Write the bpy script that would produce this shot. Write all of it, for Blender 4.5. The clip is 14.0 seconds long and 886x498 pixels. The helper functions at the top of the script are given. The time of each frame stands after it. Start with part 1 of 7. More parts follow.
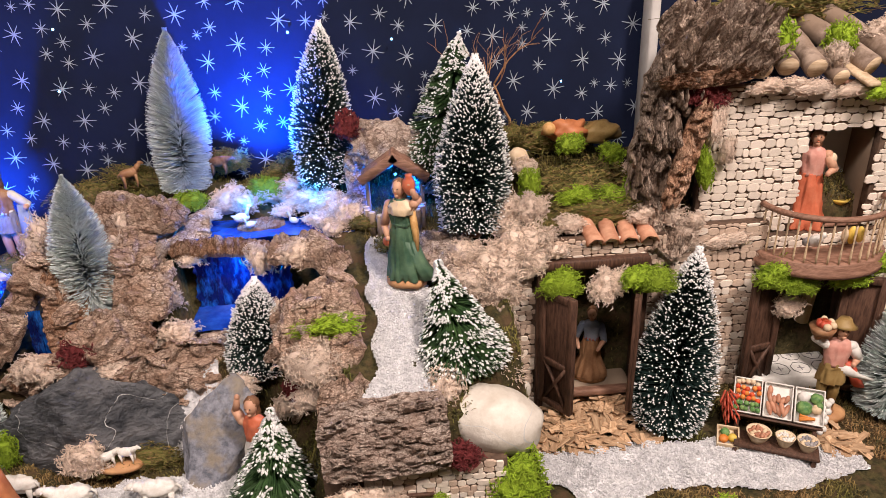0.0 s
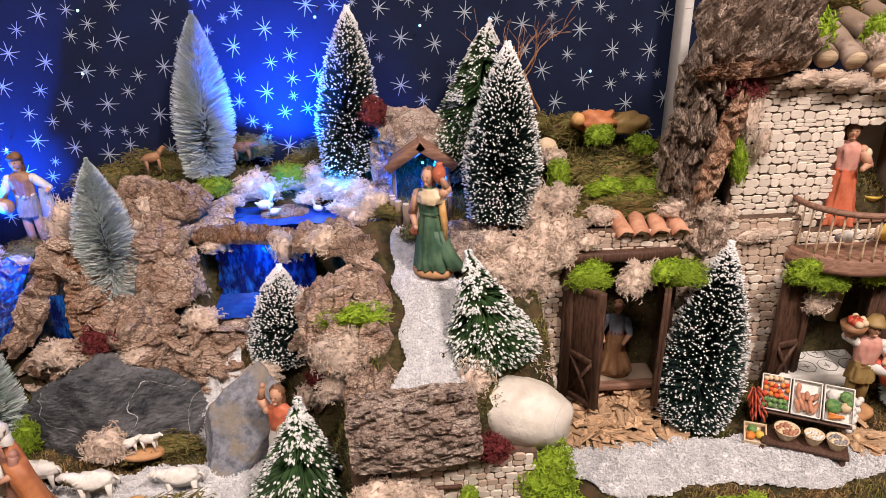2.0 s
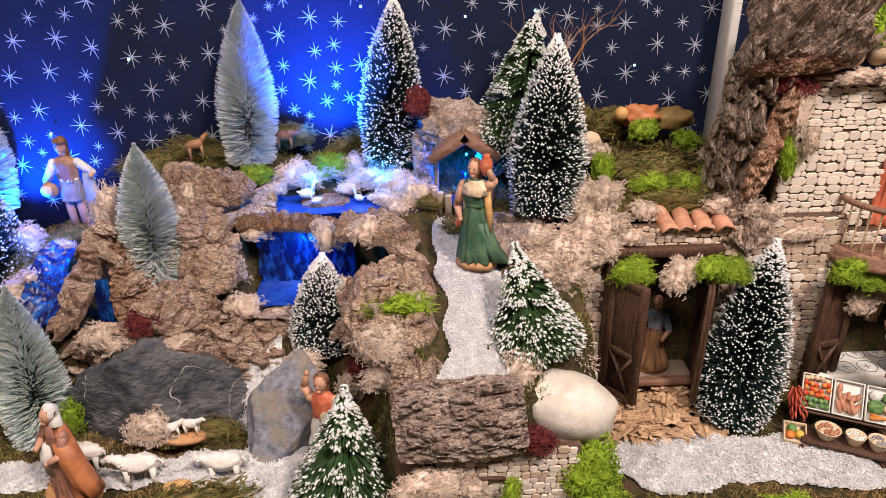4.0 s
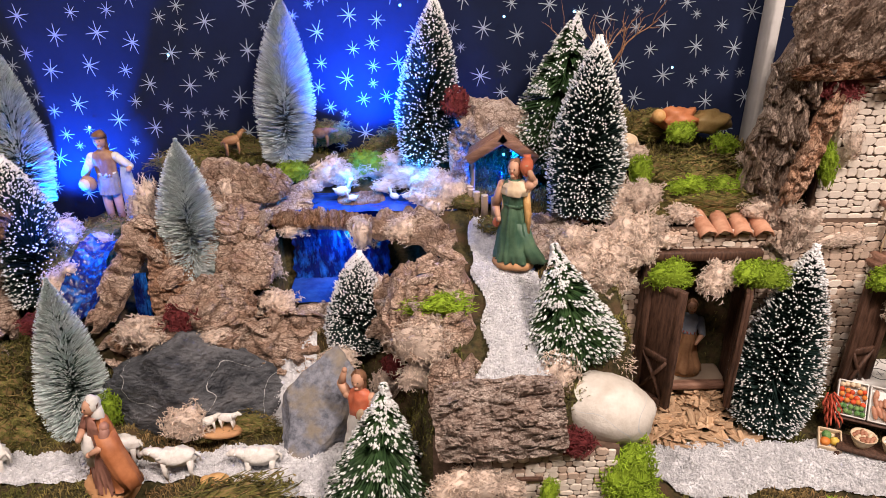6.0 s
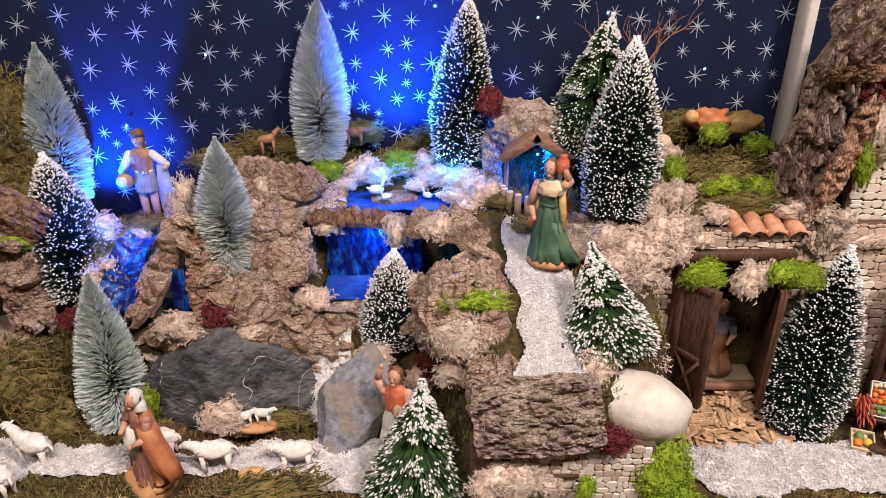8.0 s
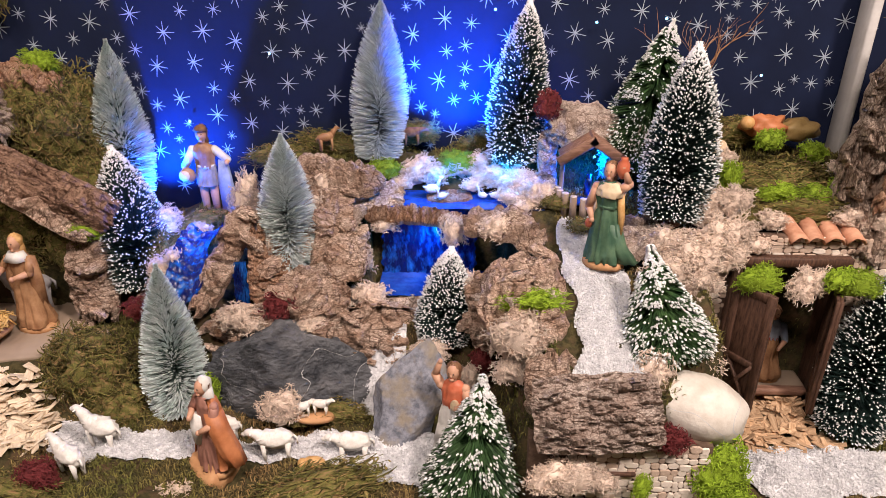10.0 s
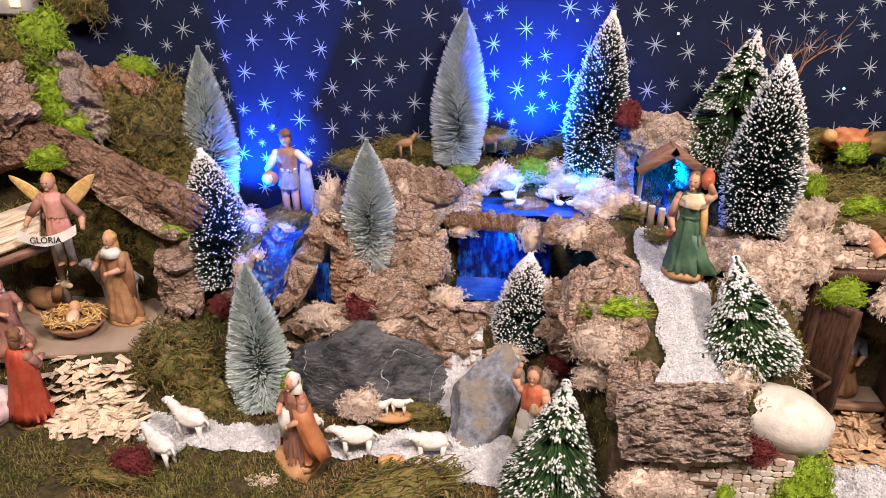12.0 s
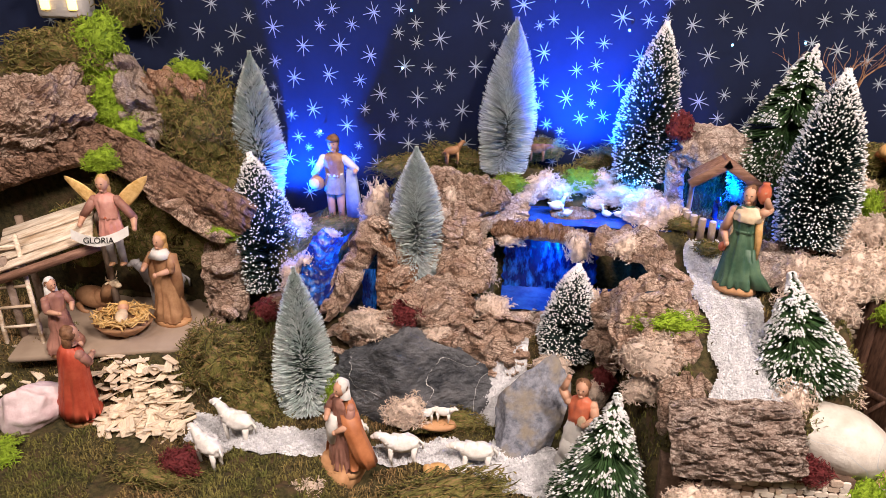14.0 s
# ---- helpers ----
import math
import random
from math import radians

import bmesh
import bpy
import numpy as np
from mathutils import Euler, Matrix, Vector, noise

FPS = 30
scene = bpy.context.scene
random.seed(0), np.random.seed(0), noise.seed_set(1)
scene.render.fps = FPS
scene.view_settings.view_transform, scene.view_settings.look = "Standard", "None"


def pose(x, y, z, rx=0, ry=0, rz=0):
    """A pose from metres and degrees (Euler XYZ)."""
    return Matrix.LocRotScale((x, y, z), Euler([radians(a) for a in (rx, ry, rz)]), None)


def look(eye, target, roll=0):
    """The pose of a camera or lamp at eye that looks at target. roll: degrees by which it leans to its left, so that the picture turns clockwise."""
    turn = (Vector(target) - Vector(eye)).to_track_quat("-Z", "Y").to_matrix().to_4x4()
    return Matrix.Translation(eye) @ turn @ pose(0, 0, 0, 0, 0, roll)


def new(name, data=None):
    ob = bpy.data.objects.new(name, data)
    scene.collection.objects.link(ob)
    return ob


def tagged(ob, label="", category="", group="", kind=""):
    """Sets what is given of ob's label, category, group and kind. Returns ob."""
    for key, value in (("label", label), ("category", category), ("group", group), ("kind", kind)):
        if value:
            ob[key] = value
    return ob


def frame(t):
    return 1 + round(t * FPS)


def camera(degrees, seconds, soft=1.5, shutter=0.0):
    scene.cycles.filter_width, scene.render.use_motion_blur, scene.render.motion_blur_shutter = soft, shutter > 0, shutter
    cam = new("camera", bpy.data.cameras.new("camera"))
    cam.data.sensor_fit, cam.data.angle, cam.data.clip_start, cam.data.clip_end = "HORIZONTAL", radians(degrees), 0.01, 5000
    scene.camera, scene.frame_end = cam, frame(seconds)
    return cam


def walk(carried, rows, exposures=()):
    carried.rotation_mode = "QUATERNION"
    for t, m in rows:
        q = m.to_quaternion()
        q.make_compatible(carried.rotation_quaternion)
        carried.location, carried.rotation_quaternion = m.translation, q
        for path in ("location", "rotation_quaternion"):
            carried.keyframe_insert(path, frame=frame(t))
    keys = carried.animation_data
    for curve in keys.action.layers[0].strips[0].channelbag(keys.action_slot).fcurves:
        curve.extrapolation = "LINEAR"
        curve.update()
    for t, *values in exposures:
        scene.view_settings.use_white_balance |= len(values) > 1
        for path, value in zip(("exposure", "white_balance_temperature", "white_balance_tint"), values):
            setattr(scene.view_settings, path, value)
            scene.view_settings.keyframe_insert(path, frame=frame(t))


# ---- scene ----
cam = camera(64.0, 14.0, soft=0.7)
PATH = [
    (0, (-0.041, -0.075, 0.588), (0.045, 1.723, -0.284), -2.6),
    (0.5, (-0.047, -0.07, 0.587), (0.036, 1.726, -0.289), -2.4),
    (1, (-0.054, -0.067, 0.585), (0.025, 1.728, -0.295), -2.2),
    (1.5, (-0.061, -0.066, 0.582), (0.016, 1.728, -0.3), -2.0),
    (2, (-0.07, -0.065, 0.581), (0.008, 1.725, -0.308), -1.8),
    (2.5, (-0.078, -0.065, 0.581), (-0.008, 1.721, -0.317), -1.6),
    (3, (-0.089, -0.065, 0.58), (-0.026, 1.72, -0.32), -1.5),
    (3.5, (-0.099, -0.064, 0.58), (-0.044, 1.72, -0.323), -1.3),
    (6, (-0.139, -0.064, 0.582), (-0.12, 1.718, -0.327), -0.5),
    (6.5, (-0.149, -0.067, 0.581), (-0.132, 1.717, -0.323), -0.4),
    (7, (-0.155, -0.07, 0.581), (-0.146, 1.715, -0.321), -0.4),
    (7.5, (-0.162, -0.071, 0.582), (-0.16, 1.714, -0.321), -0.4),
    (8, (-0.168, -0.072, 0.582), (-0.177, 1.712, -0.322), -0.5),
    (10.5, (-0.226, -0.093, 0.586), (-0.312, 1.693, -0.31), 0.1),
    (11, (-0.239, -0.097, 0.586), (-0.351, 1.689, -0.307), -0.0),
    (11.5, (-0.253, -0.102, 0.59), (-0.391, 1.682, -0.302), -0.1),
    (12, (-0.266, -0.107, 0.592), (-0.43, 1.68, -0.292), 0.0),
    (12.5, (-0.276, -0.109, 0.593), (-0.461, 1.678, -0.285), 0.2),
    (13, (-0.286, -0.109, 0.595), (-0.487, 1.679, -0.278), 0.4),
    (13.5, (-0.294, -0.107, 0.597), (-0.508, 1.679, -0.277), 0.5),
    (14, (-0.299, -0.107, 0.596), (-0.523, 1.678, -0.278), 0.4),
]
walk(cam, [(t, look(eye, target, roll)) for t, eye, target, roll in PATH], exposures=[(0.0, -0.32), (8.0, -0.30), (11.0, -0.12), (14.0, -0.07)])

# ---- light ----
world = bpy.data.worlds.new("room_air")
world.use_nodes = True
world.node_tree.nodes["Background"].inputs[0].default_value = (1.0, 0.9, 0.8, 1)
world.node_tree.nodes["Background"].inputs[1].default_value = 0.14
scene.world = world
scene.view_settings.exposure = 0.0


def lamp(name, kind, at, energy, color, size=0.02, target=None, cone=None, blend=0.5):
    data = bpy.data.lights.new(name, kind)
    data.energy, data.color = energy, color
    if kind == "AREA":
        data.shape, data.size = "SQUARE", size
    else:
        data.shadow_soft_size = size
    if kind == "SPOT":
        data.spot_size, data.spot_blend = radians(cone), blend
    ob = new(name, data)
    ob.matrix_world = look(at, target) if target else Matrix.Translation(at)
    return ob


WARM = (1.0, 0.83, 0.75)
BLUE = (0.0, 0.105, 1.0)
CYAN = (0.0, 0.22, 1.0)
lamp("ceiling_lamp", "AREA", (-0.2, -0.75, 2.25), 31.0, WARM, 0.30, (-0.15, 0.55, 0.0))
lamp("ceiling_lamp", "AREA", (0.9, -0.6, 2.25), 84.0, WARM, 0.30, (0.35, 0.68, 0.2))
lamp("ceiling_lamp", "AREA", (-1.2, -0.6, 2.25), 28.0, WARM, 0.30, (-0.4, 0.6, 0.0))
lamp("blue_led", "SPOT", (-0.238, 0.772, 0.290), 28.0, BLUE, 0.006, (-0.222, 0.868, 0.405), 110, 0.9)
lamp("blue_led", "POINT", (-0.532, 0.748, 0.215), 0.22, BLUE, 0.006)
lamp("blue_led", "SPOT", (-0.640, 0.792, 0.205), 21.0, BLUE, 0.006, (-0.630, 0.868, 0.305), 120, 0.9)
lamp("blue_led", "POINT", (-0.165, 0.776, 0.272), 0.24, (0.0, 0.24, 1.0), 0.004)
lamp("blue_led", "POINT", (-0.245, 0.765, 0.266), 0.40, CYAN, 0.004)
lamp("blue_led", "POINT", (-0.040, 0.782, 0.276), 1.1, BLUE, 0.004)
lamp("blue_led", "POINT", (-0.262, 0.735, 0.180), 0.16, CYAN, 0.004)
lamp("blue_led", "POINT", (-0.472, 0.668, 0.165), 0.25, BLUE, 0.003)
lamp("blue_led", "POINT", (-0.588, 0.722, 0.212), 0.5, BLUE, 0.004)
lamp("blue_led", "POINT", (-0.332, 0.690, 0.136), 0.012, CYAN, 0.003)


# ---- materials ----
def surf(name, c1, c2, scale=80.0, rough=0.8, bump=0.3, bscale=250.0, c3=None, stretch=(1, 1, 1), rand=0.0, island=0.0,
         metal=0.0, sheen=0.0, coat=0.0, lo=0.35, hi=0.65, dist=0.001, cracks=0.0, crack_scale=60.0, vein=0.0):
    m = bpy.data.materials.new(name)
    m.use_nodes = True
    nt = m.node_tree
    n, l = nt.nodes, nt.links
    b = n["Principled BSDF"]
    b.inputs["Roughness"].default_value = rough
    b.inputs["Metallic"].default_value = metal
    b.inputs["Coat Weight"].default_value = coat
    b.inputs["Coat Roughness"].default_value = 0.25
    b.inputs["Specular IOR Level"].default_value = 0.35
    tc = n.new("ShaderNodeTexCoord")
    mp = n.new("ShaderNodeMapping")
    mp.inputs["Scale"].default_value = stretch
    l.new(tc.outputs["Object"], mp.inputs["Vector"])
    oi = n.new("ShaderNodeObjectInfo")
    add = n.new("ShaderNodeVectorMath")
    add.operation = "ADD"
    l.new(mp.outputs[0], add.inputs[0])
    l.new(oi.outputs["Random"], add.inputs[1])

    def noise_at(s, detail=4):
        t = n.new("ShaderNodeTexNoise")
        t.inputs["Scale"].default_value = s
        t.inputs["Detail"].default_value = detail
        t.inputs["Roughness"].default_value = 0.62
        l.new(add.outputs[0], t.inputs["Vector"])
        return t.outputs[0]

    def ramp(src, a, z):
        r = n.new("ShaderNodeMapRange")
        r.inputs["From Min"].default_value, r.inputs["From Max"].default_value = a, z
        l.new(src, r.inputs["Value"])
        return r.outputs[0]

    def mix(fac, a, bcol):
        x = n.new("ShaderNodeMix")
        x.data_type = "RGBA"
        if isinstance(fac, float):
            x.inputs["Factor"].default_value = fac
        else:
            l.new(fac, x.inputs["Factor"])
        for sock, v in ((x.inputs["A"], a), (x.inputs["B"], bcol)):
            if isinstance(v, tuple):
                sock.default_value = (*v, 1)
            else:
                l.new(v, sock)
        return x.outputs["Result"]

    col = mix(ramp(noise_at(scale), lo, hi), c1, c2)
    if c3:
        col = mix(ramp(noise_at(scale * 0.23, 3), 0.48, 0.66), col, c3)
    height = noise_at(bscale, 5)
    if vein:
        t = noise_at(vein, 1)
        band = n.new("ShaderNodeMath")
        band.operation = "COMPARE"
        l.new(t, band.inputs[0])
        band.inputs[1].default_value, band.inputs[2].default_value = 0.52, 0.0016
        col = mix(band.outputs[0], col, (0.55, 0.55, 0.54))
    if cracks:
        v = n.new("ShaderNodeTexVoronoi")
        v.feature = "DISTANCE_TO_EDGE"
        v.inputs["Scale"].default_value = crack_scale
        l.new(add.outputs[0], v.inputs["Vector"])
        edge = ramp(v.outputs["Distance"], 0.0, 0.12)
        col = mix(edge, tuple(0.35 * c for c in c1), col)
        mm = n.new("ShaderNodeMath")
        mm.operation = "MULTIPLY_ADD"
        l.new(edge, mm.inputs[0])
        mm.inputs[1].default_value = cracks
        l.new(height, mm.inputs[2])
        height = mm.outputs[0]
    for amount, src in ((rand, oi.outputs["Random"]), (island, None)):
        if amount:
            if src is None:
                src = n.new("ShaderNodeNewGeometry").outputs["Random Per Island"]
            hs = n.new("ShaderNodeHueSaturation")
            l.new(ramp(src, 0.0, 1.0), hs.inputs["Fac"])
            vr = n.new("ShaderNodeMapRange")
            vr.inputs["To Min"].default_value, vr.inputs["To Max"].default_value = 1 - amount, 1 + amount
            l.new(src, vr.inputs["Value"])
            l.new(vr.outputs[0], hs.inputs["Value"])
            hs.inputs["Fac"].default_value = 1.0
            for link in list(hs.inputs["Fac"].links):
                l.remove(link)
            l.new(col, hs.inputs["Color"])
            col = hs.outputs[0]
    l.new(col, b.inputs["Base Color"])
    if bump:
        bp = n.new("ShaderNodeBump")
        bp.inputs["Strength"].default_value = bump
        bp.inputs["Distance"].default_value = dist
        l.new(height, bp.inputs["Height"])
        l.new(bp.outputs[0], b.inputs["Normal"])
    return m


def bark_mat(name, dark, mid, pale, scale, stretch=(1, 1, 1), rough=0.9, depth=0.0028, rand=0.14):
    """Fissured bark: warped plates split by dark cracks, with finer cracks and a powdery grain."""
    m = bpy.data.materials.new(name)
    m.use_nodes = True
    n, l = m.node_tree.nodes, m.node_tree.links
    b = n["Principled BSDF"]
    b.inputs["Roughness"].default_value = rough
    b.inputs["Specular IOR Level"].default_value = 0.25
    tc, oi = n.new("ShaderNodeTexCoord"), n.new("ShaderNodeObjectInfo")
    mp = n.new("ShaderNodeMapping")
    mp.inputs["Scale"].default_value = stretch
    l.new(tc.outputs["Object"], mp.inputs["Vector"])
    shift = n.new("ShaderNodeVectorMath")
    shift.operation = "ADD"
    l.new(mp.outputs[0], shift.inputs[0])
    l.new(oi.outputs["Random"], shift.inputs[1])

    def noise_of(src, s, detail=4.0, out=0):
        t = n.new("ShaderNodeTexNoise")
        t.inputs["Scale"].default_value, t.inputs["Detail"].default_value, t.inputs["Roughness"].default_value = s, detail, 0.65
        l.new(src, t.inputs["Vector"])
        return t.outputs[out]

    warp = n.new("ShaderNodeVectorMath")
    warp.operation = "MULTIPLY_ADD"
    l.new(noise_of(shift.outputs[0], scale * 0.9, 3.0, 1), warp.inputs[0])
    warp.inputs[1].default_value = (1.1 / scale,) * 3
    l.new(shift.outputs[0], warp.inputs[2])

    def edge(s, wide):
        v = n.new("ShaderNodeTexVoronoi")
        v.feature = "DISTANCE_TO_EDGE"
        v.inputs["Scale"].default_value = s
        l.new(warp.outputs[0], v.inputs["Vector"])
        return span(v.outputs["Distance"], 0.0, wide)

    def span(src, a, z, lo=0.0, hi=1.0):
        r = n.new("ShaderNodeMapRange")
        for key, val in (("From Min", a), ("From Max", z), ("To Min", lo), ("To Max", hi)):
            r.inputs[key].default_value = val
        l.new(src, r.inputs["Value"])
        return r.outputs[0]

    def blend(fac, a, c):
        x = n.new("ShaderNodeMix")
        x.data_type = "RGBA"
        l.new(fac, x.inputs["Factor"])
        for sock, v in ((x.inputs["A"], a), (x.inputs["B"], c)):
            if isinstance(v, tuple):
                sock.default_value = (*v, 1)
            else:
                l.new(v, sock)
        return x.outputs["Result"]

    def arith(op, a, c, d=None):
        x = n.new("ShaderNodeMath")
        x.operation = op
        for sock, v in zip(x.inputs, (a, c, d)):
            if isinstance(v, float):
                sock.default_value = v
            elif v is not None:
                l.new(v, sock)
        return x.outputs[0]

    big, fine = edge(scale, 0.085), edge(scale * 2.9, 0.16)
    grain = noise_of(shift.outputs[0], scale * 5.0, 5.0)
    patch = noise_of(shift.outputs[0], scale * 0.35, 3.0)
    col = blend(span(patch, 0.38, 0.62), mid, pale)
    col = blend(span(grain, 0.36, 0.58), tuple(0.6 * c for c in mid), col)
    col = blend(span(fine, 0.0, 1.0, 0.7, 1.0), dark, col)
    worn = span(noise_of(shift.outputs[0], scale * 0.55, 2.0), 0.42, 0.62)
    col = blend(arith("MAXIMUM", big, worn), dark, col)
    hs = n.new("ShaderNodeHueSaturation")
    l.new(span(oi.outputs["Random"], 0.0, 1.0, 1 - rand, 1 + rand), hs.inputs["Value"])
    l.new(col, hs.inputs["Color"])
    l.new(hs.outputs[0], b.inputs["Base Color"])
    h = arith("MULTIPLY_ADD", fine, 0.35, grain)
    h = arith("MULTIPLY_ADD", big, 0.55, h)
    bp = n.new("ShaderNodeBump")
    bp.inputs["Strength"].default_value, bp.inputs["Distance"].default_value = 1.0, depth
    l.new(h, bp.inputs["Height"])
    l.new(bp.outputs[0], b.inputs["Normal"])
    return m


def glow(name, color, strength):
    m = bpy.data.materials.new(name)
    m.use_nodes = True
    b = m.node_tree.nodes["Principled BSDF"]
    b.inputs["Base Color"].default_value = (*color, 1)
    b.inputs["Emission Color"].default_value = (*color, 1)
    b.inputs["Emission Strength"].default_value = strength
    return m


M = {}
M["bark"] = bark_mat("cork_bark", (0.17, 0.095, 0.062), (0.54, 0.36, 0.26), (0.84, 0.67, 0.55), 62, (1, 1.9, 1.3))
M["bark_dark"] = bark_mat("dark_bark", (0.15, 0.095, 0.068), (0.50, 0.37, 0.285), (0.80, 0.66, 0.55), 70, (1.9, 0.7, 1.2))
M["bark_grey"] = bark_mat("weathered_bark", (0.24, 0.155, 0.115), (0.60, 0.46, 0.38), (0.84, 0.72, 0.63), 95, (1.0, 1.5, 1.4), depth=0.002)
M["bark_orange"] = bark_mat("inner_bark", (0.20, 0.085, 0.045), (0.56, 0.32, 0.195), (0.74, 0.52, 0.38), 100, (1.8, 0.8, 1))
M["cave"] = bark_mat("brown_paper_rock", (0.11, 0.060, 0.040), (0.28, 0.165, 0.11), (0.42, 0.27, 0.19), 45, (1, 1, 1), depth=0.003)
M["soil"] = surf("mossy_soil", (0.022, 0.022, 0.007), (0.085, 0.068, 0.026), 160, 0.95, 0.9, 300, (0.09, 0.055, 0.028), dist=0.002)
M["moss_dark"] = surf("olive_moss", (0.075, 0.082, 0.018), (0.19, 0.165, 0.046), 26, 0.9, 0, 300, (0.27, 0.17, 0.075), island=0.6)
M["lichen"] = surf("beige_lichen", (0.56, 0.43, 0.345), (0.82, 0.69, 0.58), 60, 0.9, 0, 9, island=0.22, rand=0.12)
M["moss"] = surf("green_moss", (0.15, 0.25, 0.012), (0.36, 0.50, 0.04), 60, 0.85, 0, 9, island=0.35, rand=0.18)
M["lichen_red"] = surf("dark_red_lichen", (0.10, 0.014, 0.018), (0.24, 0.045, 0.045), 70, 0.9, 0, 300, island=0.3)
M["slate"] = surf("dark_slate", (0.028, 0.031, 0.038), (0.105, 0.11, 0.12), 60, 0.55, 1.0, 160, (0.17, 0.17, 0.18), (0.8, 0.9, 1.2), dist=0.004, vein=13)
M["slate_blue"] = surf("blue_grey_stone", (0.12, 0.13, 0.16), (0.31, 0.32, 0.37), 130, 0.8, 1.0, 110, (0.29, 0.25, 0.20), dist=0.002)
M["white_stone"] = surf("white_stone", (0.56, 0.51, 0.44), (0.74, 0.70, 0.63), 45, 0.5, 0.5, 160, (0.46, 0.40, 0.32), vein=9, dist=0.002)
M["pink_quartz"] = surf("pink_quartz", (0.62, 0.46, 0.48), (0.82, 0.70, 0.71), 40, 0.4, 0.5, 110, dist=0.002)
M["gravel"] = surf("white_gravel", (0.56, 0.56, 0.58), (0.77, 0.77, 0.78), 120, 0.6, 0.2, 400, island=0.12)
M["joint"] = surf("dark_mortar", (0.060, 0.036, 0.024), (0.14, 0.090, 0.062), 120, 0.9, 0.4)
M["stone"] = surf("cream_stone", (0.74, 0.64, 0.54), (0.90, 0.82, 0.72), 90, 0.85, 0.4, 350, rand=0.12)
M["stone_tan"] = surf("tan_stone", (0.46, 0.34, 0.26), (0.68, 0.54, 0.43), 90, 0.85, 0.4, 350, rand=0.15)
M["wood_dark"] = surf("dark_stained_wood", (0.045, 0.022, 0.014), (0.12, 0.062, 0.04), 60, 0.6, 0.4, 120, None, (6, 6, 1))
M["wood_mid"] = surf("brown_wood", (0.17, 0.085, 0.055), (0.32, 0.18, 0.125), 60, 0.6, 0.4, 140, None, (1, 5, 5))
M["wood_pale"] = surf("pale_wood", (0.50, 0.36, 0.22), (0.74, 0.58, 0.40), 50, 0.75, 0.4, 160, None, (1, 5, 5), rand=0.22)
M["wood_white"] = surf("bleached_wood", (0.55, 0.43, 0.31), (0.84, 0.74, 0.60), 50, 0.75, 0.4, 160, (0.40, 0.27, 0.16), (1, 6, 6), rand=0.15)
M["chip_tan"] = surf("tan_wood_chip", (0.36, 0.22, 0.12), (0.62, 0.43, 0.27), 60, 0.8, 0.4, 160, None, (1, 5, 5), rand=0.25)
M["chip_white"] = surf("white_wood_chip", (0.66, 0.52, 0.37), (0.86, 0.75, 0.60), 60, 0.8, 0.4, 160, None, (1, 5, 5), rand=0.14)
M["log_bark"] = surf("twig_bark", (0.16, 0.11, 0.08), (0.40, 0.31, 0.25), 80, 0.85, 0.7, 200, (0.25, 0.18, 0.13), (1, 1, 0.5))
M["terracotta"] = surf("terracotta", (0.42, 0.19, 0.11), (0.62, 0.34, 0.22), 60, 0.85, 0.4, 250, rand=0.12)
M["plaster"] = surf("white_plaster", (0.50, 0.48, 0.46), (0.62, 0.60, 0.58), 20, 0.9, 0.8, 250)
M["grey_paint"] = surf("grey_interior", (0.52, 0.54, 0.54), (0.64, 0.65, 0.64), 20, 0.9, 0.2, 200)
M["slab"] = surf("tan_board", (0.27, 0.20, 0.145), (0.35, 0.27, 0.20), 16, 0.7, 0.12, 200)
M["backcloth"] = surf("navy_cloth", (0.0022, 0.0068, 0.030), (0.0040, 0.0105, 0.042), 14, 0.9, 0.15, 900)
M["silver"] = surf("silver_print", (0.30, 0.36, 0.44), (0.46, 0.52, 0.60), 200, 0.5, 0, 100)
M["led"] = glow("led_white_blue", (0.25, 0.62, 1.0), 5.0)
M["led_warm"] = glow("warm_bulb", (1.0, 0.62, 0.16), 5.0)
M["led_cyan"] = glow("led_cyan", (0.10, 0.55, 1.0), 6.0)
M["water"] = surf("blue_water", (0.010, 0.04, 0.26), (0.02, 0.09, 0.42), 45, 0.08, 0.5, 90, dist=0.002, coat=0.6)
# cyan glints and near-black shade between them are mixed into the film's colour
M["fall"] = surf("painted_glint_film", (0.002, 0.008, 0.09), (0.015, 0.16, 0.62), 75, 0.15, 1.0, 260, None, (1, 1, 0.45), dist=0.003, coat=0.5, lo=0.48, hi=0.70)
M["ndl_dark"] = surf("dark_green_bristle", (0.013, 0.034, 0.031), (0.038, 0.080, 0.070), 60, 0.6, 0, 100, island=0.4)
M["ndl_green"] = surf("green_bristle", (0.014, 0.045, 0.014), (0.055, 0.115, 0.035), 60, 0.6, 0, 100, island=0.4)
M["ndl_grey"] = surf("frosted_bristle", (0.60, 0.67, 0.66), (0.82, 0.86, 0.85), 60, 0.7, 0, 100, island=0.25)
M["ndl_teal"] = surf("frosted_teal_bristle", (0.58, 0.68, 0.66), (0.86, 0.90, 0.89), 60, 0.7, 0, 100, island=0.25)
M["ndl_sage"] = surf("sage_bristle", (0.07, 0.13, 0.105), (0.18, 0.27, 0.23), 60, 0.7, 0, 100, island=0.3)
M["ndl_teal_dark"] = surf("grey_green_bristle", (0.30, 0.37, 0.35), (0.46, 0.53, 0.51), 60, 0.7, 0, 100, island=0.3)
M["snow"] = surf("flock_snow", (0.80, 0.80, 0.80), (0.90, 0.90, 0.90), 90, 0.8, 0, 100)
M["wire"] = surf("twisted_wire", (0.05, 0.06, 0.05), (0.12, 0.12, 0.10), 90, 0.5, 0.2)
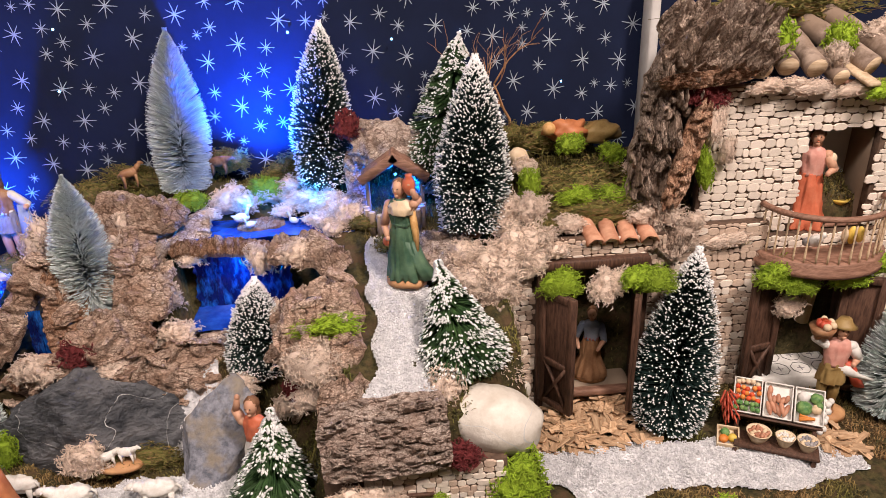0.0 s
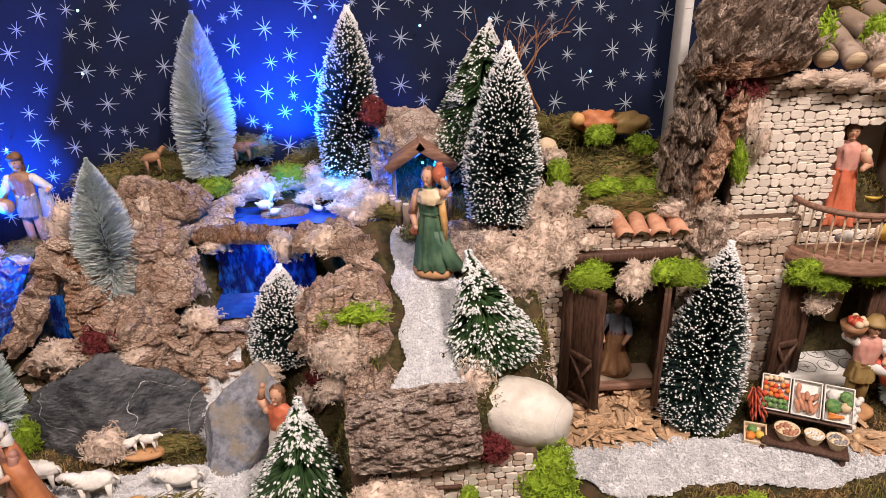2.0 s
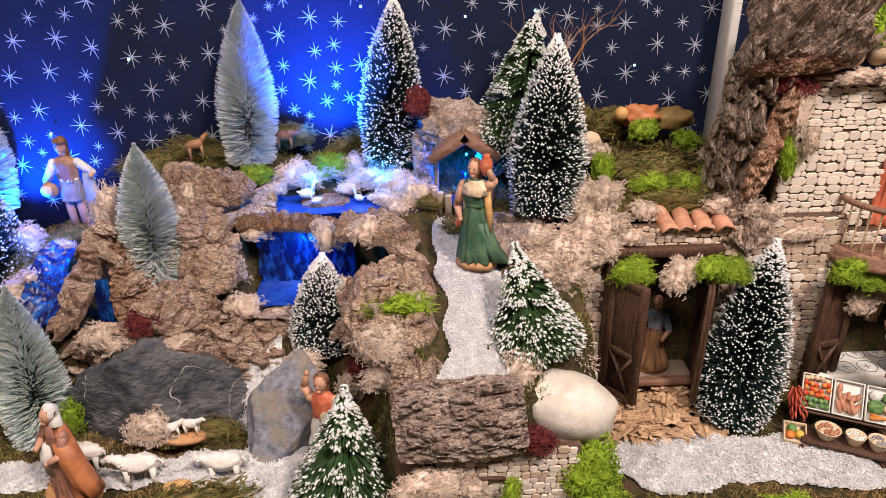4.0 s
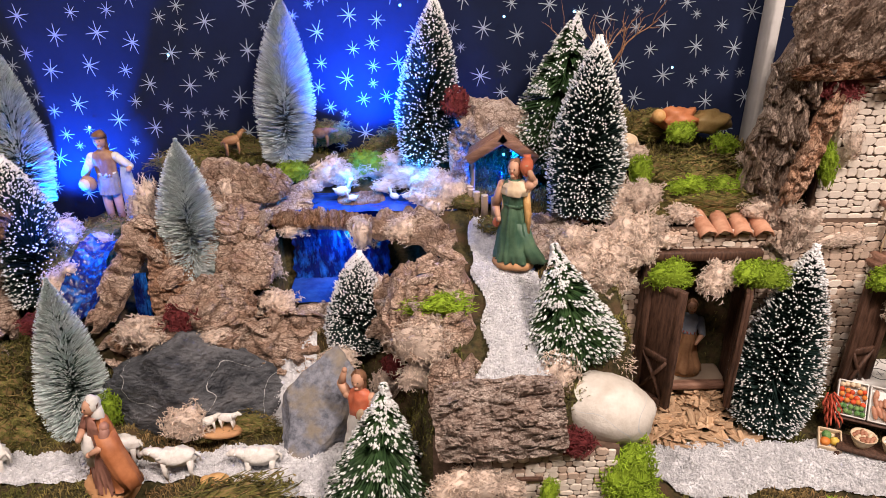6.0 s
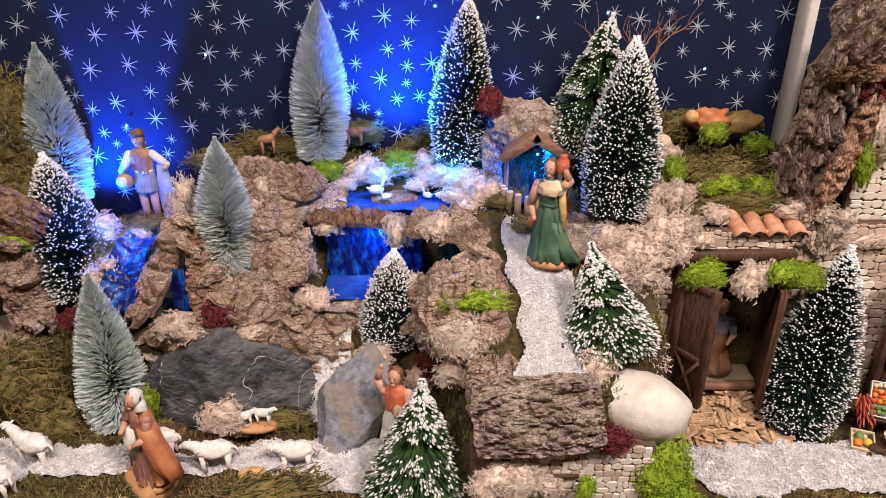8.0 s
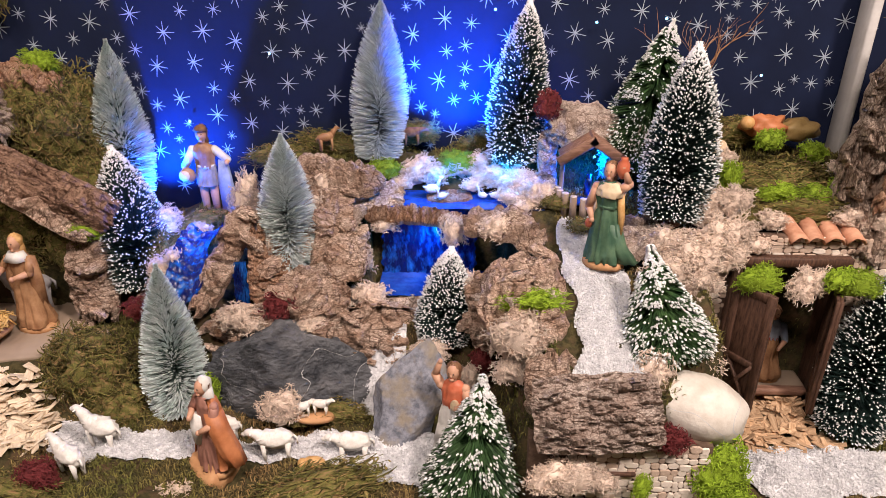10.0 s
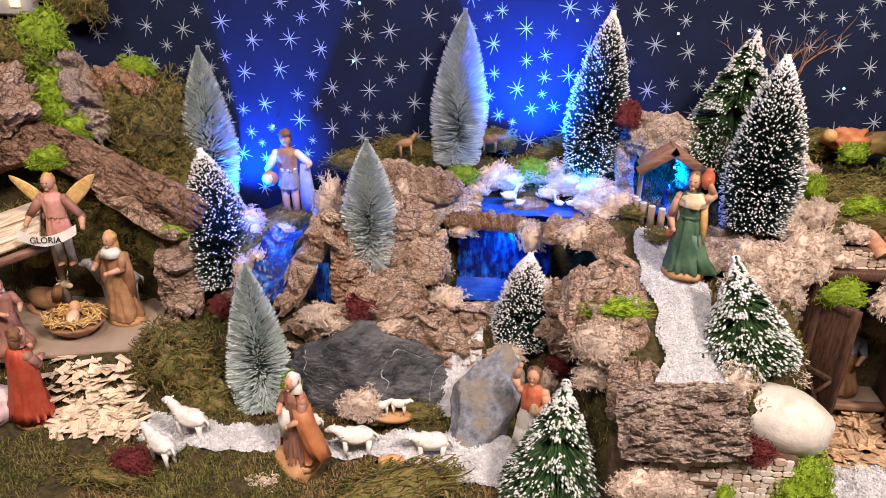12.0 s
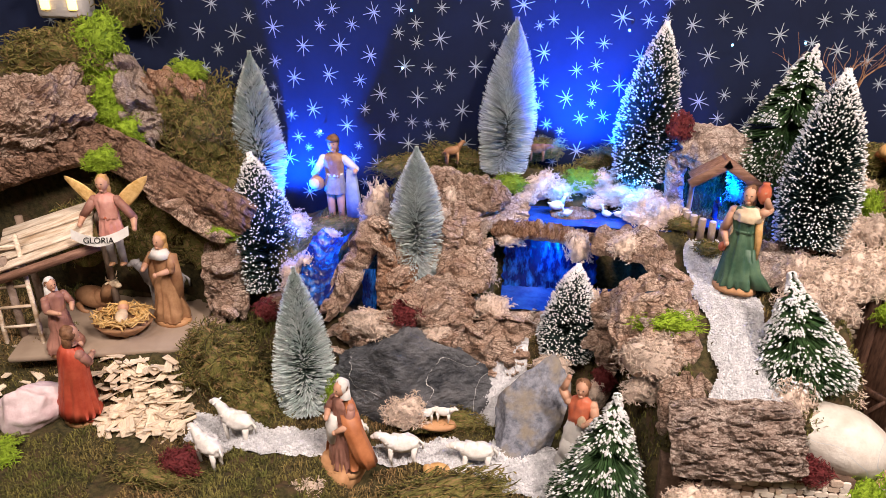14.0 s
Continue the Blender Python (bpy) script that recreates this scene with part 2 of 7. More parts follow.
M["skin"] = surf("painted_skin", (0.52, 0.28, 0.18), (0.62, 0.36, 0.24), 60, 0.5, 0.1, 200)
M["hair"] = surf("painted_brown_hair", (0.13, 0.06, 0.03), (0.24, 0.12, 0.06), 160, 0.6, 0.5, 260)
M["blond"] = surf("painted_blond", (0.50, 0.27, 0.09), (0.68, 0.42, 0.18), 120, 0.55, 0.4, 240)
M["f_green"] = surf("painted_green", (0.045, 0.105, 0.065), (0.11, 0.19, 0.11), 50, 0.5, 0.2, 150)
M["f_cream"] = surf("painted_cream", (0.62, 0.47, 0.30), (0.76, 0.62, 0.44), 60, 0.5, 0.2, 150)
M["f_red"] = surf("painted_red", (0.40, 0.055, 0.030), (0.56, 0.11, 0.06), 50, 0.5, 0.2, 150)
M["f_coral"] = surf("painted_coral", (0.50, 0.11, 0.05), (0.64, 0.20, 0.11), 50, 0.45, 0.2, 150)
M["f_rust"] = surf("painted_rust", (0.36, 0.12, 0.045), (0.52, 0.20, 0.085), 50, 0.5, 0.2, 150)
M["f_brown"] = surf("painted_brown", (0.26, 0.125, 0.06), (0.44, 0.25, 0.13), 50, 0.5, 0.3, 150)
M["f_mauve"] = surf("painted_mauve", (0.26, 0.12, 0.09), (0.40, 0.20, 0.15), 50, 0.5, 0.2, 150)
M["f_blue"] = surf("painted_grey_blue", (0.20, 0.25, 0.36), (0.36, 0.42, 0.52), 50, 0.5, 0.2, 150)
M["f_white"] = surf("painted_white", (0.62, 0.60, 0.56), (0.80, 0.78, 0.74), 60, 0.5, 0.2, 150)
M["f_grey"] = surf("painted_grey", (0.22, 0.21, 0.22), (0.36, 0.34, 0.34), 60, 0.5, 0.2, 150)
M["f_pink"] = surf("painted_pink", (0.58, 0.25, 0.20), (0.70, 0.38, 0.31), 60, 0.5, 0.2, 150)
M["f_yellow"] = surf("painted_yellow", (0.62, 0.42, 0.05), (0.74, 0.54, 0.14), 60, 0.5, 0.2, 150)
M["f_olive"] = surf("painted_olive", (0.24, 0.15, 0.05), (0.36, 0.25, 0.10), 60, 0.5, 0.2, 150)
M["f_base"] = surf("painted_base", (0.44, 0.22, 0.10), (0.58, 0.33, 0.16), 50, 0.6, 0.3, 150)
M["straw"] = surf("painted_straw", (0.56, 0.33, 0.10), (0.80, 0.56, 0.24), 140, 0.6, 0.5, 200, island=0.2)
M["sheep"] = surf("sheep_white", (0.72, 0.68, 0.62), (0.88, 0.86, 0.82), 120, 0.6, 0.5, 240)
M["v_red"] = surf("tomato_red", (0.55, 0.05, 0.02), (0.70, 0.13, 0.05), 80, 0.4, 0.1, rand=0.2)
M["v_green"] = surf("leaf_green", (0.06, 0.17, 0.05), (0.22, 0.36, 0.12), 120, 0.5, 0.4, rand=0.2)
M["v_orange"] = surf("carrot_orange", (0.62, 0.19, 0.03), (0.74, 0.30, 0.08), 80, 0.5, 0.1)
M["v_potato"] = surf("sausage_brown", (0.34, 0.14, 0.08), (0.54, 0.28, 0.18), 80, 0.5, 0.2, rand=0.2)
M["ink"] = surf("black_ink", (0.01, 0.01, 0.01), (0.02, 0.02, 0.02), 80, 0.6, 0)
M["glass_black"] = surf("dark_ball", (0.04, 0.045, 0.05), (0.09, 0.095, 0.10), 50, 0.2, 0)
M["wallpaint"] = surf("room_paint", (0.26, 0.24, 0.21), (0.30, 0.28, 0.25), 3, 0.9, 0.1, 60)
M["floorwood"] = surf("room_floor", (0.22, 0.14, 0.09), (0.32, 0.21, 0.14), 6, 0.5, 0.1, 60)


# ---- mesh helpers ----
class Mesh:
    """Gathers points and faces, with one material slot for each face."""

    def __init__(self):
        self.v, self.f, self.s, self.mats = [], [], [], []

    def slot(self, mat):
        if mat not in self.mats:
            self.mats.append(mat)
        return self.mats.index(mat)

    def add(self, verts, faces, mat, at=None):
        k, s = len(self.v), self.slot(mat)
        self.v.extend(tuple(at @ Vector(p)) for p in verts) if at is not None else self.v.extend(verts)
        self.f.extend(tuple(i + k for i in q) for q in faces)
        self.s.extend([s] * len(faces))
        return self

    def box(self, size, mat, at=None, c=0.0):
        """A box about the origin with chamfered edges of width c."""
        x, y, z = (a / 2 for a in size)
        c = c or min(size) * 0.12
        bm = bmesh.new()
        bmesh.ops.create_cube(bm, size=1.0, matrix=Matrix.Diagonal((2 * x, 2 * y, 2 * z, 1)))
        bmesh.ops.bevel(bm, geom=bm.edges[:], offset=c, segments=1, affect="EDGES")
        bm.verts.index_update()
        self.add([tuple(p.co) for p in bm.verts], [[p.index for p in q.verts] for q in bm.faces], mat, at)
        bm.free()
        return self

    def rings(self, rings, mat, at=None, cap=True):
        n = len(rings[0])
        verts = [tuple(p) for r in rings for p in r]
        faces = []
        for i in range(len(rings) - 1):
            for j in range(n):
                a, b = i * n + j, i * n + (j + 1) % n
                faces.append((a, b, b + n, a + n))
        if cap:
            faces.append(tuple(range(n - 1, -1, -1)))
            faces.append(tuple(range((len(rings) - 1) * n, len(rings) * n)))
        return self.add(verts, faces, mat, at)

    def tube(self, pts, radii, mat, n=8, at=None, cap=True):
        pts = [Vector(p) for p in pts]
        radii = radii if isinstance(radii, (list, tuple)) else [radii] * len(pts)
        rings, up = [], Vector((0.31, 0.17, 0.93))
        for i, p in enumerate(pts):
            d = (pts[min(i + 1, len(pts) - 1)] - pts[max(i - 1, 0)]).normalized()
            a = d.cross(up)
            a = (a if a.length > 0.05 else d.cross(Vector((1, 0, 0)))).normalized()
            b = d.cross(a)
            rings.append([p + radii[i] * (a * math.cos(2 * math.pi * j / n) + b * math.sin(2 * math.pi * j / n)) for j in range(n)])
        return self.rings(rings, mat, at, cap)

    def ball(self, c, r, mat, seg=12, rows=8, at=None, rough=0.0, freq=60.0):
        """An ellipsoid; rough swells it unevenly."""
        c, r = Vector(c), (r if isinstance(r, (tuple, list)) else (r, r, r))
        rings = []
        for i in range(rows + 1):
            a = math.pi * (0.02 + 0.96 * i / rows)
            ring = []
            for j in range(seg):
                t = 2 * math.pi * j / seg
                d = Vector((math.sin(a) * math.cos(t), math.sin(a) * math.sin(t), -math.cos(a)))
                p = Vector((d.x * r[0], d.y * r[1], d.z * r[2]))
                if rough:
                    p *= 1 + rough * noise.noise((p + c) * freq)
                ring.append(c + p)
            rings.append(ring)
        return self.rings(rings, mat, at)

    def loft(self, sections, mat, n=20, folds=0, depth=0.0, at=None):
        """A closed skin through level ellipses (x, y, z, rx, ry); folds run down it."""
        rings = []
        for k, (x, y, z, rx, ry) in enumerate(sections):
            w = depth * (1 - k / max(1, len(sections) - 1))
            rings.append([Vector((x + rx * math.cos(t) * (1 + w * math.sin(folds * t + k * 0.3)),
                                  y + ry * math.sin(t) * (1 + w * math.sin(folds * t + k * 0.3)), z))
                          for t in (2 * math.pi * j / n for j in range(n))])
        return self.rings(rings, mat, at)

    def drape(self, sections, mat, folds=9, depth=0.12, seed=0.0, n=64, levels=16, at=None):
        """Cloth through level ellipses (x, y, z, rx, ry), with uneven carved folds that deepen towards the hem."""
        rings, last = [], len(sections) - 1
        for k in range(levels + 1):
            f = k / levels * last
            i = min(last - 1, int(f))
            g = f - i
            x, y, z, rx, ry = [a + (b - a) * (g * g * (3 - 2 * g)) for a, b in zip(sections[i], sections[i + 1])]
            w = depth * (0.35 + 0.65 * (1 - k / levels))
            ring = []
            for j in range(n):
                t = 2 * math.pi * j / n
                e = noise.noise((math.cos(t) * folds * 0.34 + seed, math.sin(t) * folds * 0.34, k / levels * 1.6 + seed))
                e = 1 + w * (1.2 - 4.2 * abs(e))
                ring.append(Vector((x + rx * math.cos(t) * e, y + ry * math.sin(t) * e, z)))
            rings.append(ring)
        return self.rings(rings, mat, at)

    def lathe(self, prof, mat, n=16, at=None):
        return self.loft([(0, 0, z, r, r) for r, z in prof], mat, n, at=at)

    def data(self, name, smooth=True):
        me = bpy.data.meshes.new(name)
        me.from_pydata(self.v, [], self.f)
        for m in self.mats:
            me.materials.append(m)
        me.polygons.foreach_set("material_index", self.s)
        me.polygons.foreach_set("use_smooth", [smooth] * len(self.f))
        me.update()
        return me


def part(name, mesh, parent=None, label="", at=None, smooth=True):
    ob = new(name, mesh.data(name, smooth) if isinstance(mesh, Mesh) else mesh)
    ob.parent = parent
    if at is not None:
        ob.matrix_basis = at
    if label:
        ob["label"] = label
    return ob


def thing(name, at, label, category, group="", kind=""):
    ob = new(name)
    ob.matrix_basis = at if isinstance(at, Matrix) else Matrix.Translation(at)
    return tagged(ob, label, category, group, kind)


def solid(name, mesh, at, label, category, group="", kind="", smooth=True):
    return tagged(part(name, mesh, None, "", at if isinstance(at, Matrix) else Matrix.Translation(at), smooth), label, category, group, kind)


def step(a, b, v):
    t = min(1.0, max(0.0, (v - a) / (b - a)))
    return t * t * (3 - 2 * t)


def turb(p, f):
    return noise.turbulence(Vector(p) * f, 4, False)


# ---- room ----
def slab_box(name, a, b, mat, label, cat):
    c = [(p + q) / 2 for p, q in zip(a, b)]
    return solid(name, Mesh().box([q - p for p, q in zip(a, b)], mat, c=0.004), c, label, cat, kind="structure")


slab_box("floor", (-3.2, -3.2, -1.0), (3.0, 1.5, -0.9), M["floorwood"], "brown wooden room floor", "floor")
slab_box("ceiling", (-3.2, -3.2, 2.4), (3.0, 1.5, 2.5), M["wallpaint"], "plain pale painted ceiling", "ceiling")
slab_box("wall_north", (-3.2, 1.4, -0.9), (3.0, 1.5, 2.4), M["wallpaint"], "plain pale painted wall", "wall")
slab_box("wall_south", (-3.2, -3.2, -0.9), (3.0, -3.1, 2.4), M["wallpaint"], "plain pale painted wall", "wall")
slab_box("wall_west", (-3.2, -3.1, -0.9), (-3.1, 1.4, 2.4), M["wallpaint"], "plain pale painted wall", "wall")
slab_box("wall_east", (2.9, -3.1, -0.9), (3.0, 1.4, 2.4), M["wallpaint"], "plain pale painted wall", "wall")
tb = thing("display_table", (-0.25, 0.55, -0.9), "brown wooden table under the landscape", "table")
part("tabletop", Mesh().box((2.1, 0.85, 0.03), M["wood_mid"], Matrix.Translation((0, 0, 0.845))), tb)
for sx in (-0.95, 0.95):
    for sy in (-0.36, 0.36):
        part("leg", Mesh().box((0.06, 0.06, 0.83), M["wood_mid"], Matrix.Translation((sx, sy, 0.415))), tb)


# ---- ground ----
def hill(x, y):
    """Height of the landscape: terraces that climb to the starry cloth."""
    front = -0.022 * step(0.02, 0.10, x)
    left = 0.064 * step(0.56, 0.615, y) + 0.02 * step(0.72, 0.76, y) + 0.22 * step(0.765, 0.83, y) * step(-0.69, -0.76, x) + 0.07 * step(0.78, 0.83, y)
    man = 0.02 + 0.09 * step(0.60, 0.68, y) + 0.065 * step(0.69, 0.78, y)
    mid = 0.095 * step(0.605, 0.66, y) + 0.105 * step(0.695, 0.735, y) + 0.06 * step(0.79, 0.825, y)
    path = 0.13 * step(0.47, 0.492, y) + 0.052 * min(1.0, max(0.0, (y - 0.49) / 0.17)) + 0.05 * step(0.68, 0.78, y) + 0.03 * step(0.79, 0.84, y)
    right = front + 0.26 * step(0.712, 0.73, y) + 0.035 * step(0.73, 0.80, y)
    if x < -0.56:
        z = left + (man - left) * step(-0.655, -0.60, x)
    elif x < -0.3:
        z = man + (mid - man) * step(-0.53, -0.46, x)
    elif x < -0.05:
        z = mid + (path - mid) * step(-0.185, -0.12, x)
    else:
        w = 0.058 * step(0.56, 0.515, y)
        z = path + (right - path) * step(0.065 - w, 0.09 - w, x)
    if -0.335 < x < -0.165 and 0.685 < y < 0.762:
        z = min(z, 0.105)
    if -0.335 < x < -0.105 and 0.762 <= y < 0.812:
        z = min(z, 0.208)
    if -0.60 < x < -0.50 and 0.645 < y < 0.73:
        z = min(z, 0.11 + 0.9 * max(0, y - 0.655))
    return z


def rough_hill(x, y):
    z = hill(x, y)
    k = 0.35 if (-0.93 < x < -0.72 and 0.61 < y < 0.72) else 1.0
    return z + k * (0.010 * noise.noise((x * 28, y * 28, 3)) + 0.005 * noise.noise((x * 75, y * 75, 8)))


nx, ny, x0, y0, dx = 430, 165, -1.2, 0.20, 0.0042
g = Mesh()
g.add([(x0 + i * dx, y0 + j * dx * 0.98, rough_hill(x0 + i * dx, y0 + j * dx * 0.98)) for j in range(ny) for i in range(nx)],
      [(j * nx + i, j * nx + i + 1, (j + 1) * nx + i + 1, (j + 1) * nx + i) for j in range(ny - 1) for i in range(nx - 1)], M["soil"])
tagged(part("ground", g), "brown mossy soil climbing in terraces", "ground", kind="structure")

# starry cloth with printed stars
cloth = Mesh()
n = 60
pts = [(-1.35 + 2.1 * i / n, 0.868 + 0.003 * math.sin(i * 0.9), z) for z in (0.0, 0.25, 0.5, 0.75, 1.0) for i in range(n + 1)]
cloth.add(pts, [(r * (n + 1) + i, r * (n + 1) + i + 1, (r + 1) * (n + 1) + i + 1, (r + 1) * (n + 1) + i) for r in range(4) for i in range(n)], M["backcloth"])
cloth.add([(-1.35, 0.885, 0), (0.75, 0.885, 0), (0.75, 0.885, 1.0), (-1.35, 0.885, 1.0)], [(0, 3, 2, 1)], M["backcloth"])
backcloth = tagged(part("backdrop", cloth), "dark navy cloth printed with silver stars", "backdrop", kind="structure")


def star_mesh(long, short, width):
    m = Mesh()
    for k in range(8):
        a, r = math.pi * k / 4, long if k % 2 == 0 else short
        d, s = Vector((math.cos(a), 0, math.sin(a))), Vector((-math.sin(a), 0, math.cos(a)))
        m.add([s * width, d * r + s * width * 0.35, d * r - s * width * 0.35, -s * width], [(0, 1, 2, 3)], M["silver"])
    return m.data("star", False)


STARS = [star_mesh(0.0150, 0.0118, 0.0008), star_mesh(0.0108, 0.0088, 0.00065), star_mesh(0.0074, 0.0062, 0.00055)]
rng = random.Random(5)
placed = []
for size, want, gap in ((0, 150, 0.044), (1, 260, 0.0255), (2, 420, 0.0165)):
    tries = 0
    while want and tries < 9000:
        tries += 1
        x, z = rng.uniform(-1.0, 0.30), rng.uniform(0.20, 0.56)
        if all((x - a) ** 2 + (z - b) ** 2 > max(gap, q) ** 2 * (1 if q == gap else 0.55) for a, b, q in placed):
            placed.append((x, z, gap))
            want -= 1
            s = part("star", STARS[size], backcloth, at=Matrix.Translation((x, 0.8674 + 0.003 * math.sin((x + 1.35) / 2.1 * n * 0.9), z)) @ pose(0, 0, 0, 0, rng.uniform(-20, 20), 0))
string = thing("fairy_lights", (0, 0.862, 0.4), "small white-blue light points poking through the cloth", "fairy lights")
for x, z in ((-0.478, 0.394), (-0.05, 0.437), (0.038, 0.442), (0.171, 0.371), (-0.18, 0.452), (-0.747, 0.337), (-0.465, 0.470), (-0.24, 0.50), (-0.60, 0.30)):
    part("bulb", Mesh().ball((x, -0.002, z - 0.4), 0.0017, M["led"], 8, 6), string)


# ---- scattered stuff ----
def strands(count, where, mat, length, width, seed, name, label):
    """Short curled moss strands standing on the ground wherever where(x, y) says."""
    r = random.Random(seed)
    m = Mesh()
    verts, faces = [], []
    while len(faces) < 2 * count:
        x, y = r.uniform(-1.15, 0.58), r.uniform(0.30, 0.865)
        if not where(x, y):
            continue
        z = rough_hill(x, y) - 0.001
        a, ln = r.uniform(0, 6.28), length * r.uniform(0.5, 1.3)
        d, s = Vector((math.cos(a), math.sin(a), 0)), Vector((-math.sin(a), math.cos(a), 0)) * width
        p = Vector((x, y, z))
        q = p + d * ln * 0.25 + Vector((0, 0, ln * r.uniform(0.5, 0.95)))
        e = q + d * ln * r.uniform(0.3, 0.6) + s * r.uniform(-4, 4) + Vector((0, 0, ln * r.uniform(-0.15, 0.4)))
        k = len(verts)
        verts += [tuple(p - s), tuple(p + s), tuple(q + s), tuple(q - s), tuple(e)]
        faces += [(k, k + 1, k + 2, k + 3), (k + 3, k + 2, k + 4)]
    m.add(verts, faces, mat)
    return tagged(part(name, m, smooth=False), label, "moss", kind="stuff")


def on_gravel(x, y):
    if x > 0.06:
        return 0.092 < x < 0.47 and 0.508 + 0.01 * math.sin(x * 30) + 0.03 * step(0.16, 0.09, x) < y < 0.588 - 0.03 * step(0.30, 0.47, x) - 0.02 * step(0.42, 0.47, x)
    if y < 0.60 and x < -0.2:
        c = 0.532 + 0.012 * math.sin(x * 16 + 1.2) + 0.012 * step(-0.6, -0.68, x)
        w = 0.022 + 0.022 * step(-0.40, -0.26, x)
        return -0.70 < x < -0.21 and abs(y - c) < w
    return -0.345 < x < -0.285 and 0.56 < y < 0.66


def mossy(x, y):
    if on_gravel(x, y) or (-0.90 < x < -0.735 and 0.605 < y < 0.76) or (-0.112 < x < -0.022 and 0.48 < y < 0.735):
        return False
    if x > 0.08 and 0.60 < y < 0.715 and x < 0.24:
        return False
    if -0.34 < x < -0.1 and 0.68 < y < 0.815:
        return False
    if -0.60 < x < -0.50 and 0.64 < y < 0.74:
        return False
    return noise.noise((x * 14, y * 14, 1)) > -0.32


strands(130000, mossy, M["moss_dark"], 0.0065, 0.00062, 11, "moss_carpet", "olive and brown dried moss covering the ground")


def grains(name, where, box, count, size, seed, label, lift):
    """A bed of white grains."""
    r = random.Random(seed)
    verts, faces = [], []
    octa = [(1, 0, 0), (0, 1, 0), (-1, 0, 0), (0, -1, 0), (0, 0, 1), (0, 0, -1)]
    tri = [(0, 1, 4), (1, 2, 4), (2, 3, 4), (3, 0, 4), (1, 0, 5), (2, 1, 5), (3, 2, 5), (0, 3, 5)]
    left = count
    while left:
        x, y = r.uniform(box[0], box[1]), r.uniform(box[2], box[3])
        if not where(x, y):
            continue
        left -= 1
        c = Vector((x, y, lift(x, y) + r.uniform(0, 0.003)))
        e = Euler((r.uniform(0, 6), r.uniform(0, 6), r.uniform(0, 6))).to_matrix()
        sx = size * r.uniform(0.6, 1.25)
        k = len(verts)
        verts += [tuple(c + e @ Vector((p[0] * sx, p[1] * sx * 0.8, p[2] * sx * 0.65))) for p in octa]
        faces += [tuple(i + k for i in q) for q in tri]
    m = Mesh()
    m.add(verts, faces, M["gravel"])
    # the bed under the loose grains
    st = 0.0025
    for i in range(int((box[1] - box[0]) / st)):
        for j in range(int((box[3] - box[2]) / st)):
            x, y = box[0] + i * st, box[2] + j * st
            if where(x + st / 2, y + st / 2):
                m.add([(x + a, y + b, lift(x + a, y + b)) for a, b in ((0, 0), (st, 0), (st, st), (0, st))], [(0, 1, 2, 3)], M["gravel"])
    return tagged(part(name, m, smooth=False), label, "gravel path", kind="stuff")


def on_upper(x, y):
    c = -0.064 + 0.02 * step(0.60, 0.72, y) * -1 + 0.01 * step(0.50, 0.56, y)
    w = 0.034 - 0.012 * step(0.65, 0.72, y) + 0.004 * math.sin(y * 90)
    return 0.492 < y < 0.735 and abs(x - c) < w


lifted = lambda x, y: rough_hill(x, y) + 0.004
grains("gravel_path", on_gravel, (0.06, 0.5, 0.49, 0.60), 11000, 0.0016, 1, "white gravel path in front of the stone house", lifted)
grains("gravel_path", on_gravel, (-0.72, -0.20, 0.46, 0.67), 11000, 0.0016, 2, "white gravel path on which the sheep walk", lifted)
grains("gravel_path", on_upper, (-0.14, 0.0, 0.49, 0.74), 9000, 0.0015, 3, "white gravel path climbing the hill", lambda x, y: hill(x, y) + 0.006 + 0.0015 * noise.noise((x * 60, y * 60, 0)))


# ---- clumps of lichen and moss ----
def clump_mesh(name, mat, count, thick, reach, seed, core=0.70, curl=0.9):
    """A lumpy cushion of branching, curled strands, of radius about one."""
    r = random.Random(seed)
    m = Mesh()
    off = Vector((seed * 7.3, seed * 2.1, seed * 4.9))
    lump = lambda d: 1 + 0.55 * noise.noise(d * 1.5 + off) + 0.16 * noise.noise(d * 4.5 + off)
    rings = []
    for i in range(11):
        a = math.pi * (0.02 + 0.096 * i)
        ds = [Vector((math.sin(a) * math.cos(t), math.sin(a) * math.sin(t), -math.cos(a))) for t in (2 * math.pi * j / 16 for j in range(16))]
        rings.append([d * core * lump(d) for d in ds])
    m.rings(rings, mat)
    gauss = lambda k: Vector((r.gauss(0, k), r.gauss(0, k), r.gauss(0, k)))
    for _ in range(count):
        u, t = r.uniform(-0.7, 1), r.uniform(0, 6.283)
        s = math.sqrt(max(0.0, 1 - u * u))
        d = Vector((s * math.cos(t), s * math.sin(t), u))
        top = 1.04 * lump(d)
        p = d * r.uniform(0.64, 0.88) * lump(d)
        w = (d * 0.75 + gauss(0.55)).normalized()
        turn = gauss(1.0)
        for fork in range(2):
            q, v, pts = p.copy(), w.copy(), [p.copy()]
            for k in range(2):
                v = (v + curl * v.cross(turn).normalized() * r.uniform(0.3, 1.0) + gauss(0.3)).normalized()
                q = q + v * reach * r.uniform(0.7, 1.2)
                if q.length > top:
                    q *= top / q.length
                pts.append(q.copy())
            m.tube(pts, [thick, thick, thick * 0.75], mat, 3, cap=False)
            p, w, turn = pts[1], (w + gauss(0.6)).normalized(), -turn
    return m.data(name)


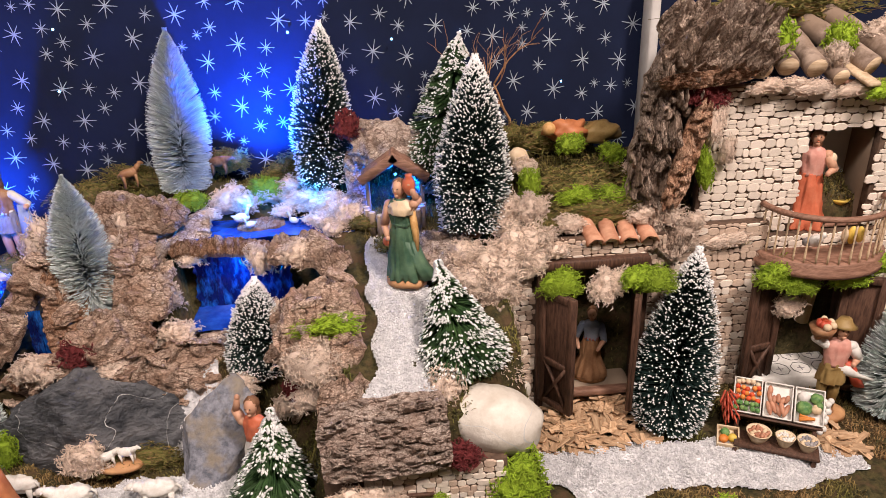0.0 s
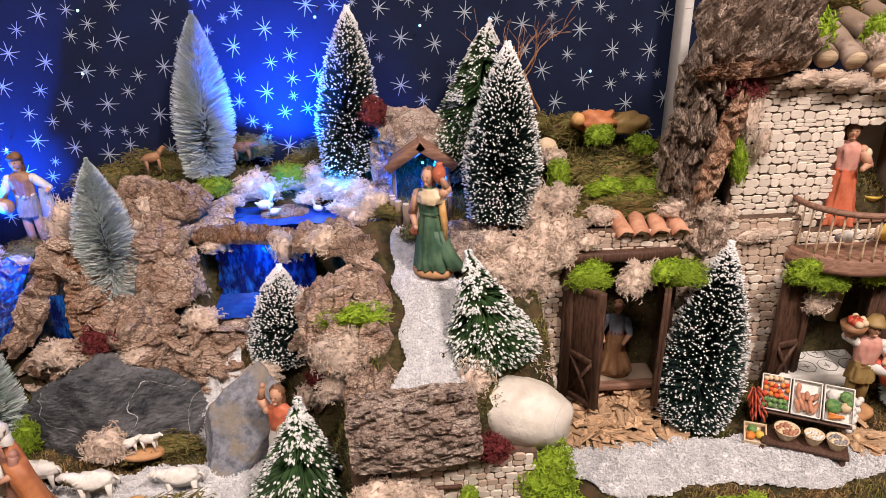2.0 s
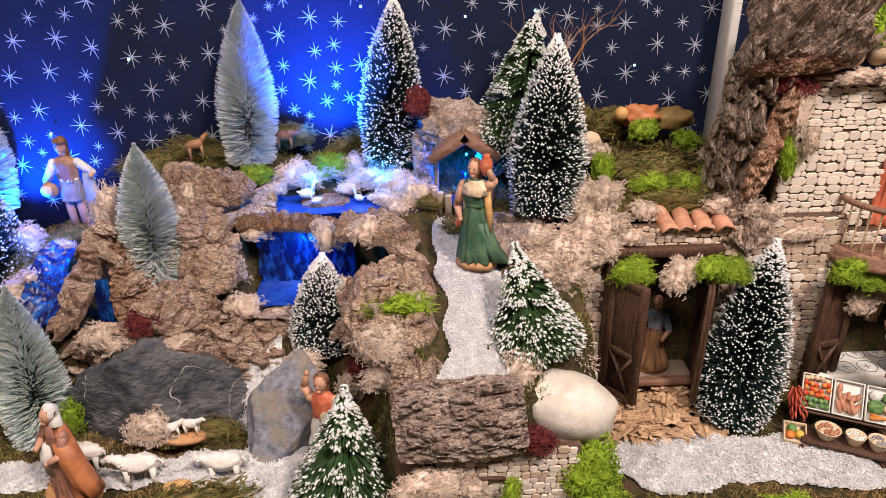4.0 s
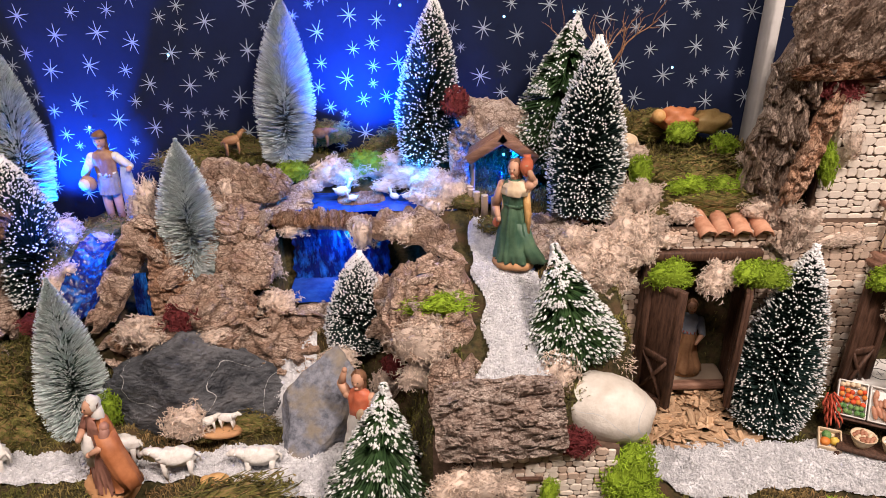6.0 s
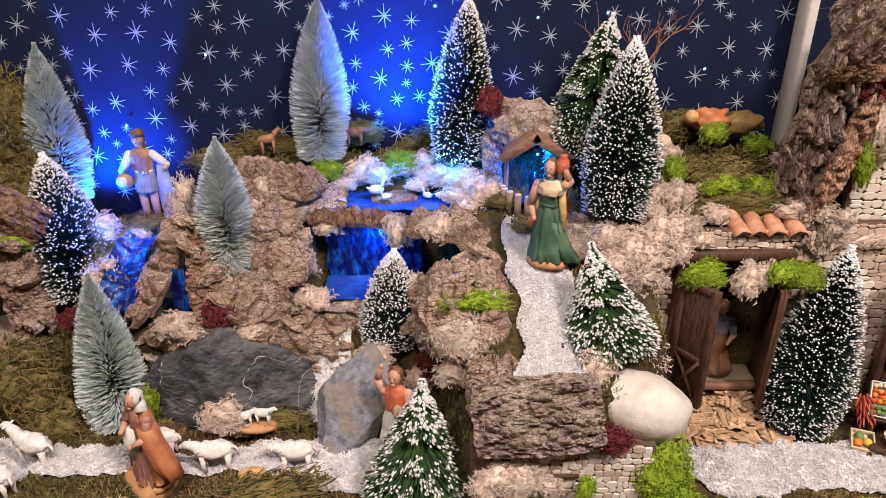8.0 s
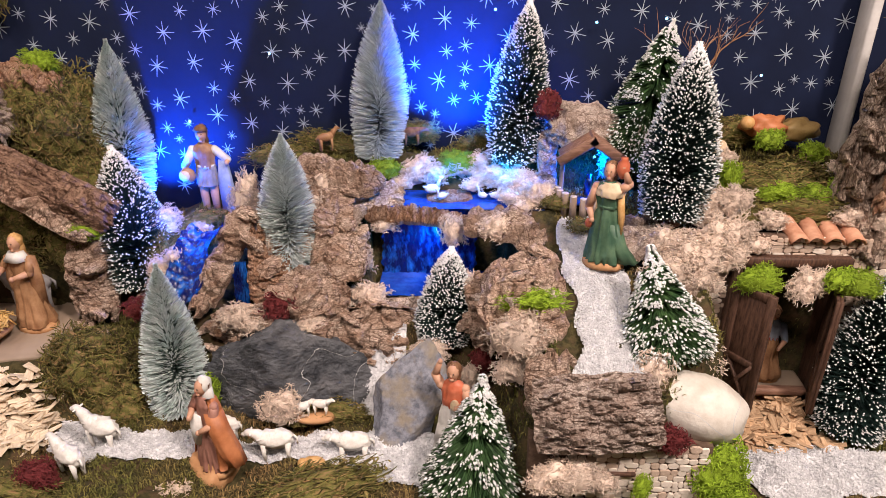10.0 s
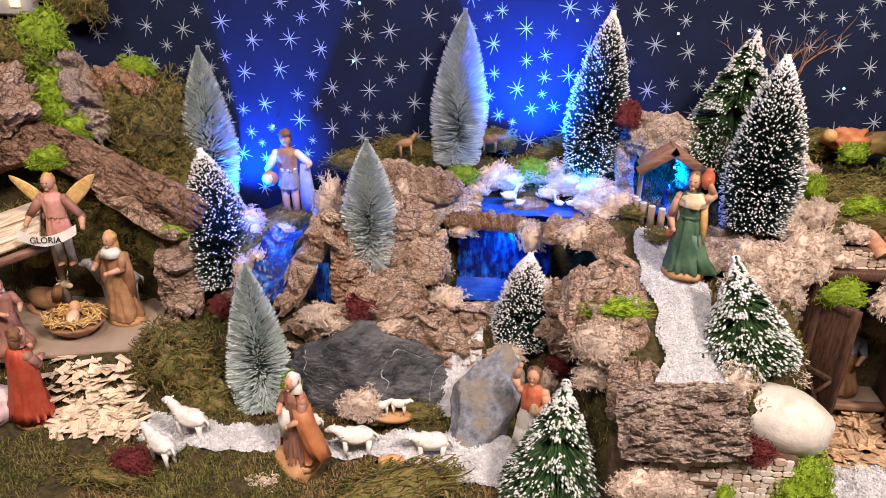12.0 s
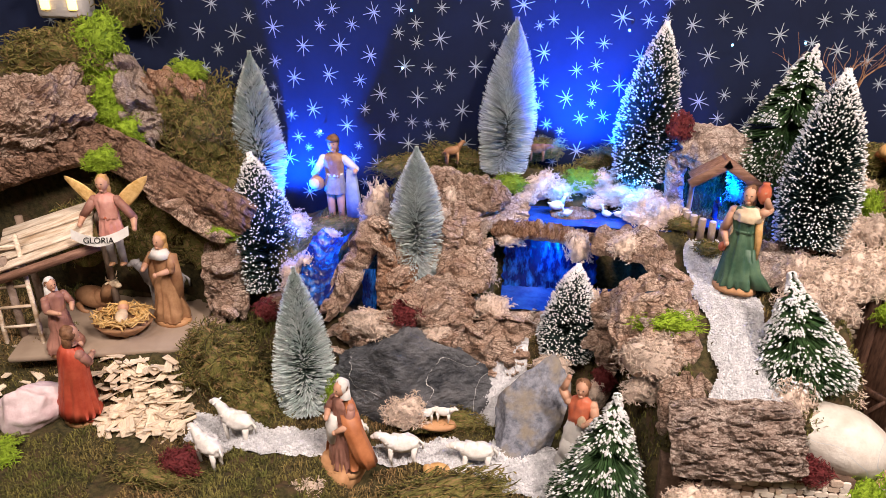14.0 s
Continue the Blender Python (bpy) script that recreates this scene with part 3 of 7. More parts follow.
CLUMP, SPRIG = {}, {}
for key, mname, mt, thick, reach, curl in (("beige", "lichen_clump", "lichen", 0.020, 0.105, 1.2), ("green", "moss_clump", "moss", 0.022, 0.115, 1.1), ("red", "lichen_clump", "lichen_red", 0.025, 0.14, 1.0), ("dark", "moss_clump", "moss_dark", 0.016, 0.15, 0.7)):
    CLUMP[key] = [clump_mesh(mname, M[mt], 520, thick, reach, sd, curl=curl) for sd in (1, 2, 3, 4)]
    SPRIG[key] = [clump_mesh(mname, M[mt], 260, thick * 1.4, reach * 1.25, sd, 0.66, curl) for sd in (5, 6, 7, 8)]
WORDS = {
    "beige": ("lichen_clump", "beige branching reindeer lichen cushion", "lichen"),
    "green": ("moss_clump", "bright green curly moss cushion", "moss"),
    "red": ("lichen_clump", "dark red dyed lichen cushion", "lichen"),
    "dark": ("moss_clump", "olive brown dried moss tuft", "moss"),
}
crng = random.Random(21)


def clump(kind, x, y, z, rx, ry=None, rz=None, on=""):
    name, label, cat = WORDS[kind]
    ob = new(name, crng.choice((CLUMP if rx > 0.023 else SPRIG)[kind]))
    ry, rz = ry or rx * 0.8, rz or rx * 0.62
    ob.matrix_basis = pose(x, y, z, crng.uniform(-10, 10), crng.uniform(-10, 10), crng.uniform(-25, 25)) @ Matrix.Diagonal((rx, ry, rz, 1))
    return tagged(ob, label + (" " + on if on else ""), cat, {"beige": "lichen cushions", "green": "moss cushions", "red": "red lichen cushions", "dark": "dried moss tufts"}[kind])


# ---- cork bark and stones ----
def bark(name, at, size, mat, seed, label, bend=0.0, curl=0.0, rough=0.010, nu=70, nv=48, freq=26.0, ridge=(1, 1), cat="bark", ragged=1.0):
    """A thick plate of bark, x by y in plan, arched by bend, deeply fissured on top, with ragged edges."""
    sx, sy, sz = size
    m = Mesh()
    off = Vector((seed * 3.7, seed * 1.3, seed * 5.1))

    def point(u, v, top):
        a, b = 2 * u - 1, 2 * v - 1
        edge = (1 + ragged * (0.20 * noise.noise(Vector((u * 4, v * 4, seed))) + 0.08 * noise.noise(Vector((u * 13, v * 13, seed))))) * (1 - 0.20 * ragged * b ** 4)
        x = 0.5 * a * sx * edge
        y = 0.5 * b * sy * (1 + ragged * (0.24 * noise.noise(Vector((u * 5, v * 3, seed + 7))) + 0.10 * noise.noise(Vector((u * 15, v * 9, seed))))) * (1 - 0.20 * ragged * a ** 4)
        z = bend * (1 - (2 * v - 1) ** 2) + curl * (1 - (2 * u - 1) ** 2)
        p = Vector((x * ridge[0], y * ridge[1], 0)) * freq + off
        p = p + 0.5 * noise.noise_vector(p * 0.8)
        f = noise.turbulence(p * 1.6, 4, True)
        near = noise.voronoi(p * 0.9)[0]
        cut = min(0.12, 0.5 * (near[1] - near[0]))
        plate = noise.cell(p * 0.9)
        fall = min(1.0, 9 * min(u, 1 - u, v, 1 - v))
        if top:
            return (x, y, z + sz * (0.35 + 0.65 * fall) * 0.5 + rough * (f - 0.6) * 1.5 + 0.5 * rough * plate - rough * 1.1 * (1 - cut / 0.12) * fall)
        return (x, y, z - sz * 0.5 + 0.4 * rough * f)

    for top in (True, False):
        vs = [point(i / nu, j / nv, top) for j in range(nv + 1) for i in range(nu + 1)]
        fs = [(j * (nu + 1) + i, j * (nu + 1) + i + 1, (j + 1) * (nu + 1) + i + 1, (j + 1) * (nu + 1) + i) for j in range(nv) for i in range(nu)]
        m.add(vs, fs if top else [q[::-1] for q in fs], mat)
    k, w = (nu + 1) * (nv + 1), nu + 1
    rim = [(i, 0) for i in range(nu)] + [(nu, j) for j in range(nv)] + [(i, nv) for i in range(nu, 0, -1)] + [(0, j) for j in range(nv, 0, -1)]
    ids = [j * w + i for i, j in rim]
    s = m.slot(mat)
    for a, b in zip(ids, ids[1:] + ids[:1]):
        m.f.append((b, a, a + k, b + k))
        m.s.append(s)
    return solid(name, m, at, label, cat, smooth=False)


def along(a, b, face=(0, -0.7, 0.7)):
    """A place half way from a to b, with y along the line and z towards face."""
    a, b = Vector(a), Vector(b)
    y = (b - a).normalized()
    z = Vector(face)
    z = (z - y * z.dot(y)).normalized()
    m = Matrix((y.cross(z), y, z)).transposed().to_4x4()
    m.translation = (a + b) / 2
    return m


def boulder(name, at, r, mat, seed, label, rough=0.25, freq=1.4, facets=0.0, seg=40, rows=26, smooth=True, cat="stone"):
    m = Mesh()
    off = Vector((seed * 2.3, seed * 4.1, seed))
    pr = random.Random(seed)
    planes = []
    for k in range(13):
        u, t = 1 - 2 * (k + 0.5) / 13, 2.4 * k + pr.uniform(0, 0.8)
        planes.append((Vector((math.sqrt(1 - u * u) * math.cos(t), math.sqrt(1 - u * u) * math.sin(t), u)), 1 - facets * pr.random()))
    rings = []
    for i in range(rows + 1):
        a = math.pi * (0.015 + 0.97 * i / rows)
        ring = []
        for j in range(seg):
            t = 2 * math.pi * j / seg
            d = Vector((math.sin(a) * math.cos(t), math.sin(a) * math.sin(t), -math.cos(a)))
            k = 1 + rough * noise.noise(d * freq + off) + rough * 0.35 * noise.noise(d * freq * 3.3 + off) + rough * 0.22 * noise.noise(d * freq * 9 + off) + rough * (0.25 if facets else 0.0) * (noise.turbulence(d * freq * 4 + off, 4, True) - 0.5)
            if facets:
                k *= min(1.3, min(s / max(0.05, d.dot(q)) for q, s in planes))
            ring.append(Vector((d.x * r[0], d.y * r[1], d.z * r[2])) * k)
        rings.append(ring)
    m.rings(rings, mat)
    return solid(name, m, at, label, cat, smooth=smooth)


# ---- bottle-brush trees ----
def brush_tree(base, tip, R, needles, mat, label, snow=0.25, dot=0.0011, seed=1, low=0.22, tilt=0.25, thin=0.00045, bunches=0, inner=None, share=0.55, trunk=0.02, group="bottle brush trees", top_pow=0.85, droop=0.55):
    base, tip = Vector(base), Vector(tip)
    axis = tip - base
    h = axis.length
    rot = axis.to_track_quat("Z", "Y").to_matrix().to_4x4()
    tree = thing("bottle_brush_tree", Matrix.Translation(base) @ rot, label, "tree", group)
    r = random.Random(seed)
    part("trunk", Mesh().tube([(0, 0, 0), (0, 0, h * 0.5), (0, 0, h * 0.985)], [0.0028, 0.002, 0.0008], M["wire"], 8), tree)
    part("stand", Mesh().lathe([(0.012, 0), (0.013, 0.002), (0.012, 0.005), (0.004, 0.007)], M["wood_mid"], 16), tree, "small round brown stand")

    def width(s):
        w = (1 - max(0.0, (s - low) / (1 - low)) ** 1.25) ** top_pow if s > low else 0.80 + 0.20 * (s / low)
        return R * max(0.07, w)

    nv, nf, nt, sv, sf = [], [], [], [], []
    tri = [(0, 1, 4), (1, 2, 4), (2, 3, 4), (3, 0, 4), (1, 0, 5), (2, 1, 5), (3, 2, 5), (0, 3, 5)]
    bunch = [(r.random() ** 1.25, r.uniform(0, 6.283)) for _ in range(bunches)]
    for _ in range(needles):
        if bunches:
            s, a = r.choice(bunch)
            s, a = min(0.999, max(0, s + r.gauss(0, 0.014))), a + r.gauss(0, 0.16)
        else:
            s, a = r.random() ** 1.12, r.uniform(0, 6.283)
        z0 = trunk * 0.5 + s * (h - trunk * 0.5)
        w = width(s) * r.uniform(0.90, 1.04)
        d = Vector((math.cos(a), math.sin(a), 0))
        rise = (tilt - droop * (1 - step(0.0, 0.7, s))) * w * r.uniform(0.7, 1.3) if not bunches else tilt * w * r.uniform(0.6, 1.4)
        root = Vector((0, 0, z0))
        mid = root + d * w * share + Vector((0, 0, rise * share * 0.65))
        end = root + d * w + Vector((0, 0, rise))
        side = Vector((-d.y, d.x, r.uniform(-0.9, 0.9))).normalized() * thin
        k = len(nv)
        nv += [tuple(root + d * w * 0.05 - side), tuple(root + d * w * 0.05 + side), tuple(mid + side * 1.2), tuple(mid - side * 1.2), tuple(end + side * 0.7), tuple(end - side * 0.7)]
        nf.append((k, k + 1, k + 2, k + 3))
        nt.append((k + 3, k + 2, k + 4, k + 5))
        if r.random() < snow + 0.45 * snow * step(0.75, 1.0, s):
            q = dot * r.uniform(0.6, 1.4)
            ln = q * r.uniform(1.2, 2.6)
            o = (end - mid).normalized()
            b = o.cross(Vector((0.2, 0.3, 1))).normalized()
            c = o.cross(b)
            e = end - o * ln * 0.3
            k = len(sv)
            sv += [tuple(e + b * q), tuple(e + c * q), tuple(e - b * q), tuple(e - c * q), tuple(e + o * ln), tuple(e - o * ln)]
            sf += [tuple(i + k for i in f) for f in tri]
    # with inner given, needles run darker near the stem than at their tips
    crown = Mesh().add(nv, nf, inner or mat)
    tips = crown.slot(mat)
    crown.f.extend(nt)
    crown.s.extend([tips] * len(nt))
    part("crown", crown, tree, smooth=False)
    if sv:
        part("snow_flock", Mesh().add(sv, sf, M["snow"]), tree, "white flock snow on the tips")
    return tree


# ---- trees ----
DOT = "dark green bottle brush tree with white flock dots"
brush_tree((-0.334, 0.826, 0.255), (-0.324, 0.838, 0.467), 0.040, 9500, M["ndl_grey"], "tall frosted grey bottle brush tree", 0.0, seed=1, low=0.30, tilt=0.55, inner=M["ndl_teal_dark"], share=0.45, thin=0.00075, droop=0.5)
brush_tree((-0.153, 0.822, 0.255), (-0.138, 0.838, 0.466), 0.042, 10000, M["ndl_dark"], DOT + " against the cloth", 0.28, 0.0010, 2, low=0.28, tilt=0.55)
brush_tree((0.006, 0.80, 0.265), (0.032, 0.805, 0.451), 0.058, 9000, M["ndl_green"], "snow-tipped green pine behind the shelter", 0.30, 0.0011, 3, 0.2, -0.20, 0.0006, 220)
brush_tree((0.030, 0.690, 0.232), (0.043, 0.728, 0.436), 0.046, 11875, M["ndl_dark"], "dark green dotted bottle brush tree beside the gravel path", 0.30, 0.0010, 4, low=0.25, tilt=0.55)
brush_tree((0.008, 0.558, 0.138), (-0.015, 0.600, 0.248), 0.054, 10000, M["ndl_green"], "snow-covered green pine on the gravel path", 0.30, 0.0013, 5, 0.10, -0.30, 0.0006, 260, top_pow=1.0)
brush_tree((-0.203, 0.478, -0.015), (-0.193, 0.502, 0.144), 0.060, 11000, M["ndl_green"], "snow-tipped green pine beside the grey stone", 0.26, 0.0013, 6, 0.16, -0.25, 0.0006, 260, top_pow=0.95)
brush_tree((0.264, 0.622, -0.022), (0.292, 0.646, 0.217), 0.053, 11000, M["ndl_dark"], "dark green dotted bottle brush tree beside the house door", 0.30, 0.0011, 7, low=0.22, tilt=0.55)
brush_tree((-0.240, 0.652, 0.075), (-0.230, 0.679, 0.201), 0.039, 9375, M["ndl_dark"], "small " + DOT, 0.32, 0.0010, 8, low=0.16, tilt=0.55)
brush_tree((-0.437, 0.708, 0.130), (-0.436, 0.719, 0.328), 0.037, 9500, M["ndl_grey"], "frosted grey bottle brush tree among the bark", 0.0, seed=9, low=0.40, tilt=0.5, inner=M["ndl_teal_dark"], share=0.45, thin=0.00075, droop=0.5)
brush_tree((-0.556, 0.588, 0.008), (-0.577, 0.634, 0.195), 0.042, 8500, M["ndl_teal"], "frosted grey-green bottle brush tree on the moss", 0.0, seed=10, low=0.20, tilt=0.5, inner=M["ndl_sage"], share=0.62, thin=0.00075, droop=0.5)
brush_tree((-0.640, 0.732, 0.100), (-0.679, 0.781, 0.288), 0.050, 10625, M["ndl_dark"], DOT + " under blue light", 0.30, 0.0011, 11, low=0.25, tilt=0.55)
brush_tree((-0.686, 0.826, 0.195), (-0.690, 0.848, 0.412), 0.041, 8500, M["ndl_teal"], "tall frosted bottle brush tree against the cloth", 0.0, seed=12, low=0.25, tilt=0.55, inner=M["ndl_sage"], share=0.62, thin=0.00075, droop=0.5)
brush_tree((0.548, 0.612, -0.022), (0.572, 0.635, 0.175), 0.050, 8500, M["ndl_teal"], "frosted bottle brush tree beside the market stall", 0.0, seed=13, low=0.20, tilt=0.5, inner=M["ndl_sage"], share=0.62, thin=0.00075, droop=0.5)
brush_tree((-1.006, 0.535, 0.0), (-1.01, 0.55, 0.12), 0.036, 6250, M["ndl_dark"], "small dark bottle brush tree beside the quartz", 0.25, 0.001, 14, low=0.20, tilt=0.55)

# ---- bark banks, terrace by terrace ----
B = [
    ("bark_roof", pose(-0.080, 0.474, 0.122, 50, -3, 2), (0.128, 0.078, 0.012), "bark_grey", 1, "weathered bark roof over the small stone house", 0.012, 0.004, 0.011, (0.7, 1.6), 66),
    ("bark_slab", pose(-0.146, 0.605, 0.168, 24, -8, -4), (0.095, 0.125, 0.020), "bark", 2, "brown bark bank beside the gravel path", 0.012, 0.018, 0.012, (1, 1), 22),
    ("bark_slab", pose(-0.120, 0.520, 0.120, 62, 0, 10), (0.060, 0.07, 0.016), "bark", 3, "brown bark below the gravel path", 0.01, 0.01, 0.010, (1, 1), 26),
    ("bark_slab", pose(-0.165, 0.702, 0.212, 12, 8, -18), (0.098, 0.052, 0.018), "bark", 4, "knobbly bark beside the blue pool", 0.012, 0.012, 0.012, (1, 1), 28),
    ("bark_slab", pose(-0.277, 0.737, 0.214, 28, 2, -2), (0.132, 0.026, 0.012), "bark_orange", 5, "strip of bark bridging the pool", 0.004, 0.006, 0.006, (3, 1), 30),
    ("bark_slab", pose(-0.385, 0.772, 0.254, 20, 4, -8), (0.13, 0.055, 0.018), "bark", 6, "bark ledge below the frosted tree", 0.008, 0.006, 0.010, (1, 1), 26),
    ("bark_slab", pose(-0.332, 0.765, 0.230, 40, 0, 6), (0.075, 0.045, 0.010), "bark_grey", 7, "flat bark beside the upper pool", 0.004, 0.004, 0.008, (1, 1), 26),
    ("bark_slab", along((-0.540, 0.650, 0.126), (-0.488, 0.716, 0.226)), (0.036, 0.138, 0.022), "bark", 8, "upright bark beside the blue stream", 0.004, 0.010, 0.010, (1, 1), 30),
    ("bark_slab", pose(-0.470, 0.680, 0.168, 70, 0, 4), (0.026, 0.10, 0.012), "bark_orange", 9, "upright orange bark beside the small fall", 0.003, 0.008, 0.006, (1, 3), 30),
    ("bark_slab", pose(-0.447, 0.684, 0.152, 70, 0, -12), (0.030, 0.09, 0.012), "bark_orange", 10, "ribbed bark below the frosted tree", 0.003, 0.008, 0.006, (1, 3), 30),
    ("bark_slab", pose(-0.400, 0.668, 0.140, 48, 6, 24), (0.085, 0.066, 0.018), "bark", 11, "curled bark on the hillside", 0.01, 0.016, 0.014, (1, 1), 26),
    ("bark_slab", pose(-0.372, 0.700, 0.175, 52, 0, -6), (0.075, 0.062, 0.014), "bark", 12, "bark on the hillside beside the pool", 0.006, 0.010, 0.012, (1, 1), 28),
    ("bark_slab", pose(-0.395, 0.735, 0.220, 50, -6, 4), (0.085, 0.066, 0.014), "bark", 13, "bark on the hillside below the ledge", 0.006, 0.010, 0.012, (1, 1), 28),
    ("bark_slab", pose(-0.335, 0.658, 0.090, 66, 0, 8), (0.13, 0.075, 0.018), "bark", 14, "broken bark above the slate boulder", 0.01, 0.012, 0.016, (1, 1), 24),
    ("bark_slab", pose(-0.455, 0.648, 0.100, 62, 0, -6), (0.15, 0.06, 0.016), "bark", 15, "broken bark behind the slate boulder", 0.008, 0.012, 0.014, (1, 1), 24),
    ("bark_slab", pose(-0.255, 0.688, 0.104, 80, 0, 0), (0.125, 0.045, 0.012), "bark_grey", 16, "bark dam in front of the blue pool", 0.004, 0.004, 0.008, (1, 1), 30),
    ("bark_slab", pose(-0.182, 0.650, 0.130, 70, 0, 24), (0.06, 0.10, 0.016), "bark", 17, "bark bank behind the small tree", 0.01, 0.012, 0.012, (1, 1), 26),
    ("bark_slab", along((0.066, 0.618, 0.110), (0.034, 0.652, 0.200)), (0.040, 0.115, 0.018), "bark_dark", 18, "dark bark beside the stone house", 0.01, 0.010, 0.012, (1, 1), 26),
    ("bark_slab", pose(-0.006, 0.680, 0.215, 40, 6, -14), (0.055, 0.06, 0.016), "bark_grey", 19, "bark beside the gravel path", 0.008, 0.008, 0.012, (1, 1), 26),
    ("bark_slab", pose(-0.066, 0.798, 0.318, 62, 2, -3), (0.088, 0.060, 0.012), "bark_grey", 20, "curved bark above the little shelter", 0.012, 0.008, 0.006, (1, 1), 26),
    ("bark_slab", pose(-0.108, 0.795, 0.27, 82, 0, 12), (0.026, 0.085, 0.012), "bark_grey", 21, "upright bark beside the little shelter", 0.002, 0.004, 0.006, (1, 1), 26),
    ("bark_slab", pose(0.258, 0.690, 0.212, 38, 10, -20), (0.07, 0.05, 0.018), "bark_dark", 22, "dark bark over the house door", 0.008, 0.010, 0.012, (1, 1), 26),
    # large dark bark over the house
    ("bark_slab", along((0.248, 0.708, 0.235), (0.270, 0.712, 0.430), (-0.1, -0.95, 0.2)), (0.066, 0.20, 0.024), "bark_dark", 23, "tall dark bark trunk beside the house wall", 0.004, 0.020, 0.018, (1.6, 0.7), 40),
    ("bark_slab", pose(0.312, 0.715, 0.440, 46, 4, -4), (0.135, 0.085, 0.030), "bark_dark", 24, "thick dark bark canopy over the house", 0.020, 0.014, 0.022, (1, 1), 38),
    ("bark_slab", along((0.243, 0.680, 0.404), (0.340, 0.680, 0.408), (0, -0.9, 0.3)), (0.018, 0.105, 0.016), "bark_orange", 32, "frilled orange edge of the bark canopy", 0.002, 0.002, 0.010, (1, 3), 40),
    ("bark_slab", along((0.262, 0.676, 0.262), (0.296, 0.684, 0.375), (-0.2, -0.9, 0.2)), (0.026, 0.125, 0.014), "bark_orange", 25, "flaking reddish bark edge beside the wall", 0.002, 0.004, 0.008, (1, 1), 34),
    # left cave
    ("cave_roof", along((-0.668, 0.724, 0.216), (-0.880, 0.734, 0.316)), (0.052, 0.25, 0.018), "cave", 26, "brown sloping rock roof of the stable cave", 0.006, 0.012, 0.008, (1, 1), 32),
    ("cave_roof", along((-1.080, 0.734, 0.240), (-0.868, 0.734, 0.312)), (0.056, 0.23, 0.018), "cave", 27, "brown sloping rock roof of the stable cave", 0.006, 0.012, 0.008, (1, 1), 32),
    ("bark_slab", pose(-0.704, 0.715, 0.128, 72, 0, 14), (0.060, 0.12, 0.020), "bark", 28, "rough bark pillar at the stable cave", 0.008, 0.012, 0.014, (1, 1), 26),
    ("bark_slab", along((-0.690, 0.705, 0.192), (-0.800, 0.712, 0.264)), (0.030, 0.13, 0.014), "bark", 31, "flaking bark along the edge of the cave roof", 0.002, 0.004, 0.010, (1, 1), 34),
    ("bark_slab", along((-0.812, 0.775, 0.300), (-0.858, 0.802, 0.408)), (0.052, 0.125, 0.022), "bark_grey", 29, "jutting grey bark above the cave", 0.01, 0.014, 0.014, (1, 1), 24),
    ("bark_slab", pose(-0.785, 0.812, 0.366, 52, 10, -6), (0.085, 0.042, 0.026), "bark_orange", 30, "jutting reddish bark ledge above the cave", 0.008, 0.008, 0.012, (2, 1), 26),
]
for name, at, size, mat, seed, label, bend, curl, rg, rd, fq in B:
    bark(name, at, size, M[mat], seed, label, bend, curl, rg, freq=fq, ridge=rd, ragged=0.3 if "roof" in name else 1.0)

# ---- stones ----
boulder("slate_boulder", pose(-0.440, 0.630, 0.046, 6, 8, 4), (0.110, 0.056, 0.106), M["slate"], 5, "dark grey slate boulder with white veins", 0.09, 2.6, 0.40, 120, 80, smooth=False)
boulder("grey_stone", pose(-0.276, 0.583, 0.038, -20, 24, 10), (0.038, 0.028, 0.076), M["slate_blue"], 4, "upright blue-grey pointed stone", 0.07, 2.0, 0.42, 70, 50, smooth=False)
boulder("white_stone", pose(0.031, 0.508, 0.104, 20, 10, -10), (0.053, 0.036, 0.037), M["white_stone"], 6, "smooth white rounded stone", 0.09, 1.2, 0.0, 40, 24)
boulder("pink_quartz", pose(-0.906, 0.540, 0.018, 0, 0, 8), (0.044, 0.030, 0.038), M["pink_quartz"], 9, "pale pink rough quartz block", 0.10, 2.4, 0.34, 60, 40)
boulder("crag", pose(-0.955, 0.745, 0.335, 10, -24, 0), (0.092, 0.050, 0.062), M["bark"], 12, "craggy cork rock over the cave", 0.30, 3.2, 0.25, 100, 70, smooth=False)
boulder("pebble", pose(0.079, 0.597, 0.07, 0, 10, 0), (0.008, 0.006, 0.013), M["white_stone"], 14, "small white pebble beside the door", 0.1, 1.2, 0, 16, 10)
boulder("mossy_boulder", pose(-0.625, 0.690, 0.10, 0, 0, 0), (0.026, 0.02, 0.02), M["cave"], 15, "small brown stone at the moss edge", 0.2, 1.5, 0, 20, 14)
boulder("black_pebble", pose(-0.154, 0.606, 0.203), (0.0095, 0.008, 0.007), M["glass_black"], 16, "shiny dark pebble on the bark", 0.05, 1.2, 0, 18, 12)
for k in range(7):
    boulder("white_pebble", pose(-0.345 + 0.016 * k, 0.645 + 0.006 * math.sin(k * 2.2), 0.028 + 0.004 * (k % 2)), (0.011, 0.009, 0.010), M["white_stone"], 20 + k, "white rounded pebble between the stones", 0.14, 1.3, 0, 16, 10)

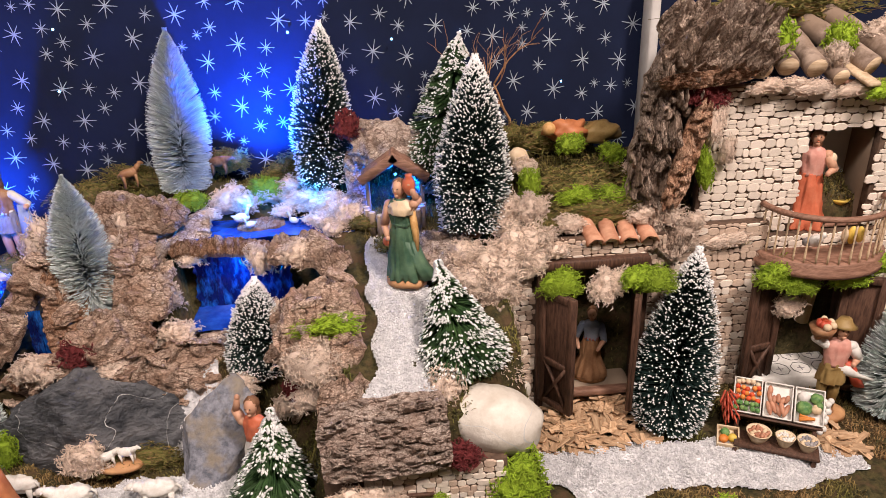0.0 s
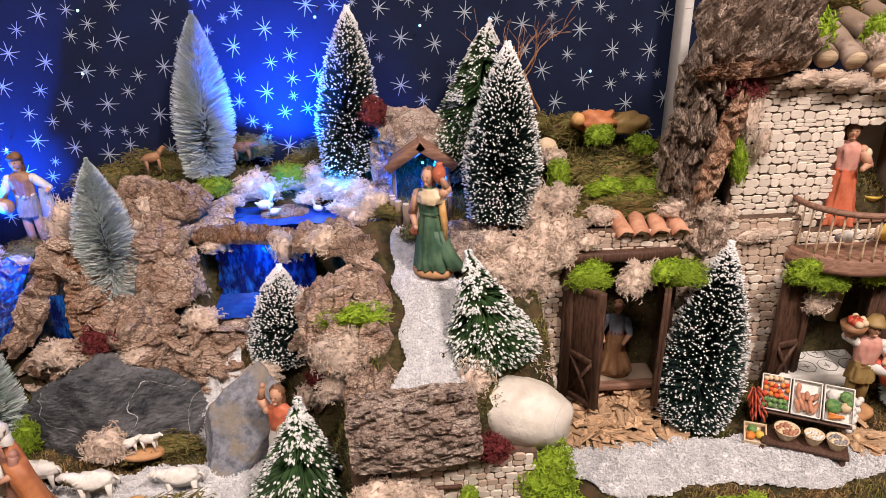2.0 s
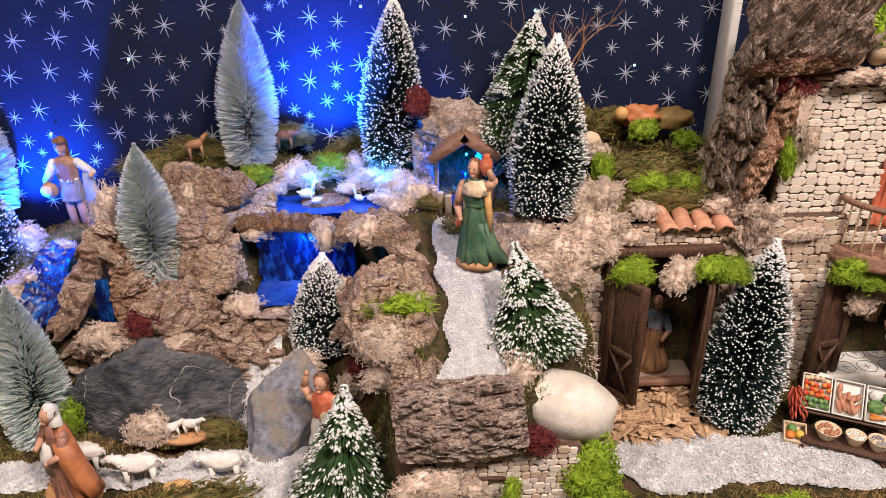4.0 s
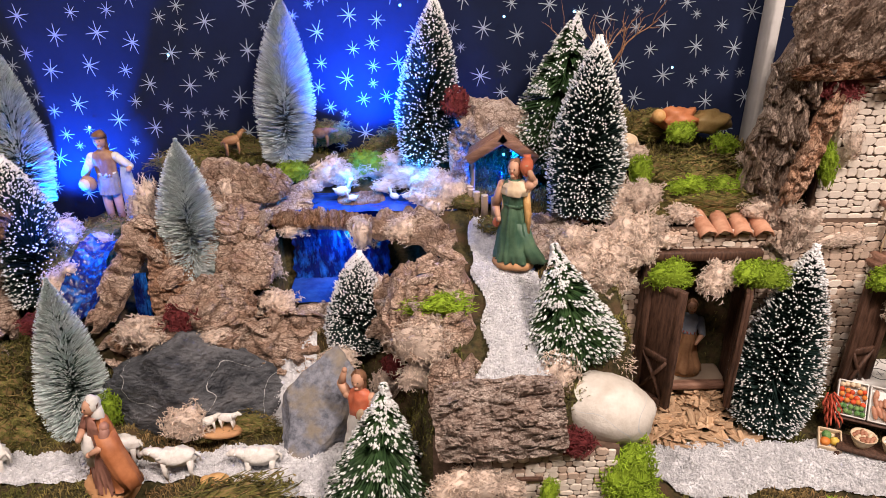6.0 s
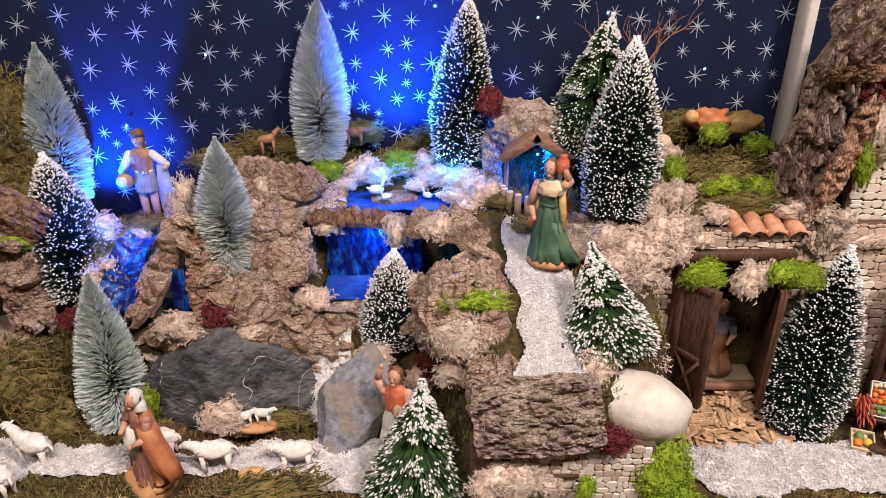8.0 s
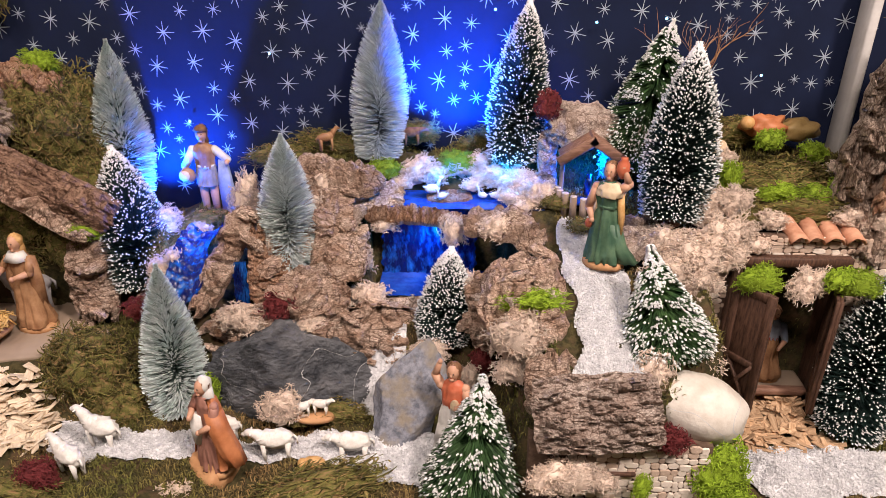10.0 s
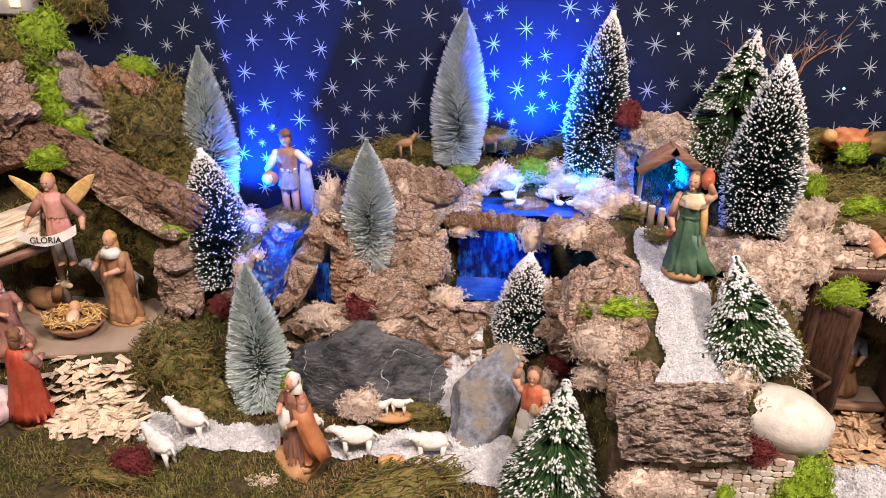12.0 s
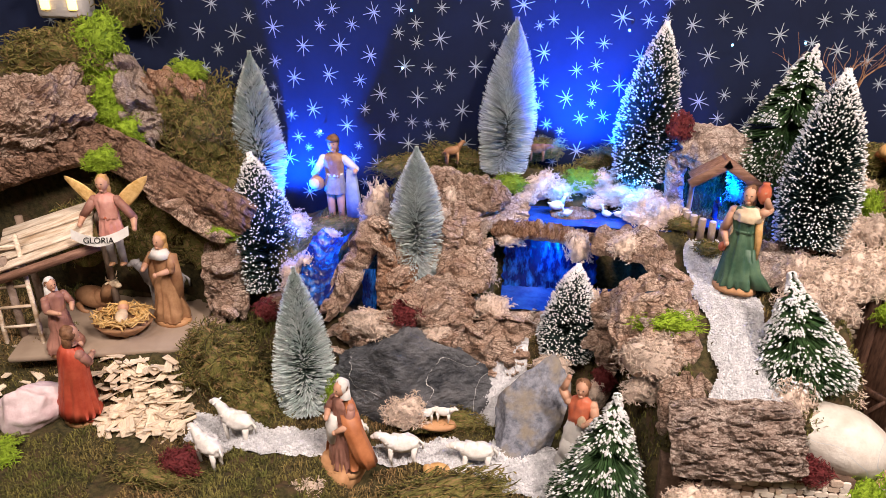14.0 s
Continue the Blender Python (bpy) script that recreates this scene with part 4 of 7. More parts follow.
# broken bits of bark lying over the banks
def bark_bit(seed, mat):
    m, rr = Mesh(), random.Random(seed)
    off = Vector((seed * 1.7, seed * 3.1, seed * 0.9))
    cuts = [(Vector((rr.gauss(0, 1), rr.gauss(0, 1), rr.gauss(0, 0.6))).normalized(), rr.uniform(0.55, 0.95)) for _ in range(9)]
    rings = []
    for i in range(15):
        a = math.pi * (0.02 + 0.96 * i / 14)
        ring = []
        for j in range(26):
            t = 2 * math.pi * j / 26
            d = Vector((math.sin(a) * math.cos(t), math.sin(a) * math.sin(t), -math.cos(a)))
            k = min([1.25] + [c / max(0.05, d.dot(q)) for q, c in cuts]) * (1 + 0.30 * noise.noise(d * 2.2 + off) + 0.16 * noise.noise(Vector((d.x * 3, d.y * 9, d.z * 12)) + off))
            ring.append(Vector((d.x, d.y * 0.62, d.z * 0.42)) * k * 0.016)
        rings.append(ring)
    return m.rings(rings, mat).data("bark_piece", False)


BITS = [bark_bit(k, M[("bark", "bark", "bark_orange", "bark_grey", "bark")[k % 5]]) for k in range(10)]
brng = random.Random(77)
bpy.context.view_layer.update()
graph = bpy.context.evaluated_depsgraph_get()
slant = Vector((0, 0.72, -0.69)).normalized()
for x0, x1, y0, y1, many, big in ((-0.49, -0.33, 0.640, 0.770, 30, 0.020), (-0.21, -0.11, 0.535, 0.700, 13, 0.017), (-0.345, -0.30, 0.66, 0.76, 6, 0.014), (-0.56, -0.49, 0.62, 0.66, 7, 0.016), (-0.74, -0.66, 0.66, 0.72, 6, 0.016), (-0.40, -0.22, 0.618, 0.655, 9, 0.015), (0.24, 0.33, 0.68, 0.71, 6, 0.014)):
    for _ in range(many):
        p = Vector((brng.uniform(x0, x1), brng.uniform(y0, y1), 0.0))
        p.z = hill(p.x, p.y)
        hit, place, normal, _, ob, _ = scene.ray_cast(graph, p - slant * 0.12, slant)
        if not hit or not ob.name.startswith(("bark", "ground")):
            continue
        r = big / 0.016 * brng.uniform(0.55, 1.15)
        bit = new("bark_piece", brng.choice(BITS))
        bit.matrix_basis = Matrix.Translation(place) @ pose(0, 0, 0, brng.gauss(38, 22), brng.gauss(0, 22), brng.uniform(-40, 40)) @ Matrix.Diagonal((r, r, r, 1))
        tagged(bit, "broken brown piece of cork bark on the bank", "bark", "broken bark pieces")

# ---- water ----
def pool(name, x0, x1, y0, y1, z, label, slope=0.0):
    m, nn = Mesh(), 26
    vs = [(x0 + (x1 - x0) * i / nn, y0 + (y1 - y0) * j / nn, slope * j / nn + (0.0022 if slope else 0.0012) * noise.noise((i * 0.45, j * 0.30, z * 50))) for j in range(nn + 1) for i in range(nn + 1)]
    m.add(vs, [(j * (nn + 1) + i, j * (nn + 1) + i + 1, (j + 1) * (nn + 1) + i + 1, (j + 1) * (nn + 1) + i) for j in range(nn) for i in range(nn)], M["water"])
    return solid(name, m, (0, 0, z), label, "water", kind="structure")


def fall(name, at, w, h, seed, label):
    m, nn = Mesh(), 40
    vs = [((i / nn - 0.5) * w * (1 + 0.2 * noise.noise((j * 0.2, seed, 0))), 0.004 * noise.noise((i * 0.5, j * 0.10, seed)) - 0.008 * (j / nn - 0.5), -h * j / nn) for j in range(nn + 1) for i in range(nn + 1)]
    m.add(vs, [(j * (nn + 1) + i, (j + 1) * (nn + 1) + i, (j + 1) * (nn + 1) + i + 1, j * (nn + 1) + i + 1) for j in range(nn) for i in range(nn)], M["fall"])
    return solid(name, m, at, label, "waterfall", kind="structure")


pool("pool_lower", -0.325, -0.172, 0.690, 0.764, 0.126, "shining deep blue water of the lower pool")
pool("pool_upper", -0.315, -0.112, 0.748, 0.815, 0.222, "shining blue water of the duck pool")
tr = Mesh()
nu, nv = 30, 60
for j in range(nv + 1):
    f = j / nv
    for i in range(nu + 1):
        u = 2 * i / nu - 1
        w = 0.021 + 0.006 * (1 - f) + 0.004 * noise.noise((f * 4, 0, 2))
        cx = -0.565 + 0.014 * f + 0.004 * math.sin(f * 7)
        tr.v.append((cx + u * w, 0.645 + 0.092 * f, 0.134 + 0.056 * f ** 0.8 + 0.012 * u * u + 0.0035 * noise.noise((u * 5, f * 16, 0)) + 0.0015 * noise.noise((u * 14, f * 40, 5))))
tr.add([], [], M["fall"])
tr.f = [(j * (nu + 1) + i, j * (nu + 1) + i + 1, (j + 1) * (nu + 1) + i + 1, (j + 1) * (nu + 1) + i) for j in range(nv) for i in range(nu)]
tr.s = [0] * len(tr.f)
solid("stream", tr, (0, 0, 0), "crinkled blue film of a stream running down", "water", kind="structure")
fall("waterfall", (-0.262, 0.756, 0.222), 0.125, 0.098, 1, "blue film with painted cyan glints falling into the pool")
fall("waterfall", pose(-0.492, 0.672, 0.178, 0, 0, 10), 0.018, 0.075, 2, "narrow blue trickle between the bark")

# ---- lichen and moss cushions ----
for kind, x, y, z, rx, ry, rz in (
    # hillside and pools
    ("beige", -0.482, 0.632, 0.122, 0.034, 0.020, 0.022), ("beige", -0.395, 0.640, 0.112, 0.030, 0.016, 0.016),
    ("beige", -0.335, 0.684, 0.128, 0.030, 0.020, 0.020), ("beige", -0.345, 0.715, 0.165, 0.018, 0.014, 0.030),
    ("beige", -0.410, 0.735, 0.228, 0.018, 0.014, 0.024), ("beige", -0.230, 0.718, 0.205, 0.017, 0.014, 0.028),
    ("beige", -0.172, 0.684, 0.228, 0.030, 0.016, 0.018), ("beige", -0.156, 0.550, 0.158, 0.034, 0.020, 0.030),
    ("beige", -0.255, 0.618, 0.092, 0.026, 0.014, 0.014), ("beige", -0.455, 0.695, 0.195, 0.012, 0.012, 0.026),
    ("beige", -0.492, 0.745, 0.240, 0.016, 0.014, 0.036), ("beige", -0.615, 0.770, 0.180, 0.024, 0.016, 0.016),
    ("beige", -0.600, 0.690, 0.160, 0.016, 0.020, 0.018), ("beige", -0.430, 0.575, 0.036, 0.030, 0.018, 0.026),
    ("beige", -0.318, 0.735, 0.205, 0.020, 0.014, 0.014), ("beige", -0.200, 0.660, 0.155, 0.016, 0.012, 0.018),
    ("beige", -0.205, 0.610, 0.062, 0.016, 0.012, 0.022),
    # around the duck pool, in blue light
    ("beige", -0.278, 0.812, 0.250, 0.028, 0.018, 0.022), ("beige", -0.180, 0.805, 0.246, 0.030, 0.016, 0.018),
    ("beige", -0.132, 0.785, 0.236, 0.024, 0.022, 0.022), ("beige", -0.140, 0.755, 0.225, 0.020, 0.014, 0.014),
    ("beige", -0.225, 0.818, 0.250, 0.026, 0.014, 0.016), ("beige", 0.004, 0.770, 0.300, 0.015, 0.012, 0.034),
    ("beige", -0.020, 0.800, 0.265, 0.022, 0.014, 0.030),
    # beside the path and the house
    ("beige", 0.048, 0.655, 0.205, 0.044, 0.026, 0.034), ("beige", 0.018, 0.636, 0.195, 0.030, 0.022, 0.024),
    ("beige", 0.082, 0.668, 0.225, 0.034, 0.022, 0.034), ("beige", 0.110, 0.678, 0.225, 0.028, 0.018, 0.020),
    ("beige", 0.068, 0.690, 0.255, 0.024, 0.020, 0.030), ("beige", 0.132, 0.672, 0.215, 0.018, 0.014, 0.014),
    ("beige", 0.044, 0.560, 0.130, 0.030, 0.020, 0.026), ("beige", -0.014, 0.518, 0.140, 0.022, 0.018, 0.032),
    ("beige", -0.100, 0.448, 0.058, 0.028, 0.014, 0.020), ("beige", -0.125, 0.448, 0.060, 0.026, 0.016, 0.022),
    ("beige", 0.186, 0.645, 0.176, 0.028, 0.016, 0.026), ("beige", 0.262, 0.692, 0.242, 0.030, 0.016, 0.018),
    ("beige", 0.285, 0.690, 0.215, 0.026, 0.012, 0.020), ("beige", 0.345, 0.690, 0.205, 0.036, 0.012, 0.014),
    ("beige", 0.312, 0.690, 0.352, 0.014, 0.010, 0.036), ("beige", 0.370, 0.694, 0.390, 0.026, 0.010, 0.010),
    ("beige", 0.420, 0.692, 0.386, 0.030, 0.010, 0.010), ("beige", 0.470, 0.692, 0.382, 0.026, 0.010, 0.009),
    ("beige", 0.448, 0.700, 0.420, 0.014, 0.012, 0.018), ("beige", 0.300, 0.686, 0.235, 0.014, 0.010, 0.014),
    ("beige", 0.240, 0.745, 0.285, 0.016, 0.012, 0.012), ("beige", 0.105, 0.755, 0.290, 0.018, 0.014, 0.016),
    ("beige", 0.428, 0.668, 0.115, 0.022, 0.012, 0.022), ("beige", 0.520, 0.740, 0.440, 0.030, 0.014, 0.014),
    ("beige", -0.520, 0.455, 0.012, 0.022, 0.016, 0.018), ("dark", -0.70, 0.470, 0.004, 0.060, 0.030, 0.016),
    # loose tufts in the gaps
    ("beige", -0.372, 0.668, 0.125, 0.020, 0.014, 0.014), ("beige", -0.300, 0.752, 0.212, 0.016, 0.012, 0.012),
    ("beige", -0.395, 0.755, 0.250, 0.014, 0.012, 0.018), ("beige", -0.420, 0.705, 0.190, 0.016, 0.012, 0.022),
    ("beige", -0.360, 0.735, 0.200, 0.014, 0.012, 0.018), ("beige", 0.020, 0.662, 0.222, 0.026, 0.018, 0.022),
    ("beige", 0.095, 0.660, 0.205, 0.024, 0.014, 0.024), ("beige", 0.150, 0.690, 0.238, 0.020, 0.014, 0.016),
    ("beige", 0.060, 0.640, 0.182, 0.030, 0.018, 0.022), ("beige", 0.240, 0.690, 0.244, 0.024, 0.014, 0.016),
    ("beige", 0.100, 0.690, 0.262, 0.026, 0.016, 0.022), ("beige", -0.018, 0.700, 0.225, 0.018, 0.014, 0.014),
    ("beige", -0.158, 0.548, 0.118, 0.024, 0.014, 0.022), ("beige", -0.070, 0.452, 0.052, 0.018, 0.012, 0.014),
    ("beige", -0.210, 0.690, 0.150, 0.012, 0.010, 0.018), ("beige", -0.560, 0.745, 0.190, 0.016, 0.010, 0.010),
    ("beige", -0.625, 0.770, 0.190, 0.030, 0.018, 0.020), ("beige", -0.470, 0.715, 0.215, 0.014, 0.012, 0.022),
    ("beige", 0.330, 0.690, 0.318, 0.010, 0.010, 0.024), ("beige", 0.400, 0.694, 0.392, 0.018, 0.010, 0.009),
    ("dark", -0.155, 0.842, 0.285, 0.050, 0.020, 0.016), ("dark", -0.345, 0.845, 0.275, 0.040, 0.016, 0.016),
    ("dark", -0.070, 0.720, 0.215, 0.020, 0.016, 0.010),
    # green
    ("green", -0.136, 0.578, 0.188, 0.038, 0.018, 0.014), ("green", -0.322, 0.795, 0.258, 0.022, 0.018, 0.018),
    ("green", -0.228, 0.812, 0.262, 0.026, 0.014, 0.018), ("green", 0.108, 0.735, 0.275, 0.015, 0.014, 0.026),
    ("green", 0.170, 0.790, 0.306, 0.020, 0.014, 0.016), ("green", 0.222, 0.780, 0.292, 0.020, 0.014, 0.018),
    ("green", 0.165, 0.718, 0.262, 0.026, 0.014, 0.014), ("green", 0.205, 0.715, 0.262, 0.026, 0.014, 0.014),
    ("green", 0.238, 0.722, 0.270, 0.022, 0.014, 0.016), ("green", 0.304, 0.686, 0.300, 0.011, 0.010, 0.036),
    ("green", 0.130, 0.645, 0.182, 0.026, 0.014, 0.020), ("green", 0.238, 0.640, 0.182, 0.030, 0.014, 0.018),
    ("green", 0.218, 0.640, 0.188, 0.022, 0.014, 0.016), ("green", 0.398, 0.660, 0.166, 0.030, 0.016, 0.022),
    ("green", 0.425, 0.655, 0.155, 0.026, 0.014, 0.018), ("green", 0.490, 0.655, 0.160, 0.030, 0.014, 0.018),
    ("green", 0.530, 0.660, 0.170, 0.026, 0.014, 0.016), ("green", 0.380, 0.715, 0.440, 0.022, 0.024, 0.028),
    ("green", 0.462, 0.725, 0.432, 0.018, 0.020, 0.026), ("green", 0.500, 0.690, 0.380, 0.026, 0.014, 0.010),
    ("green", 0.052, 0.470, 0.052, 0.030, 0.014, 0.040), ("green", 0.062, 0.462, 0.010, 0.034, 0.018, 0.034),
    ("green", -0.030, 0.452, 0.045, 0.010, 0.008, 0.020), ("green", 0.275, 0.465, -0.012, 0.040, 0.020, 0.016),
    ("green", -0.475, 0.648, 0.05, 0.012, 0.010, 0.012), ("green", -0.520, 0.586, 0.045, 0.016, 0.014, 0.030),
    ("green", -0.868, 0.785, 0.435, 0.034, 0.024, 0.036), ("green", -0.872, 0.780, 0.400, 0.030, 0.022, 0.032), ("green", -0.866, 0.775, 0.368, 0.026, 0.022, 0.030), ("green", -0.858, 0.770, 0.340, 0.026, 0.022, 0.026),
    ("green", -0.842, 0.765, 0.315, 0.028, 0.020, 0.024), ("green", -0.770, 0.818, 0.388, 0.030, 0.016, 0.018), ("beige", -0.150, 0.792, 0.244, 0.030, 0.016, 0.020), ("beige", -0.205, 0.816, 0.258, 0.032, 0.014, 0.018), ("beige", -0.120, 0.765, 0.238, 0.024, 0.016, 0.020), ("beige", -0.262, 0.803, 0.248, 0.024, 0.014, 0.016), ("beige", -0.500, 0.735, 0.232, 0.018, 0.014, 0.030), ("beige", -0.582, 0.700, 0.172, 0.012, 0.022, 0.014),
    ("green", -0.838, 0.690, 0.300, 0.024, 0.018, 0.018), ("green", -0.702, 0.715, 0.200, 0.026, 0.016, 0.014),
    ("green", -0.960, 0.470, 0.012, 0.060, 0.032, 0.020), ("green", -0.905, 0.465, 0.010, 0.034, 0.026, 0.014),
    # red
    ("red", -0.436, 0.642, 0.136, 0.021, 0.018, 0.024), ("red", -0.112, 0.790, 0.345, 0.017, 0.014, 0.024),
    ("red", 0.296, 0.690, 0.388, 0.028, 0.014, 0.020), ("red", -0.004, 0.464, 0.098, 0.018, 0.012, 0.020),
    ("red", -0.632, 0.676, 0.105, 0.020, 0.014, 0.018), ("red", -0.675, 0.475, 0.018, 0.026, 0.018, 0.018),
    ("red", -0.192, 0.620, 0.075, 0.014, 0.012, 0.020),
    # dried tufts
    ("dark", -0.400, 0.848, 0.275, 0.050, 0.016, 0.018), ("dark", -0.470, 0.840, 0.258, 0.050, 0.020, 0.020),
    ("dark", -0.282, 0.850, 0.290, 0.032, 0.012, 0.020), ("dark", -0.205, 0.852, 0.275, 0.030, 0.012, 0.016),
    ("dark", 0.150, 0.838, 0.300, 0.075, 0.018, 0.022), ("dark", 0.170, 0.765, 0.258, 0.075, 0.045, 0.030), ("dark", 0.170, 0.712, 0.240, 0.075, 0.012, 0.022),
    ("dark", -0.100, 0.755, 0.232, 0.026, 0.016, 0.012), ("dark", -0.675, 0.610, 0.045, 0.060, 0.045, 0.050),
    ("dark", -0.630, 0.585, 0.025, 0.050, 0.035, 0.035), ("dark", -0.700, 0.640, 0.062, 0.050, 0.040, 0.036),
    ("dark", -0.935, 0.800, 0.415, 0.080, 0.036, 0.036), ("dark", -0.760, 0.830, 0.320, 0.060, 0.026, 0.060),
    ("dark", -0.750, 0.785, 0.300, 0.050, 0.022, 0.060), ("dark", -0.712, 0.775, 0.235, 0.050, 0.018, 0.050), ("dark", -0.775, 0.800, 0.345, 0.040, 0.018, 0.040), ("dark", -0.930, 0.775, 0.405, 0.075, 0.024, 0.045), ("dark", -0.800, 0.740, 0.200, 0.050, 0.012, 0.040), ("dark", -0.745, 0.735, 0.165, 0.045, 0.012, 0.045), ("dark", -0.862, 0.740, 0.225, 0.045, 0.012, 0.040), ("dark", -0.830, 0.742, 0.150, 0.055, 0.010, 0.050), ("dark", -0.915, 0.742, 0.170, 0.050, 0.010, 0.060), ("dark", -0.850, 0.848, 0.49, 0.045, 0.016, 0.060), ("beige", -0.592, 0.668, 0.150, 0.016, 0.022, 0.016), ("beige", -0.575, 0.640, 0.120, 0.018, 0.014, 0.016), ("beige", -0.158, 0.765, 0.232, 0.020, 0.014, 0.012), ("beige", -0.300, 0.790, 0.240, 0.018, 0.012, 0.012), ("beige", -0.205, 0.795, 0.236, 0.018, 0.010, 0.012),
    ("dark", -0.730, 0.815, 0.270, 0.045, 0.026, 0.040), ("dark", 0.430, 0.790, 0.462, 0.140, 0.026, 0.022),
    ("dark", -0.585, 0.785, 0.178, 0.050, 0.025, 0.015), ("dark", -0.61, 0.735, 0.145, 0.030, 0.025, 0.040),
    ("dark", -0.380, 0.462, 0.010, 0.090, 0.030, 0.022), ("dark", -0.380, 0.590, 0.016, 0.050, 0.020, 0.014),
    ("dark", 0.120, 0.700, 0.232, 0.030, 0.014, 0.014),
):
    clump(kind, x, y, z, rx, ry, rz)


# ---- stone houses ----
def stone_shape(seed):
    """A rough flat stone filling a unit cell, with rounded shoulders."""
    r = random.Random(seed)
    m, n = Mesh(), 12
    out = []
    for k in range(n):
        t = 2 * math.pi * (k + r.uniform(-0.2, 0.2)) / n
        q = 1 / max(abs(math.cos(t)) ** 9 + abs(math.sin(t)) ** 9, 0.001) ** (1 / 9)
        out.append(Vector((math.cos(t) * q * 0.5 * r.uniform(0.92, 1.05), 0, math.sin(t) * q * 0.5 * r.uniform(0.92, 1.05))))
    rings = [[p for p in out], [p + Vector((0, -0.7, 0)) for p in out], [p * 0.9 + Vector((0, -1.0, 0)) for p in out]]
    m.rings(rings, M["stone"])
    return m


def stone_set(mat):
    made = []
    for s in range(14):
        m = stone_shape(s)
        m.mats = [mat]
        made.append(m.data("stone", False))
    return made


CREAM, TAN = stone_set(M["stone"]), stone_set(M["stone_tan"])


def stone_wall(wall, at, x0, x1, z0, z1, stones, holes=(), w=0.0135, h=0.0095, seed=1, keep=None):
    """Lay stones in uneven courses on the wall's front plane (local x and z)."""
    r = random.Random(seed)
    z = z0
    while z < z1 - 0.003:
        hh = min(h * r.uniform(0.7, 1.45), z1 - z)
        x = x0 + r.uniform(-0.5, 0) * w
        while x < x1 - 0.002:
            ww = w * r.uniform(0.55, 1.6)
            a, b = max(x, x0), min(x + ww, x1)
            cx, cz = (a + b) / 2, z + hh / 2 + r.uniform(-0.0016, 0.0016)
            x += ww
            if b - a < 0.004 or any(p < cx < q and s < cz < t for p, q, s, t in holes) or (keep and not keep(cx, cz)):
                continue
            if hh > 0.008 and r.random() < 0.22:
                for half in (-0.25, 0.25):
                    part("stone", r.choice(stones), wall, at=at @ Matrix.Translation((cx, 0, cz + half * hh)) @ pose(0, 0, 0, 0, r.uniform(-4, 4), 0) @ Matrix.Diagonal((b - a - 0.0005, 0.0022 * r.uniform(0.7, 1.3), hh / 2 - 0.0004, 1)))
                continue
            part("stone", r.choice(stones), wall, at=at @ Matrix.Translation((cx, 0, cz)) @ pose(0, 0, 0, 0, r.uniform(-5, 5), 0) @ Matrix.Diagonal((b - a - 0.0005, 0.0022 * r.uniform(0.7, 1.3), hh - 0.0005, 1)))
        z += hh


def wall_with_holes(x0, x1, z0, z1, holes, thick):
    """Wall panels around square openings; front at local y = 0."""
    m = Mesh()
    xs = sorted({x0, x1, *[v for h in holes for v in h[:2] if x0 < v < x1]})
    zs = sorted({z0, z1, *[v for h in holes for v in h[2:] if z0 < v < z1]})
    for a, b in zip(xs, xs[1:]):
        for c, d in zip(zs, zs[1:]):
            if not any(p <= (a + b) / 2 <= q and s <= (c + d) / 2 <= t for p, q, s, t in holes):
                m.box((b - a, thick, d - c), M["joint"], Matrix.Translation(((a + b) / 2, thick / 2, (c + d) / 2)), c=0.0004)
    return m


def door_leaf(name, parent, at, w, h, mat):
    """A plank door with frame and a crossed lower panel."""
    leaf = part(name, Mesh().box((w, 0.004, h), mat, Matrix.Translation((w / 2, 0, h / 2)), c=0.0006), parent, "dark stained wooden leaf", at)
    f = 0.009
    for x, z, sx, sz in ((f / 2, h / 2, f, h), (w - f / 2, h / 2, f, h), (w / 2, f / 2, w - 2 * f, f), (w / 2, h - f / 2, w - 2 * f, f), (w / 2, h * 0.40, w - 2 * f, f)):
        part("rail", Mesh().box((sx, 0.004, sz), mat, Matrix.Translation((x, -0.004, z)), c=0.0006), leaf)
    part("brace", Mesh().tube([(f, -0.004, f), (w - f, -0.004, h * 0.40)], 0.003, mat, 4), leaf)
    part("brace", Mesh().tube([(f, -0.004, h * 0.40), (w - f, -0.004, f)], 0.003, mat, 4), leaf)
    return leaf


house = thing("stone_house", (0, 0, 0), "two-storey model house of cream stones with dark doors", "house")
FRONT = Matrix.Translation((0, 0.672, 0))
D1 = (0.106, 0.240, -0.03, 0.196)
wl = part("wall", wall_with_holes(0.066, 0.262, -0.03, 0.226, [D1], 0.012), house, "tan stone wall around the door", FRONT)
stone_wall(wl, Matrix.Identity(4), 0.066, 0.262, -0.03, 0.228, TAN + CREAM[:5], [D1], 0.0098, 0.0072, 3)
wm = part("wall", wall_with_holes(0.262, 0.395, -0.03, 0.226, [], 0.012), house, "tan stone wall behind the tree", Matrix.Translation((0, 0.690, 0)))
stone_wall(wm, Matrix.Identity(4), 0.264, 0.395, -0.03, 0.226, TAN + CREAM[:6], (), 0.0105, 0.0078, 4)
OPEN = (0.430, 0.522, 0.205, 0.333)
wu = part("wall", wall_with_holes(0.306, 0.60, 0.205, 0.388, [OPEN], 0.012), house, "cream stone upper wall with an open doorway", Matrix.Translation((0, 0.704, 0)))
stone_wall(wu, Matrix.Identity(4), 0.308, 0.60, 0.205, 0.388, CREAM, [OPEN], 0.0118, 0.0080, 5)
D2 = (0.398, 0.515, -0.03, 0.165)
